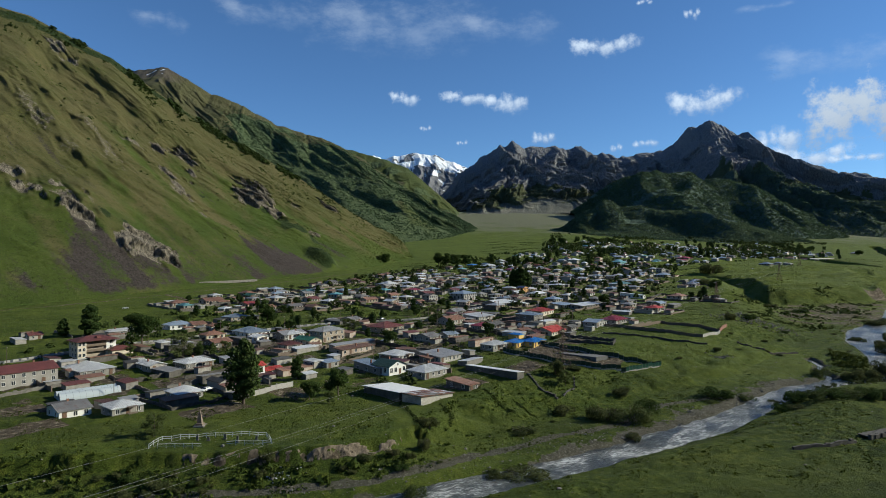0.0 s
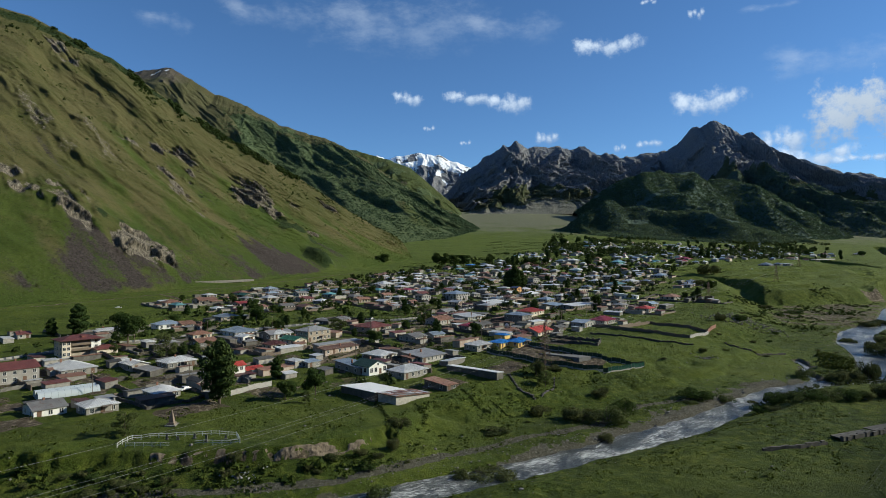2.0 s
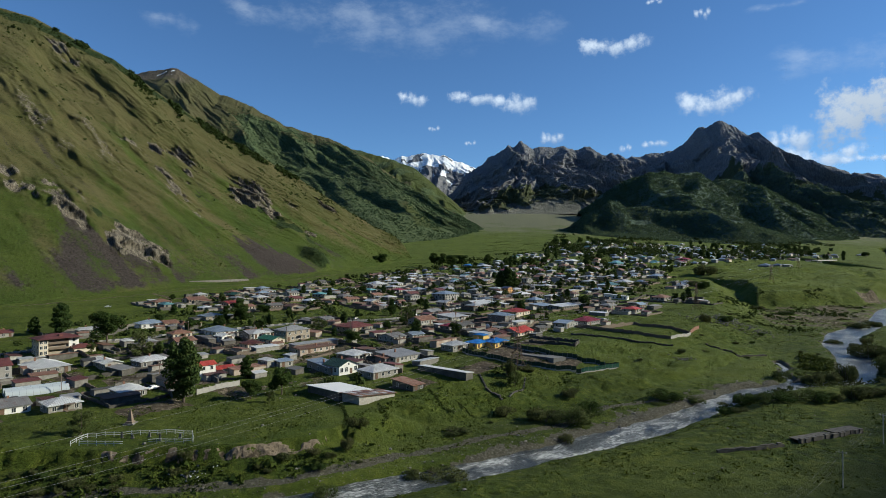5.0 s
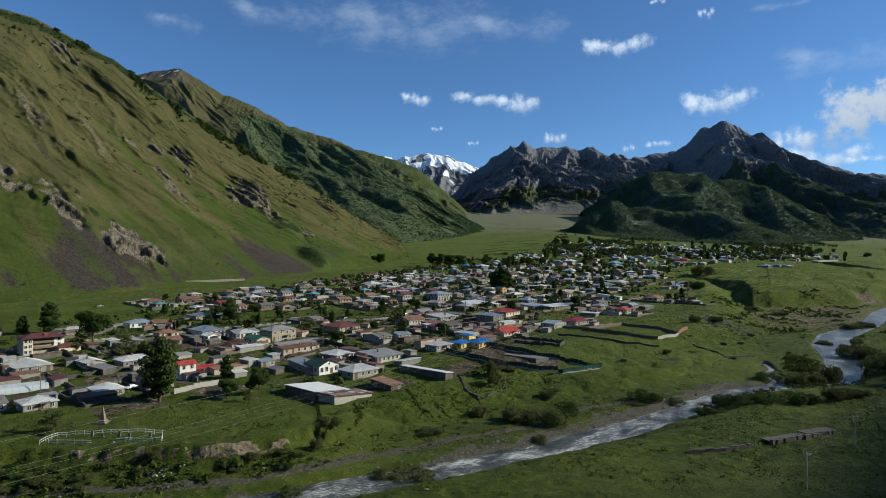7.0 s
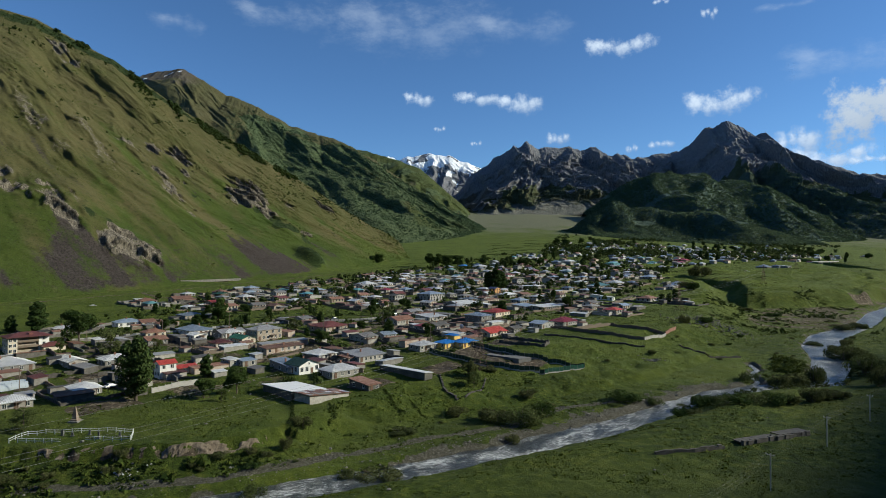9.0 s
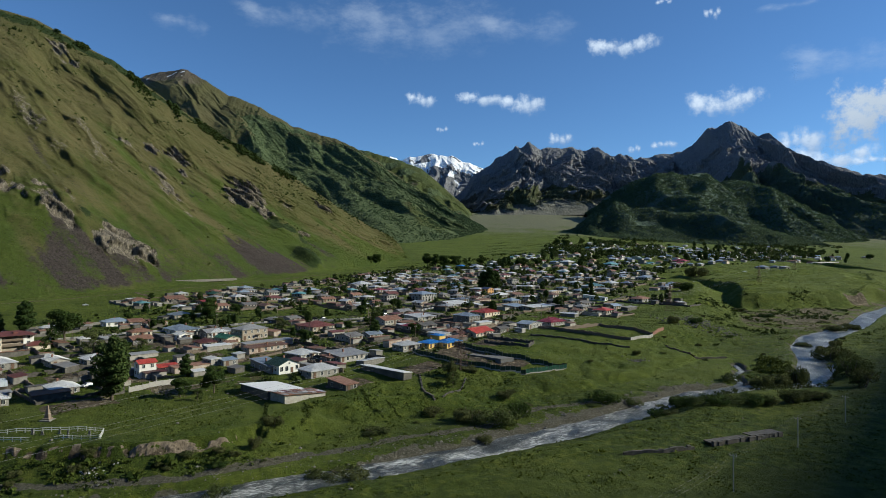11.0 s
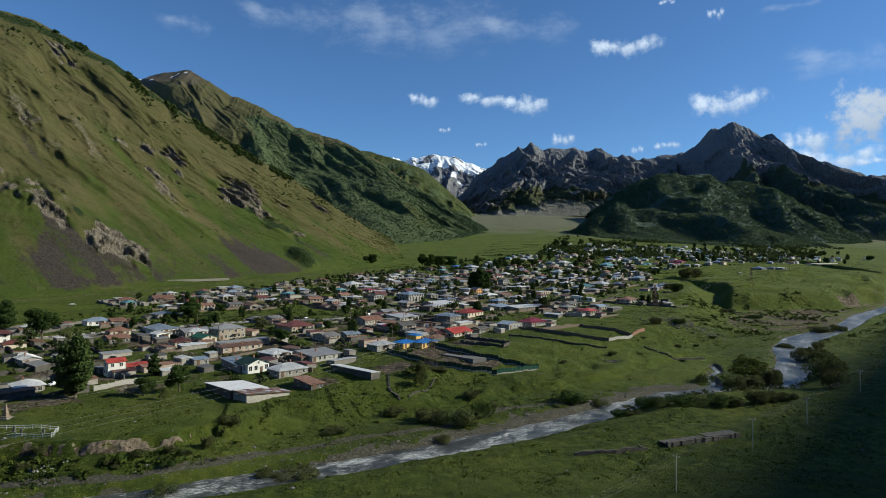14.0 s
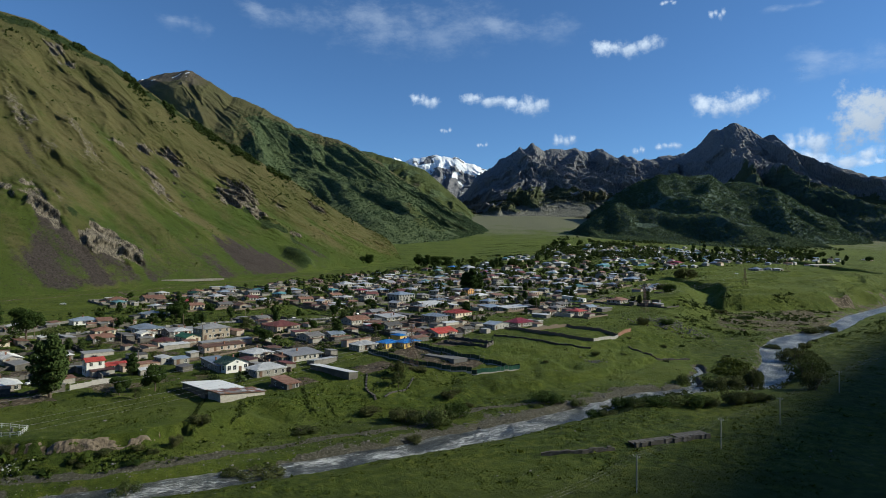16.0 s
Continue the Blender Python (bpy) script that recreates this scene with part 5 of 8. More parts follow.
house(117.8, 449.2, 27.5, 10.0, 2.4, "mono", "pale", "stone", 1)
house(53.6, 462.9, 20.0, 14.5, 2.7, "gable", "pale", "stone", 1)
house(67.7, 466.1, 4.9, 22.9, 2.4, "mono", "pale", "stone", 1)
house(30.8, 503.3, 17.2, 15.0, 7.0, "hip", "slate", "grey", 3)
house(32.8, 586.1, 11.2, 15.2, 2.5, "hip", "pale", "grey", 1)
house(59.6, 565.7, 13.8, 9.9, 2.9, "hip", "pale", "stone", 1)
house(87.3, 550.7, 8.5, 7.0, 5.7, "gableb", "navy", "orange", 2)
house(-5.1, 476.0, 7.1, 5.4, 2.9, "gable", "brown", "stone", 1)
house(-20.4, 457.4, 7.4, 10.0, 2.5, "gable", "pale", "stone", 1)
house(-11.6, 567.2, 8.5, 8.8, 2.9, "hip", "crimson", "white", 1)
house(-19.0, 640.6, 11.2, 13.8, 2.9, "hip", "pale", "white", 1)
house(-39.0, 639.6, 15.8, 14.8, 2.7, "hip", "pale", "pale", 1)
house(16.4, 669.4, 7.0, 9.5, 2.9, "hip", "brown", "stone", 1)
house(4.0, 659.9, 10.2, 11.5, 2.9, "gable", "pale", "stone", 1)
house(42.6, 681.1, 7.0, 8.2, 2.9, "hip", "teal", "pale", 1)
house(67.0, 795.2, 10.5, 9.5, 2.9, "hip", "pale", "stone", 1)
house(26.3, 780.7, 10.8, 11.5, 2.9, "hip", "dark", "stone", 1)
house(122.2, 763.8, 13.0, 10.0, 2.9, "hip", "maroon", "white", 1)
house(117.0, 847.6, 10.0, 9.8, 2.9, "hip", "crimson", "pale", 1)
house(111.4, 609.1, 11.5, 9.0, 2.9, "hip", "dark", "stone", 1)
house(110.7, 538.6, 13.5, 9.7, 2.4, "gable", "brown", "stone", 1)
house(96.1, 526.0, 14.5, 10.4, 2.9, "hip", "pale", "stone", 1)
house(74.9, 503.7, 9.0, 6.8, 2.8, "gableb", "pale", "stone", 1)
house(51.1, 450.7, 9.8, 9.8, 2.8, "hip", "pale", "stone", 1)
house(97.0, 934.0, 23.2, 16.7, 2.9, "hip", "pale", "stone", 1)
house(72.7, 951.7, 11.5, 13.2, 2.9, "hip", "blue", "stone", 1)
house(133.8, 945.6, 5.0, 7.0, 2.9, "hip", "dark", "stone", 1)
house(166.5, 1000.4, 16.2, 16.8, 2.9, "hip", "slate", "pale", 1)
house(188.6, 971.2, 11.0, 7.9, 2.9, "hip", "maroon", "stone", 1)
house(158.1, 421.2, 10.8, 9.6, 2.9, "hip", "red", "pale", 1)
house(139.4, 419.6, 8.3, 6.3, 2.9, "hip", "brown", "pale", 1)
house(173.5, 452.5, 9.6, 6.9, 2.9, "gable", "slate", "stone", 1)
house(174.2, 511.1, 4.5, 20.2, 2.9, "mono", "pale", "white", 1)
house(150.3, 564.7, 17.8, 5.0, 2.9, "gableb", "pale", "stone", 1)
house(208.1, 500.8, 16.2, 11.7, 2.9, "hip", "brown", "stone", 1)
house(233.2, 479.7, 4.5, 6.4, 2.4, "mono", "pale", "white", 1)
house(259.6, 589.8, 9.5, 9.0, 2.9, "hip", "pale", "stone", 1)
house(278.5, 627.1, 13.0, 9.4, 2.9, "hip", "slate", "stone", 1)
house(242.8, 655.9, 8.5, 9.5, 2.9, "hip", "slate", "stone", 1)
house(223.6, 650.8, 18.8, 13.5, 2.9, "hip", "pale", "stone", 1)
house(187.4, 654.7, 14.5, 10.4, 2.9, "hip", "pale", "stone", 1)
house(199.6, 622.4, 18.5, 14.5, 2.6, "hip", "teal", "stone", 1)
house(310.7, 974.9, 21.2, 15.3, 5.3, "hip", "teal", "teal", 2)
house(322.8, 859.9, 5.0, 7.0, 2.6, "hip", "crimson", "stone", 1)
house(283.5, 723.1, 19.2, 13.9, 2.9, "hip", "slate", "stone", 1)
house(200.3, 1015.4, 6.8, 9.1, 2.9, "hip", "maroon", "stone", 1)
house(209.5, 831.9, 15.2, 16.0, 2.9, "hip", "pale", "stone", 1)
house(259.1, 1060.7, 24.0, 17.3, 2.9, "hip", "pale", "stone", 1)
house(221.0, 941.5, 16.8, 12.1, 2.9, "hip", "pale", "pale", 1)
house(346.9, 1110.2, 7.5, 7.2, 2.9, "hip", "slate", "grey", 1)
house(373.8, 1546.0, 9.5, 12.8, 2.9, "hip", "slate", "grey", 1)
house(413.0, 968.3, 12.0, 10.5, 2.9, "hip", "pale", "white", 1)
house(460.9, 1077.3, 18.0, 23.0, 2.9, "hip", "crimson", "stone", 1)
house(484.4, 1237.4, 19.5, 23.2, 2.9, "mono", "slate", "stone", 1)
house(463.2, 1614.0, 15.8, 11.3, 2.9, "hip", "pale", "white", 1)
house(469.8, 865.5, 18.8, 13.5, 2.9, "hip", "slate", "stone", 1)
house(572.5, 949.2, 20.5, 10.5, 2.9, "mono", "pale", "white", 1)
house(570.2, 973.2, 11.8, 10.8, 2.9, "hip", "slate", "stone", 1)
house(546.5, 965.5, 22.5, 16.2, 2.9, "hip", "slate", "stone", 1)
house(232.9, 479.6, 6.9, 4.9, 2.4, "mono", "pale", "white", 1)
house(264.9, 592.0, 4.5, 5.5, 2.9, "hip", "slate", "stone", 1)
house(287.3, 645.9, 10.8, 7.7, 2.9, "hip", "slate", "stone", 1)
house(924.3, 1602.7, 23.2, 16.7, 2.9, "hip", "slate", "stone", 1)
house(1073.0, 1494.5, 28.0, 20.2, 2.9, "hip", "pale", "white", 1)
house(1034.5, 1877.0, 10.5, 14.2, 2.9, "hip", "slate", "stone", 1)
house(441.4, 1034.4, 13.0, 12.8, 2.9, "hip", "crimson", "stone", 1)
house(577.9, 1137.9, 17.0, 12.5, 2.9, "hip", "pale", "stone", 1)
# the low yard building on the terrace's edge
house(-11.2, 218.0, 13.9, 17.3, 1.5, "monob", "white", "shaded_wall", 1, "barn", "long low barn with a smooth white sheet roof", TURN + 180, group="farm buildings")
patched = house(0.4, 209.9, 16.3, 8.6, 1.3, "monob", "rust", "stone", 1, "barn", "low stone barn under patched rusty roofing sheets", TURN + 180, group="farm buildings")
patch_rng = random.Random(3)
for i in range(9):
    for j in range(4):
        px = -7.5 + 1.87 * i
        sheet = boxes_mesh("roofing_sheet", [((0, 0, 0), (1.84, 2.25, 0.05), 0)], ROOFS[patch_rng.choice(("rust", "rust", "brown", "grey", "pale", "maroon"))])
        child("roofing_sheet", sheet, patched, pose(px, -3.4 + 2.27 * j, 1.17 + 1.47 * (px + 8.15) / 16.3 + 0.3 + 0.02 * ((i + j) % 2), 0, -math.degrees(math.atan(0.09)), patch_rng.uniform(-2, 2)))


def tall_house(x, y):
    """The three-storey guest house by the road: white bays, a brown loggia between them, maroon roofs."""
    z = gz(x, y)
    root = empty("guest_house", x, y, z, TURN)
    bodies = [("bay", (-6.4, 0, 2.7), (3.6, 10.4, 8.6), WALLS["cream"]), ("bay", (6.0, 0.6, 2.9), (4.2, 10.0, 9.0), WALLS["white"]), ("loggia", (-0.3, 1.0, 2.6), (8.8, 9.0, 8.4), WALLS["tan"])]
    for name, c, s, mat in bodies:
        child(name, boxes_mesh(name, [(c, s, 0)], mat), root)
    v, f = roof_solid(17.0, 11.5, 7.4, 1.6, "hip", 0.7)
    roof = mesh_object("roof", v, f, ROOFS["maroon"])
    roof.parent = root
    child("dormer", boxes_mesh("dormer", [((0.8, -3.2, 8.3), (1.6, 2.0, 1.2), 0)], ROOFS["maroon"]), roof)
    for k in range(3):
        for px, py in ((-7.3, -5.2), (-5.6, -5.2), (6.0, -4.45)):
            w = child("window", WINDOW[0], root, pose(px, py - 0.02, 1.3 + 2.4 * k))
            child("pane", WINDOW[1], w)
        for py in (-3.2, 0.5, 3.6):
            w = child("window", WINDOW[0], root, pose(-8.22, py, 1.3 + 2.4 * k, 0, 0, 90))
            child("pane", WINDOW[1], w)
        if k:
            child("balcony", boxes_mesh("balcony", [((-0.3, -4.1, 2.4 * k + 0.1), (8.0, 1.7, 0.18), 0), ((-0.3, -4.9, 2.4 * k + 0.65), (8.0, 0.08, 0.9), 0)], TIMBER), root)
    v, f = wall_solid(9.0, 6.0, 2.8, 0.5, "mono")
    annex = mesh_object("annex", v, f, WALLS["cream"])
    annex.parent, annex.matrix_basis = root, pose(9.0, -6.5, 0)
    v, f = roof_solid(9.0, 6.0, 2.8, 1.2, "hip", 0.7)
    top = mesh_object("annex_roof", v, f, ROOFS["maroon"])
    top.parent = annex
    tagged(root, "three-storey guest house with white bays, brown balconies and maroon roof", "house", "village houses")
    made.append((x, y, 14))


tall_house(-151.3, 283.2)


def greenhouse(x, y, length, width):
    root = empty("greenhouse", x, y, gz(x, y), TURN - 6)
    film, n, lk, bsdf = material("greenhouse_film")
    bsdf.inputs["Base Color"].default_value, bsdf.inputs["Roughness"].default_value = (0.4, 0.44, 0.47, 1), 0.35
    k = 14
    for bay in (-0.5, 0.5):
        v, f = [], []
        for i, px in enumerate((-length / 2, length / 2)):
            for j in range(k + 1):
                a = math.pi * j / k
                v.append((px, bay * width + math.cos(a) * width / 2, math.sin(a) * width * 0.55))
        f = [(j, j + 1, k + 2 + j, k + 1 + j) for j in range(k)] + [tuple(range(k + 1)), tuple(reversed(range(k + 1, 2 * k + 2)))]
        o = mesh_object("tunnel", v, f, film, False)
        o.parent = root
        hv, hf = [], []
        for px in np.arange(-length / 2, length / 2 + 0.1, 2.0):
            pts = [(px, bay * width + math.cos(math.pi * j / 8) * width * 0.505, math.sin(math.pi * j / 8) * width * 0.556) for j in range(9)]
            for p, q in zip(pts, pts[1:]):
                beam(hv, hf, p, q, 0.07)
        hoops = mesh_object("hoops", hv, hf, STEEL)
        hoops.parent = o
    tagged(root, "long twin-tunnel greenhouse covered in dull film", "greenhouse")
    made.append((x, y, length * 0.5))


greenhouse(-119.4, 220.5, 19, 4.5)


# ---- the far village: copies of a few houses on the lanes' grid ----
def far_village():
    rng = random.Random(77)
    roofs = ["pale", "grey", "pale", "slate", "pale", "grey", "pale", "brown", "slate", "brown", "maroon", "pale", "dark", "teal"]
    walls = ["stone", "pale", "stone", "stone", "cream", "stone", "tan", "pale", "stone", "cream", "white", "stone", "grey", "stone"]
    shapes = ["hip", "gable", "hip", "hip", "gableb", "mono", "hip", "gable", "hip", "hip", "gable", "hip", "gableb", "hip"]
    spots = []
    for i in range(-30, 60):
        for j in range(-34, 60):
            p = AX * (i * 29 + rng.uniform(-8, 8)) + BX * (j * 27 + rng.uniform(-8, 8))
            x, y = p.x + 60, p.y + 560
            if not (430 < y < 1750):
                continue
            left = np.interp(y, [430, 520, 640, 740, 850, 950, 1100, 1300, 1500, 1750], [-190, -195, -110, -70, 10, 60, 150, 230, 300, 380])
            right = np.interp(y, [430, 520, 640, 740, 850, 950, 1100, 1300, 1500, 1750], [150, 190, 245, 300, 340, 420, 640, 900, 1000, 1000])
            dense = np.interp(y, [430, 600, 850, 1000, 1300, 1750], [0.7, 0.75, 0.7, 0.5, 0.4, 0.3])
            if left < x < right and rng.random() < dense and all((x - q[0]) ** 2 + (y - q[1]) ** 2 > (q[2] + 10) ** 2 for q in made):
                spots.append((x, y))
    spots.sort(key=lambda s: s[1])
    near, far = spots[:150], spots[150:]
    kinds = []
    for n in range(14):
        x, y = near.pop(rng.randrange(len(near)))
        s = 2 if n == 12 else 1
        kinds.append(house(x, y, rng.uniform(9, 14), rng.uniform(7.5, 10.5), 2.9 * s, shapes[n], roofs[n], walls[n], s, near=False, group="far village houses", seed=n))
    for x, y in near:
        k = rng.choice(kinds)
        copy_thing(k, pose(x, y, gz(x, y) + 0.1, 0, 0, TURN + rng.uniform(-8, 8) + rng.choice((0, 0, 90))))
        made.append((x, y, 8))
    # the farthest roofs, joined
    verts, faces, slots = [], [], []
    for x, y in far:
        n = rng.randrange(14)
        a, b, h = rng.uniform(9, 15), rng.uniform(7.5, 11), 2.9
        m = pose(x, y, gz(x, y) + 0.1, 0, 0, TURN + rng.uniform(-8, 8) + rng.choice((0, 90)))
        for (v, f), key in ((wall_solid(a, b, h, 1.8, shapes[n]), len(dict.fromkeys(roofs)) + list(dict.fromkeys(walls)).index(walls[n])), (roof_solid(a, b, h, 1.9, shapes[n]), list(dict.fromkeys(roofs)).index(roofs[n]))):
            k = len(verts)
            verts += [tuple(m @ Vector(p)) for p in v]
            faces += [tuple(k + q for q in g) for g in f]
            slots += [key] * len(f)
        made.append((x, y, 8))
    ob = mesh_object("far_houses", verts, faces, ROOFS[roofs[0]])
    for key in list(dict.fromkeys(roofs))[1:]:
        ob.data.materials.append(ROOFS[key])
    for key in dict.fromkeys(walls):
        ob.data.materials.append(WALLS[key])
    ob.data.polygons.foreach_set("material_index", slots)
    tagged(ob, "distant cluster of pale-roofed village houses", "houses", kind="stuff")


far_village()


def sheds():
    """Low outbuildings crowded round the houses: sheds, byres and lean-tos."""
    rng = random.Random(5)
    kinds = []
    looks = (("rust", "stone", 5.5, 3.6), ("dark", "stone", 7.5, 4.2), ("grey", "shaded_wall", 6.0, 4.0), ("pale", "stone", 5.0, 3.6), ("rust", "shaded_wall", 11.0, 4.6), ("brown", "stone", 9.0, 4.4), ("grey", "shaded_wall", 14.0, 5.0),
             ("pale", "stone", 12.0, 4.6), ("maroon", "stone", 8.0, 4.4), ("rust", "rust", 15.0, 4.4))
    for n, (rc, wc, a, b) in enumerate(looks):
        base = made[n]
        size = "long low" if a > 8.5 else "small"
        word = "byre" if a > 8.5 else "shed"
        k = house(base[0] + 14, base[1] + 9, a, b, 2.1, "mono", rc, wc, 1, word, f"{size} {WALL_WORDS[wc].split()[0]} {word} under a {ROOF_WORDS[rc]} roof", near=False, group="outbuildings", seed=n)
        kinds.append((k, a))
    for x, y, r in list(made):
        if y > 800 or r < 4:
            continue
        for _ in range(5 if y < 500 else 3):
            k, a = rng.choice(kinds)
            side = rng.choice((AX, BX, -AX, -BX))
            d = side * (r + rng.uniform(2.2, 6.5)) + (BX if abs(side.dot(AX)) > 0.5 else AX) * rng.uniform(-6, 6)
            px, py = x + d.x, y + d.y
            reach = max(2.6, a * 0.42)
            if py < 195 or (px > -40 and py < 238) or (px > 32 and py < 316 - (px - 32) * 0.3) or gz(px, py) < terrace_z(px, py) - 3 or any((px - q[0]) ** 2 + (py - q[1]) ** 2 < (q[2] * 0.85 + reach) ** 2 for q in made):
                continue
            long_way = 0 if abs(side.dot(BX)) > 0.5 else 90
            copy_thing(k, pose(px, py, gz(px, py), 0, 0, TURN + long_way + rng.choice((0, 180)) + rng.uniform(-4, 4)))
            made.append((px, py, a * 0.45))


sheds()


# ---- walls, fences, poles ----
def stone_wall(points, h=1.3, thick=0.5, mat=None, name="stone_wall", label="low dry-stone wall round a village plot", rough=0.18, seed=1):
    rng = random.Random(seed)
    items = []
    for p, q in zip(points, points[1:]):
        p, q = Vector(p[:2]), Vector(q[:2])
        n = max(1, round((q - p).length / 1.1))
        turn = math.atan2(q.y - p.y, q.x - p.x)
        for k in range(n):
            c = p.lerp(q, (k + 0.5) / n)
            hh = h * (1 + rng.uniform(-rough, rough))
            items.append(((c.x, c.y, gz(c.x, c.y) + hh / 2 - 0.35), ((q - p).length / n * 1.04, thick * rng.uniform(0.85, 1.1), hh + 0.7), turn + rng.uniform(-0.03, 0.03)))
    c = items[0][0]
    me = boxes_mesh(name, [((i[0][0] - c[0], i[0][1] - c[1], i[0][2] - c[2]), i[1], i[2]) for i in items], mat or FIELDSTONE)
    ob = new(name, me)
    ob.location = c
    return tagged(ob, label, "wall", "plot walls")


def plot_walls():
    rng = random.Random(9)
    for x, y, r in made[:230]:
        if y > 800 or r < 4.2 or rng.random() < 0.12:
            continue
        o = Vector((x, y))
        w, d = r + rng.uniform(5, 10), r + rng.uniform(5, 11)
        pts = [o - AX * w - BX * d, o + AX * w - BX * d, o + AX * w + BX * d, o - AX * w + BX * d]
        k = rng.randrange(4)
        pts = (pts + pts)[k:k + rng.choice((2, 3, 3, 4))]
        if any(gz(p.x, p.y) < terrace_z(p.x, p.y) - 0.6 or p.y < 195 or (p.x > 0 and p.y < 240) or (p.x > 32 and p.y < 316) for p in pts):
            continue
        stone_wall(pts, rng.uniform(0.9, 1.7), 0.4, rng.choice((FIELDSTONE, DARKSTONE, TIMBER, TIMBER)), seed=rng.random())


plot_walls()


def panel_wall(p, q, h, label):
    """A wall of concrete panels between posts."""
    p, q = Vector(p), Vector(q)
    root = empty("panel_wall", p.x, p.y, gz(p.x, p.y))
    n = max(1, round((q - p).length / 2.4))
    turn = math.degrees(math.atan2(q.y - p.y, q.x - p.x))
    panel = boxes_mesh("panel", [((1.2, 0, h / 2), (2.36, 0.14, h), 0), ((1.2, 0, h - 0.1), (2.36, 0.2, 0.16), 0)], CONCRETE)
    post = boxes_mesh("post", [((0, 0, h / 2), (0.24, 0.24, h + 0.5), 0)], CONCRETE)
    for k in range(n + 1):
        c = p.lerp(q, k / n)
        m = pose(c.x - p.x, c.y - p.y, gz(c.x, c.y) - gz(p.x, p.y), 0, 0, turn)
        child("post", post, root, m)
        if k < n:
            child("panel", panel, root, m)
    return tagged(root, label, "wall")


panel_wall((-59.4, 213.1), (-48.8, 225.7), 1.8, "pale concrete panel wall round a garden")


def sheet_fence(points, h, label, paint):
    """A green sheet-metal fence: posts and ribbed panels on a concrete footing."""
    p0 = points[0]
    z0 = gz(*p0)
    root = empty("sheet_fence", p0[0], p0[1], z0)
    pv = [(0.1 * k, 0.045 * (k % 2) - 0.03 * s, z) for s in (0, 1) for z in (0.3, h + 0.3) for k in range(21)]
    pf = [(k, k + 1, 22 + k, 21 + k) for k in range(20)] + [(43 + k, 42 + k, 63 + k, 64 + k) for k in range(20)] + [(21 + k, 22 + k, 64 + k, 63 + k) for k in range(20)]
    panel = bpy.data.meshes.new("panel")
    panel.from_pydata(pv, [], pf)
    panel.materials.append(paint)
    post = boxes_mesh("post", [((0, 0, h / 2 + 0.2), (0.1, 0.1, h + 0.7), 0)], STEEL)
    foot = boxes_mesh("footing", [((1.0, 0, 0.0), (2.0, 0.3, 0.9), 0)], CONCRETE)
    for p, q in zip(points, points[1:]):
        p, q = Vector(p), Vector(q)
        n = max(1, round((q - p).length / 2.0))
        turn = math.degrees(math.atan2(q.y - p.y, q.x - p.x))
        for k in range(n):
            c = p.lerp(q, k / n)
            m = pose(c.x - p0[0], c.y - p0[1], gz(c.x, c.y) - z0, 0, 0, turn) @ Matrix.Diagonal(((q - p).length / n / 2.0, 1, 1, 1))
            for name, me in (("panel", panel), ("post", post), ("footing", foot)):
                child(name, me, root, m)
    return tagged(root, label, "fence")


sheet_fence([(84.1, 256.5), (103, 266.5)], 1.9, "green sheet-metal fence on a pale footing round a yard", GREENFENCE)
sheet_fence([(35.4, 282.1), (53.6, 262), (73.3, 255.8), (84.1, 256.5)], 1.9, "weathered dark green sheet-metal fence below a yard", OLDFENCE)
sheet_fence([(103, 266.5), (97.1, 268), (87.8, 270.8), (76.1, 276), (55.7, 295.5)], 1.9, "dark green sheet-metal fence along a yard", OLDFENCE)


def slab(name, points, h, mat, label, category):
    c = Vector((sum(p[0] for p in points) / len(points), sum(p[1] for p in points) / len(points)))
    z = max(gz(*p) for p in points) + h
    n = len(points)
    v = [(p[0] - c.x, p[1] - c.y, 0) for p in points] + [(p[0] - c.x, p[1] - c.y, -2.5) for p in points]
    f = [tuple(range(n)), tuple(reversed(range(n, 2 * n)))] + [(i, n + i, n + (i + 1) % n, (i + 1) % n) for i in range(n)]
    ob = mesh_object(name, v, f, mat)
    ob.location = (c.x, c.y, z)
    return tagged(ob, label, category)


slab("foundation_slab", [(59.5, 280.5), (66.5, 284), (80.5, 270.6), (74.5, 267)], -0.25, ASPHALT, "flat concrete foundation slab in a fenced yard", "slab")
slab("retaining_slab", [(-236, 644), (-193, 706), (-198, 713), (-242, 652)], 1.8, FIELDSTONE, "long pale concrete gallery at the mountain's foot", "slab")
stone_wall([(147.6, 323.3), (164.5, 338.7)], 1.5, 0.4, CONCRETE, "plot_wall", "grey concrete block wall round an empty plot", 0.04, 3)
stone_wall([(114.3, 342.8), (129.7, 328), (147.6, 323.3)], 1.6, 0.3, TIMBER, "plot_wall", "dark timber fence round an empty plot", 0.06, 13)
stone_wall([(164.5, 338.7), (141.3, 364.4), (114.3, 342.8)], 1.6, 0.3, TIMBER, "plot_wall", "dark timber fence round an empty plot", 0.06, 14)
stone_wall([(164.9, 340.2), (175.4, 353.1)], 1.8, 0.4, BRICK, "plot_wall", "orange brick wall at the end of a plot", 0.04, 4)
stone_wall([(69.5, 304), (90.1, 294), (93.8, 302), (74.6, 316.7)], 1.4, 0.5, DARKSTONE, "stone_wall", "low dry-stone wall of an old byre in a meadow", 0.3, 5)
stone_wall([(96, 330), (110.4, 321), (127, 311.3), (142.5, 307.5)], 0.8, 0.5, DARKSTONE, "stone_wall", "low dry-stone wall along a meadow", 0.3, 6)
stone_wall([(165.7, 322.2), (175.4, 309), (194.7, 316)], 0.8, 0.6, DARKSTONE, "stone_wall", "tumbled stone wall across a green field", 0.4, 7)
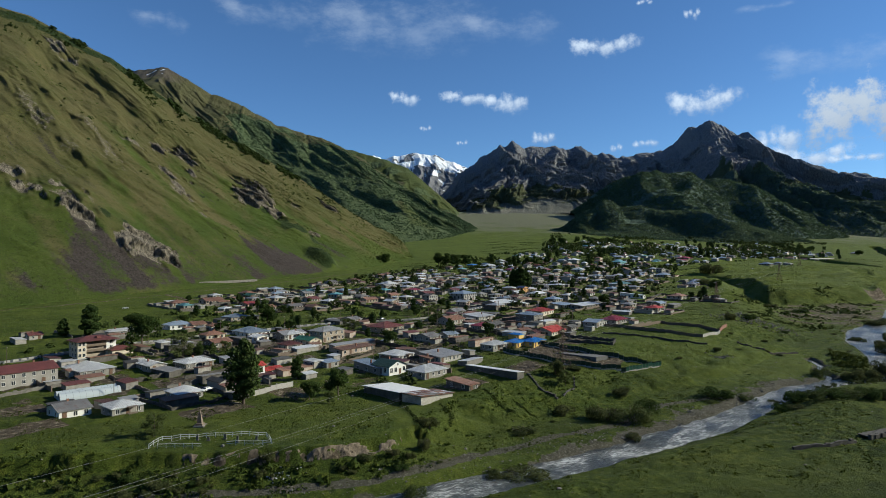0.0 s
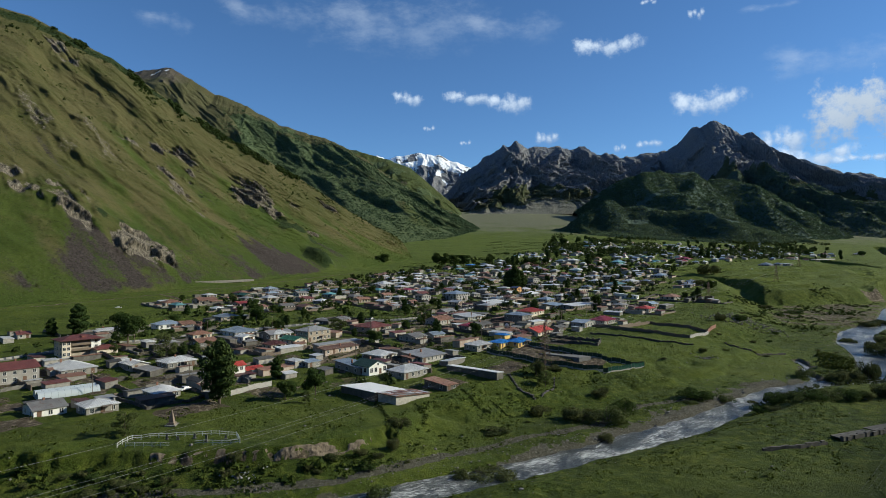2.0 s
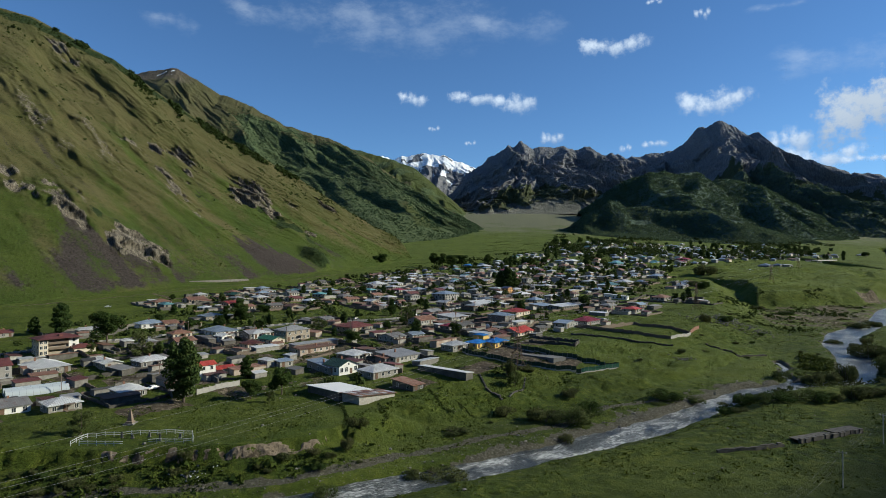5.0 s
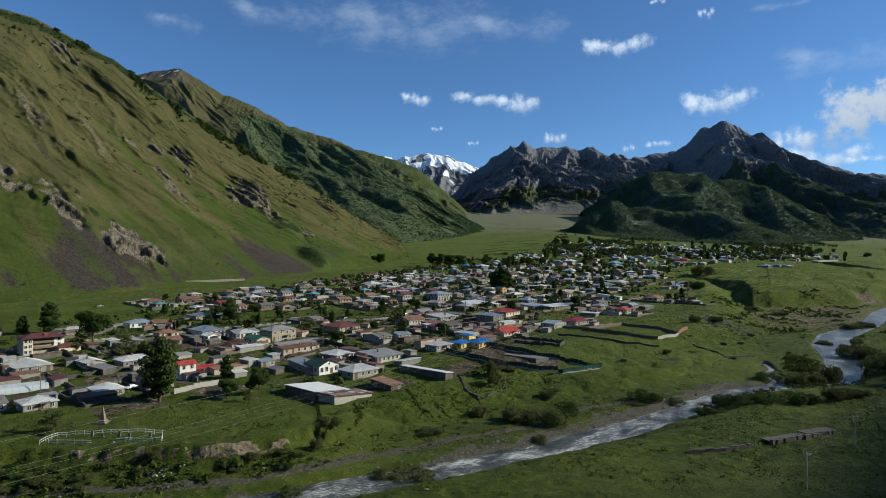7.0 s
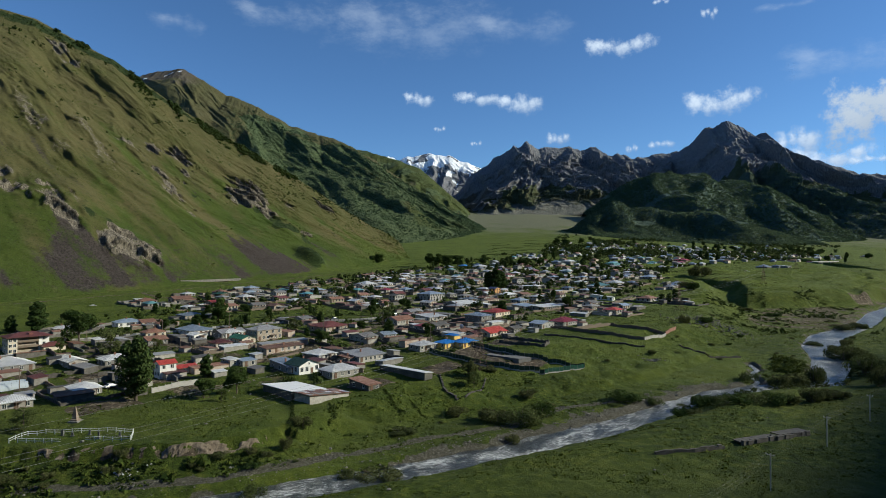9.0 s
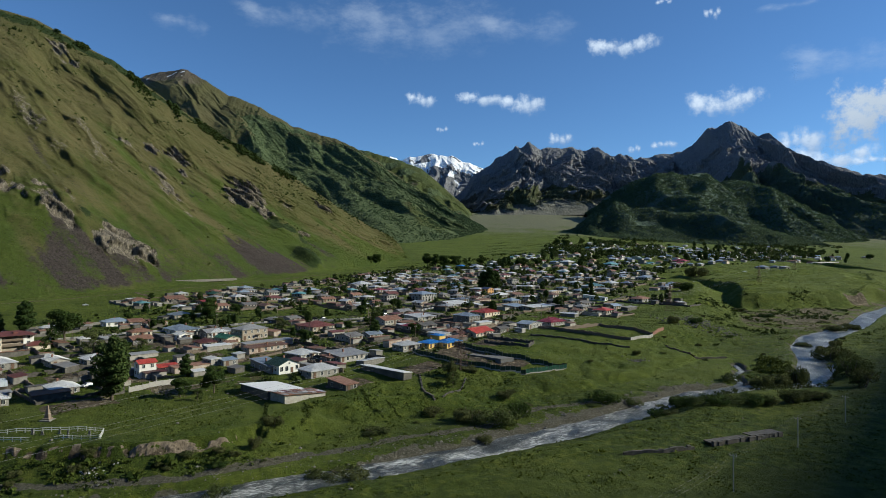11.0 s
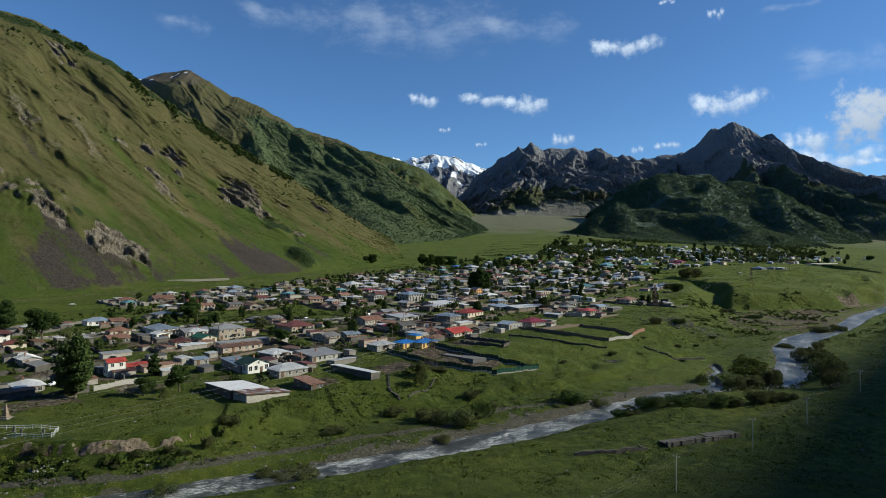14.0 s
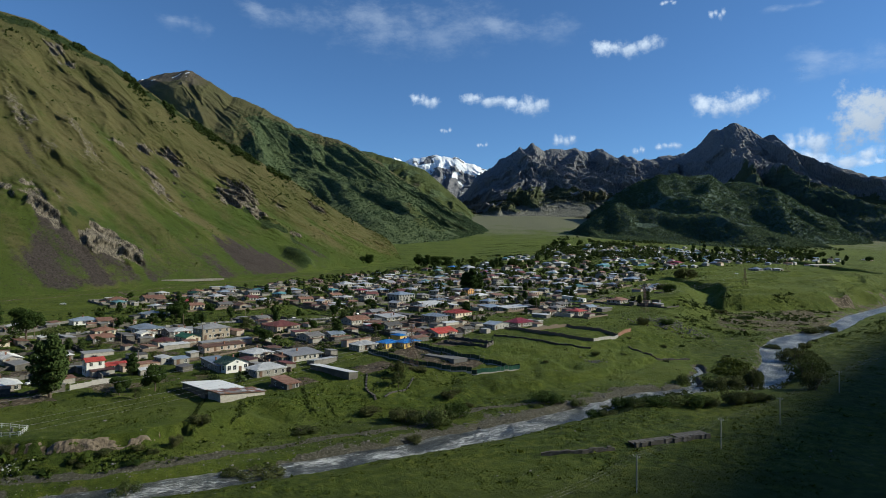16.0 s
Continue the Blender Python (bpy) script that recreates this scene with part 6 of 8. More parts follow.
stone_wall([(-25.5, 306.9), (1.9, 282.2), (24.2, 265.8)], 1.7, 0.4, DARKSTONE, "plot_wall", "dark block wall along a garden", 0.1, 9)
stone_wall([(40.2, 243), (42.1, 227.7), (46.9, 218.9)], 0.5, 0.7, DARKSTONE, "stone_wall", "tumbled stone wall running down a green slope", 0.5, 21)
stone_wall([(49.7, 221.7), (56.7, 234.1), (58.7, 243.1)], 0.35, 0.5, DARKSTONE, "stone_wall", "curved remains of a stone wall in a slope", 0.5, 22)
stone_wall([(97.2, 161), (108, 162.6), (117.2, 165.3)], 0.9, 0.7, DARKSTONE, "stone_wall", "broken grey stone wall in a pasture", 0.3, 8)


def earth_cliff():
    """The crumbling face below the graves: a broken skin of bare pale earth on the terrace's steep edge."""
    x = np.linspace(-82, -7, 420)[None]
    d = np.linspace(-0.9, 3.4, 34)[:, None]
    ex = x + 0 * d
    ey = np.interp(ex, [-150, -76, -29, -9, -1], [151, 157, 159.5, 167, 188]) - d
    n = fbm(ex / 9, d / 6 + 0 * x, 4, 15) + 0.35 * smooth(1 - np.abs(d - 1.0) / 2) - 0.45 * smooth((np.abs(d - 1.0) - 0.9) / 0.9) - 0.34 - 0.45 * smooth((-46 - ex) / 20)
    face = ridged(ex / 1.5, d / 0.9 + 0 * x, 4, 17)
    z = ground_z(ex, ey) + np.clip(n * 1.6, -0.9, 0.08) + 0.35 * (face - 0.55) * (n > 0)
    rows = np.stack([ex, ey - 0.5 * (face - 0.4) * (n > 0), z], -1)
    tagged(grid_object("earth_cliff", rows, EARTH), "crumbling pale earth face of a low terrace cliff", "cliff", kind="structure")


earth_cliff()


def ruin():
    """Roofless stone byre in the pasture: thick walls and leaning slabs."""
    rng = random.Random(12)
    root = empty("stone_ruin", 135.5, 173.5, gz(135.5, 173.5), 22)
    for k in range(16):
        px = -12 + k * 1.6
        m = boxes_mesh("stone_block", [((px, rng.uniform(-0.3, 0.3), 0.5), (1.5, 0.9, rng.uniform(1.2, 2.0)), rng.uniform(-0.1, 0.1)), ((px, 1.8, 1.2 if k > 8 else 0.7), (1.5, 3.2, 0.25), rng.uniform(-0.1, 0.1))], DARKSTONE)
        child("stone_block", m, root)
    tagged(root, "roofless dry-stone byre in a pasture", "ruin")


ruin()


def rail_fence(points, label):
    p0 = points[0]
    z0 = gz(*p0)
    root = empty("rail_fence", p0[0], p0[1], z0)
    post = boxes_mesh("post", [((0, 0, 0.55), (0.13, 0.13, 1.5), 0)], RAIL)
    for p, q in zip(points, points[1:]):
        p, q = Vector(p), Vector(q)
        n = max(1, round((q - p).length / 2.2))
        ends = [p.lerp(q, k / n) for k in range(n + 1)]
        for a, b in zip(ends, ends[1:]):
            child("post", post, root, pose(a.x - p0[0], a.y - p0[1], gz(a.x, a.y) - z0))
            for up in (0.55, 1.12):
                v, f = [], []
                beam(v, f, (a.x - p0[0], a.y - p0[1], gz(a.x, a.y) - z0 + up), (b.x - p0[0], b.y - p0[1], gz(b.x, b.y) - z0 + up), 0.14)
                r = mesh_object("rail", v, f, RAIL)
                r.parent = root
    return tagged(root, label, "fence")


rail_fence([(-71.4, 160.4), (-70.4, 166.3), (-43.9, 170.2), (-41.6, 165), (-40.4, 161.8), (-52, 161.5)], "white-painted rail fence round a small graveyard")
rail_fence([(-69.4, 160.8), (-58.3, 161)], "short white-painted rail fence at a graveyard")


BRICKISH = surface("brown_memorial_stone", (0.13, 0.1, 0.075), (0.26, 0.2, 0.15), 1.2, 0.9, 0.5, 0.03)


def monument(x, y):
    root = empty("monument", x, y, gz(x, y))
    v, f = [], []
    for k, (w, z) in enumerate(((1.0, -0.4), (0.95, 0.7), (0.7, 0.8), (0.45, 2.4), (0.1, 4.3))):
        v += [(-w, -w, z), (w, -w, z), (w, w, z), (-w, w, z)]
        if k:
            b = 4 * k
            f += [(b - 4 + i, b - 4 + (i + 1) % 4, b + (i + 1) % 4, b + i) for i in range(4)]
    f += [(16, 17, 18, 19), (3, 2, 1, 0)]
    o = mesh_object("spire", v, f, BRICKISH)
    o.parent = root
    child("plinth", boxes_mesh("plinth", [((0, 0, -0.1), (3.0, 3.0, 0.6), 0)], FIELDSTONE), root)
    tagged(root, "pointed stone memorial spire on a plinth", "monument")


monument(-65.0, 178.5)


def gravestones():
    rng = random.Random(3)
    for x, y, h in ((-61.4, 166.7, 1.5), (-49.8, 163.7, 1.8), (-54.1, 166.9, 1.3), (-45.6, 166.3, 1.2), (-58.2, 166.0, 1.0)):
        ob = new("gravestone", boxes_mesh("gravestone", [((0, 0, h / 2), (0.6, 0.2, h), 0), ((0, 0, 0.1), (0.9, 0.5, 0.3), 0)], FIELDSTONE))
        ob.matrix_basis = pose(x, y, gz(x, y), rng.uniform(-4, 4), rng.uniform(-4, 4), rng.uniform(-20, 20))
        tagged(ob, "weathered upright gravestone in the grass", "gravestone", "gravestones")


gravestones()


def pole_thing(mat, h=8.5, arm=1.6):
    v, f = [], []
    beam(v, f, (0, 0, -1), (0, 0, h), 0.24, 7)
    root = empty("utility_pole", 0, 0, -500)
    o = mesh_object("pole", v, f, mat)
    o.parent = root
    v, f = [], []
    beam(v, f, (-arm / 2, 0, h - 0.4), (arm / 2, 0, h - 0.4), 0.12)
    o = mesh_object("cross_arm", v, f, mat)
    o.parent = root
    for px in (-arm / 2 + 0.1, 0, arm / 2 - 0.1):
        v, f = [], []
        beam(v, f, (px, 0, h - 0.35), (px, 0, h - 0.05), 0.1, 6)
        i = mesh_object("insulator", v, f, FRAME)
        i.parent = o
    return root


WIRE = plain("aluminium_cable", (0.34, 0.34, 0.33), 0.5)


def wire(p, q, sag, label="sagging overhead power line", thick=0.013):
    p, q = Vector(p), Vector(q)
    side = (q - p).cross(Vector((0, 0, 1))).normalized()
    up = side.cross(q - p).normalized()
    v, f = [], []
    for k in range(17):
        c = (q - p) * (k / 16) - Vector((0, 0, sag * 4 * (k / 16) * (1 - k / 16)))
        v += [tuple(c + (side * math.cos(a) + up * math.sin(a)) * thick / 2) for a in (0, 1.571, 3.142, 4.712)]
        if k:
            f += [(4 * k - 4 + i, 4 * k - 4 + (i + 1) % 4, 4 * k + (i + 1) % 4, 4 * k + i) for i in range(4)]
    ob = mesh_object("power_line", v, f, WIRE)
    ob.location = p
    return tagged(ob, label, "wire", "power lines")


def pole_lines():
    rng = random.Random(8)
    concrete = tagged(pole_thing(CONCRETE, 8.2), "pale concrete utility pole in a pasture", "utility pole", "utility poles")
    timber = tagged(pole_thing(TIMBER, 8.0), "weathered timber utility pole beside village plots", "utility pole", "utility poles")
    field = [(89.9, 113.5), (114.8, 137.6), (146.4, 168.0), (174.8, 192.0), (220.3, 236.1), (288.2, 298.1)]
    for x, y in field[1:5]:
        copy_thing(concrete, pose(x, y, gz(x, y), 0, 0, -45))
    for a, b in zip(field, field[1:]):
        for off in (-0.7, 0.0, 0.7):
            wire((a[0] + off, a[1] - off, gz(*a) + 8.1), (b[0] + off, b[1] - off, gz(*b) + 8.1), 0.7, "overhead wire between pasture poles")
    for line in (ROAD[2:9], [(-115.1, 224.8), (-56.7, 249.4), (1.3, 289.3), (59.2, 337.8), (108.4, 410.6), (170, 520)], [(-84.7, 287.6), (-27.4, 331.9), (30.2, 388.7), (59.7, 464.0), (120, 560), (180, 660)]):
        last = None
        for p, q in zip(line, line[1:]):
            n = max(1, round(math.hypot(q[0] - p[0], q[1] - p[1]) / 38))
            for k in range(n):
                x, y = p[0] + (q[0] - p[0]) * k / n + 5, p[1] + (q[1] - p[1]) * k / n - 5
                copy_thing(timber, pose(x, y, gz(x, y), 0, 0, math.degrees(math.atan2(q[1] - p[1], q[0] - p[0])) + 90))
                if last:
                    wire((*last, gz(*last) + 7.9), (x, y, gz(x, y) + 7.9), 0.8, "overhead wire between village poles")
                last = (x, y)
    for o in (concrete, timber):
        for c in (*o.children_recursive, o):
            bpy.data.objects.remove(c, do_unlink=True)


pole_lines()


def pylon(x, y, h, w, turn=40):
    """A lattice transmission tower with three arms."""
    root = empty("pylon", x, y, gz(x, y), turn)
    v, f = [], []
    levels = [0, 0.16, 0.32, 0.47, 0.6, 0.71, 0.8, 0.88, 0.94, 1.0]
    wid = [w * (1 - k / 0.62 * 0.72) if k < 0.62 else w * 0.28 * (1 - (k - 0.62) * 1.6) for k in levels]
    ring = [[Vector((sx * b, sy * b, k * h)) for sx, sy in ((-1, -1), (1, -1), (1, 1), (-1, 1))] for k, b in zip(levels, wid)]
    for lo, hi in zip(ring, ring[1:]):
        for k in range(4):
            beam(v, f, lo[k], hi[k], 0.14)
            beam(v, f, lo[k], hi[(k + 1) % 4], 0.08)
            beam(v, f, lo[(k + 1) % 4], hi[k], 0.08)
            beam(v, f, hi[k], hi[(k + 1) % 4], 0.08)
    o = mesh_object("lattice", v, f, RUSTY)
    o.parent = root
    for k, reach in ((0.66, 2.8), (0.8, 2.4), (0.92, 1.8)):
        for s in (-1, 1):
            v, f = [], []
            for sy in (-0.3, 0.3):
                beam(v, f, (0, sy, k * h), (s * reach, 0, k * h), 0.1)
                beam(v, f, (0, sy, k * h + 0.9), (s * reach, 0, k * h), 0.08)
            beam(v, f, (s * reach, 0, k * h), (s * reach, 0, k * h - 0.9), 0.12, 6)
            a = mesh_object("arm", v, f, RUSTY)
            a.parent = root
    return tagged(root, "rusty steel lattice power pylon", "pylon", "pylons")


pylon(56.9, 253.8, 19, 2.3)
pylon(-74, 90, 19, 2.3)
for reach, up in ((2.8, 0.61), (0, 1.0), (-2.8, 0.61), (2.4, 0.75)):
    stops = [(-74, 90), (56.9, 253.8), (208.1, 432.7), (376, 640), (560, 900)]
    for (ax, ay), (bx, by) in zip(stops, stops[1:]):
        wire((ax + reach * 0.75, ay - reach * 0.65, gz(ax, ay) + 19 * up), (bx + reach * 0.75, by - reach * 0.65, gz(bx, by) + 19 * up), 2.5, "long power line sagging between steel pylons", 0.032)
pylon(208.1, 432.7, 19, 2.3)
pylon(376, 640, 19, 2.3)
pylon(560, 900, 20, 2.3)


# ---- road and bridge ----
def ribbon_road():
    pts = np.array(ROAD, float)
    k = np.linspace(0, len(pts) - 1, len(pts) * 40)
    cx, cy = np.interp(k, range(len(pts)), pts[:, 0]), np.interp(k, range(len(pts)), pts[:, 1])
    for _ in range(60):
        cx[1:-1], cy[1:-1] = (cx[:-2] + 2 * cx[1:-1] + cx[2:]) / 4, (cy[:-2] + 2 * cy[1:-1] + cy[2:]) / 4
    tx, ty = np.gradient(cx), np.gradient(cy)
    n = np.hypot(tx, ty)
    u = np.linspace(-3.4, 3.4, 5)
    x, y = cx[:, None] - (ty / n)[:, None] * u, cy[:, None] + (tx / n)[:, None] * u
    z = ground_z(cx, cy)
    for _ in range(30):
        z[1:-1] = (z[:-2] + 2 * z[1:-1] + z[2:]) / 4
    top = np.stack([x, y, np.broadcast_to(z[:, None] + 0.45, x.shape)], -1)
    out = np.concatenate([top[:, :1] + (0, 0, -2), top, top[:, -1:] + (0, 0, -2)], 1)
    tagged(grid_object("road", out, ASPHALT), "grey asphalt road through the village", "road", kind="structure")
    # low parapet on the side of the village
    items = [((x[i, 0], y[i, 0], z[i] + 0.85), (2.0, 0.3, 0.9), math.atan2(ty[i], tx[i])) for i in range(70, 300, 2)]
    me = boxes_mesh("parapet", items, CONCRETE)
    tagged(new("parapet", me), "low concrete parapet along the road", "wall", kind="structure")


ribbon_road()


def bridge(x, y, z, length, turn):
    root = empty("bridge", x, y, z, turn)
    child("deck", boxes_mesh("deck", [((0, 0, 0), (length, 9, 1.2), 0)], CONCRETE), root)
    for s in (-1, 1):
        child("parapet", boxes_mesh("parapet", [((0, s * 4.3, 1.0), (length, 0.4, 1.0), 0)], CONCRETE), root)
    for k in (-0.3, 0.3):
        child("pier", boxes_mesh("pier", [((k * length, 0, -6), (2.2, 7, 12), 0)], CONCRETE), root)
    tagged(root, "pale concrete road bridge across a side valley", "bridge")


bridge(767, 1160, 29.5, 120, 42)


# ---- trees and bushes ----
def leaf_cloud(rng, blobs, count, size):
    """Leaf sprays: small bent quads scattered through the shells of some blobs."""
    v, f = [], []
    weights = [b[3] * b[4] for b in blobs]
    for _ in range(count):
        cx, cy, cz, r, rz = rng.choices(blobs, weights)[0]
        d = Vector((rng.gauss(0, 1), rng.gauss(0, 1), rng.gauss(0, 1))).normalized()
        k = rng.uniform(0.55, 1.05) ** 0.7
        p = Vector((cx + d.x * r * k, cy + d.y * r * k, cz + d.z * rz * k))
        n = (d + Vector((rng.uniform(-0.9, 0.9), rng.uniform(-0.9, 0.9), rng.uniform(-0.5, 0.9)))).normalized()
        t = n.orthogonal().normalized()
        t = Matrix.Rotation(rng.uniform(0, 6.28), 3, n) @ t
        b = n.cross(t)
        s = size * rng.uniform(0.6, 1.35)
        q = len(v)
        v += [tuple(p - t * s - b * s * 0.5), tuple(p + t * s * 0.2 - b * s * 0.75 + n * s * 0.2), tuple(p + t * s + b * s * 0.3), tuple(p - t * s * 0.1 + b * s * 0.8 + n * s * 0.25)]
        f += [(q, q + 1, q + 2), (q, q + 2, q + 3)]
    return v, f


def trunk_mesh(rng, h, girth, limbs, spread_by, start=0.25):
    v, f = [], []
    top = Vector((rng.uniform(-0.3, 0.3), rng.uniform(-0.3, 0.3), h * 0.9))
    last = Vector((0, 0, -0.5))
    for k in range(1, 6):
        p = Vector((0, 0, -0.5)).lerp(top, k / 5) + Vector((rng.uniform(-0.12, 0.12), rng.uniform(-0.12, 0.12), 0))
        beam(v, f, last, p, girth * (1.1 - k / 5 * 0.85), 7)
        last = p
    for k in range(limbs):
        z = h * (start + (0.85 - start) * k / limbs)
        a = k * 2.4 + rng.uniform(-0.3, 0.3)
        r = spread_by * rng.uniform(0.5, 0.95) * (1 - 0.4 * k / limbs)
        p, q = Vector((0, 0, z)), Vector((math.cos(a) * r, math.sin(a) * r, z + r * 0.6))
        m = p.lerp(q, 0.5) + Vector((0, 0, 0.15 * r))
        beam(v, f, p, m, girth * 0.42, 5)
        beam(v, f, m, q, girth * 0.26, 5)
    return v, f


def tree_kind(kind, seed):
    """A tree ten metres high, to be copied and scaled."""
    rng = random.Random(seed)
    root = empty("tree", 0, 0, -500)
    blobs = []
    if kind == "column":
        for k in range(15):
            z = 1.6 + k * 0.56
            r = 2.55 * math.sin(math.pi * min(1, (k + 1.6) / 16.5) ** 1.05) ** 0.7 + 0.3
            a = k * 2.1
            blobs.append((math.cos(a) * r * 0.5, math.sin(a) * r * 0.5, z, r * 0.6 + 0.2, 0.95))
        count, size, reach = 6800, 0.21, 2.4
    elif kind == "dark":
        for k in range(14):
            z = 1.3 + k * 0.6
            r = 3.4 * (1 - k / 15.5) ** 0.38 * min(1, 0.6 + k * 0.12)
            a = k * 2.4
            blobs.append((math.cos(a) * r * 0.45, math.sin(a) * r * 0.45, z, r * 0.66, 0.9))
        count, size, reach = 6000, 0.22, 2.6
    elif kind == "light":
        for k in range(15):
            a, r = k * 2.4, rng.uniform(0.8, 3.4)
            blobs.append((math.cos(a) * r, math.sin(a) * r, rng.uniform(2.6, 8.6) - r * 0.35, rng.uniform(0.9, 1.6), rng.uniform(0.8, 1.3)))
        count, size, reach = 3600, 0.17, 3.2
    else:
        for k in range(16):
            a, r = k * 2.4, rng.uniform(0.4, 3.1)
            blobs.append((math.cos(a) * r, math.sin(a) * r, rng.uniform(3.2, 8.2) - r * 0.3 + (1 if r < 1.2 else 0), rng.uniform(1.2, 2.0), rng.uniform(1.0, 1.6)))
        count, size, reach = 5000, 0.22, 3.0
    v, f = trunk_mesh(rng, 9.0, 0.55 if kind != "light" else 0.4, 9, reach, 0.2)
    o = mesh_object("trunk", v, f, BARK)
    o.parent = root
    v, f = leaf_cloud(rng, blobs, count, size)
    o = mesh_object("crown", v, f, LEAF[kind])
    o.parent = root
    words = {"column": "tall columnar poplar in full leaf", "dark": "dense dark-green tree beside houses", "light": "sparse young-leaved tree with open branches", "round": "broad round-crowned green tree in full leaf"}
    return tagged(root, words[kind], "tree", "village trees")


TREES = {k: [tree_kind(k, s) for s in (1, 2, 3)] for k in ("column", "dark", "light", "round")}
tree_rng = random.Random(21)


def tree(kind, x, y, h):
    k = tree_rng.choice(TREES[kind])
    s = h / 10.0
    wide = s * tree_rng.uniform(0.9, 1.15)
    return copy_thing(k, pose(x, y, gz(x, y) - 0.1, 0, 0, tree_rng.uniform(0, 360)) @ Matrix.Diagonal((wide, wide, s, 1)))


def bush_kind(seed, mat, count=3000):
    """A bush two metres wide and one high, to be copied and scaled."""
    rng = random.Random(seed)
    root = empty("bush", 0, 0, -500)
    blobs = [(rng.uniform(-0.6, 0.6), rng.uniform(-0.6, 0.6), rng.uniform(0.25, 0.62), rng.uniform(0.28, 0.45), rng.uniform(0.22, 0.38)) for _ in range(10)]
    v, f = leaf_cloud(rng, blobs, count, 0.039)
    o = mesh_object("foliage", v, f, mat)
    o.parent = root
    v, f = [], []
    for k in range(9):
        a, r = k * 2.4, rng.uniform(0.3, 0.75)
        beam(v, f, (0.05 * math.cos(a), 0.05 * math.sin(a), -0.1), (math.cos(a) * r, math.sin(a) * r, rng.uniform(0.5, 0.85)), 0.03, 4)
    o = mesh_object("stem", v, f, BARK)
    o.parent = root
    return tagged(root, "rounded willow bush on a gravel bank" if mat is LEAF["willow"] else "dense green bush in rough grass", "bush", "bushes")


BUSHES = [bush_kind(1, LEAF["willow"]), bush_kind(2, LEAF["willow"]), bush_kind(3, LEAF["round"]), bush_kind(4, LEAF["willow"]), bush_kind(5, LEAF["light"], 2000)]


def bush(x, y, w, h, kind=None):
    k = tree_rng.choice(BUSHES) if kind is None else BUSHES[kind]
    w, h = w * tree_rng.uniform(0.75, 1.2), h * tree_rng.uniform(0.6, 1.15)
    return copy_thing(k, pose(x, y, gz(x, y) - 0.08 * h, 0, 0, tree_rng.uniform(0, 360)) @ Matrix.Diagonal((w * 0.55, w * 0.55, h * 1.05, 1)))


tree("dark", -180.1, 334.3, 17.3)
tree("dark", -192.7, 331.0, 9.8)
tree("round", -137.9, 301.8, 18.5)
tree("light", -107.5, 274.8, 13.5)
tree("column", -60.0, 203.5, 20.6)
tree("round", -103.9, 398.8, 14.1)
tree("round", -190.4, 496.9, 6.5)
tree("light", -74.1, 169.8, 7.6)
tree("round", -31.0, 216.2, 10.9)
tree("round", -39.5, 208.7, 7.8)
tree("light", -32.4, 205.6, 4.9)
tree("column", 12.7, 325.2, 9.8)
tree("round", -4.5, 342.5, 6.4)
tree("light", 53.5, 234.8, 6.9)
tree("round", 19.9, 943.8, 23.9)
tree("round", 33.0, 942.9, 22.1)
tree("round", 46.2, 951.8, 22.3)
tree("round", 62.8, 966.4, 20.9)
tree("round", 81.4, 1010.7, 10.0)
tree("round", 104.5, 965.2, 19.7)
tree("round", -67.0, 1012.9, 20.7)
tree("round", -88.8, 1012.6, 20.6)
tree("round", -78.0, 1005.7, 17.4)
tree("dark", 92.0, 589.9, 21.9)
tree("dark", 84.8, 590.6, 18.2)
tree("dark", 98.5, 599.3, 16.7)
tree("round", -15.7, 517.6, 8.8)
tree("dark", -9.2, 442.8, 8.1)
tree("light", 6.7, 380.4, 8.5)
tree("round", -96.3, 374.9, 11.7)
tree("round", -105.1, 373.8, 7.5)
tree("round", 133.8, 456.7, 10.7)
tree("dark", 231.6, 503.0, 9.3)
tree("dark", 222.1, 490.6, 7.6)
tree("round", 220.6, 502.9, 6.2)
tree("round", 224.8, 786.7, 9.7)
tree("round", 348.2, 1671.4, 20.7)
tree("round", 357.0, 1588.1, 24.5)
tree("round", 417.0, 1667.1, 23.2)
tree("round", 435.0, 1585.6, 19.6)
bush(46.2, 207.2, 9.6, 5.2)
bush(58.6, 201.3, 10.3, 6.5)
bush(68.1, 201.6, 10.4, 6.9)
bush(75.0, 207.9, 7.1, 5.3)
bush(52.3, 244.3, 6.6, 6.6)
bush(59.7, 253.5, 7.9, 3.4)
bush(62.4, 185.7, 5.7, 3.7)
bush(109.0, 228.1, 11.7, 4.9)
bush(120.5, 228.6, 7.0, 3.0)
bush(130.4, 227.1, 6.0, 3.5)
bush(72.9, 227.8, 5.9, 3.0)
bush(29.5, 188.6, 8.1, 2.8)
bush(121.9, 207.8, 7.2, 2.7)
bush(125.8, 205.9, 7.3, 2.7)
bush(-2.7, 145.6, 5.8, 4.5)
bush(25.6, 159.6, 11.5, 4.9)
bush(17.6, 157.9, 6.8, 3.4)
bush(0.2, 180.3, 7.3, 4.0)
bush(-40.4, 157.2, 5.2, 4.1)
bush(134.5, 220.2, 7.2, 4.1)
bush(137.0, 210.6, 8.3, 4.1)
bush(143.6, 213.2, 8.4, 4.6)
bush(151.3, 215.2, 8.4, 4.9)
bush(157.7, 214.4, 8.5, 5.3)
bush(163.4, 214.0, 8.4, 5.3)
bush(171.5, 216.3, 8.5, 5.3)
bush(179.4, 219.9, 8.6, 5.4)
bush(185.8, 223.0, 7.7, 4.9)
bush(185.2, 261.3, 11.1, 7.4)
bush(192.9, 262.3, 11.1, 9.3)
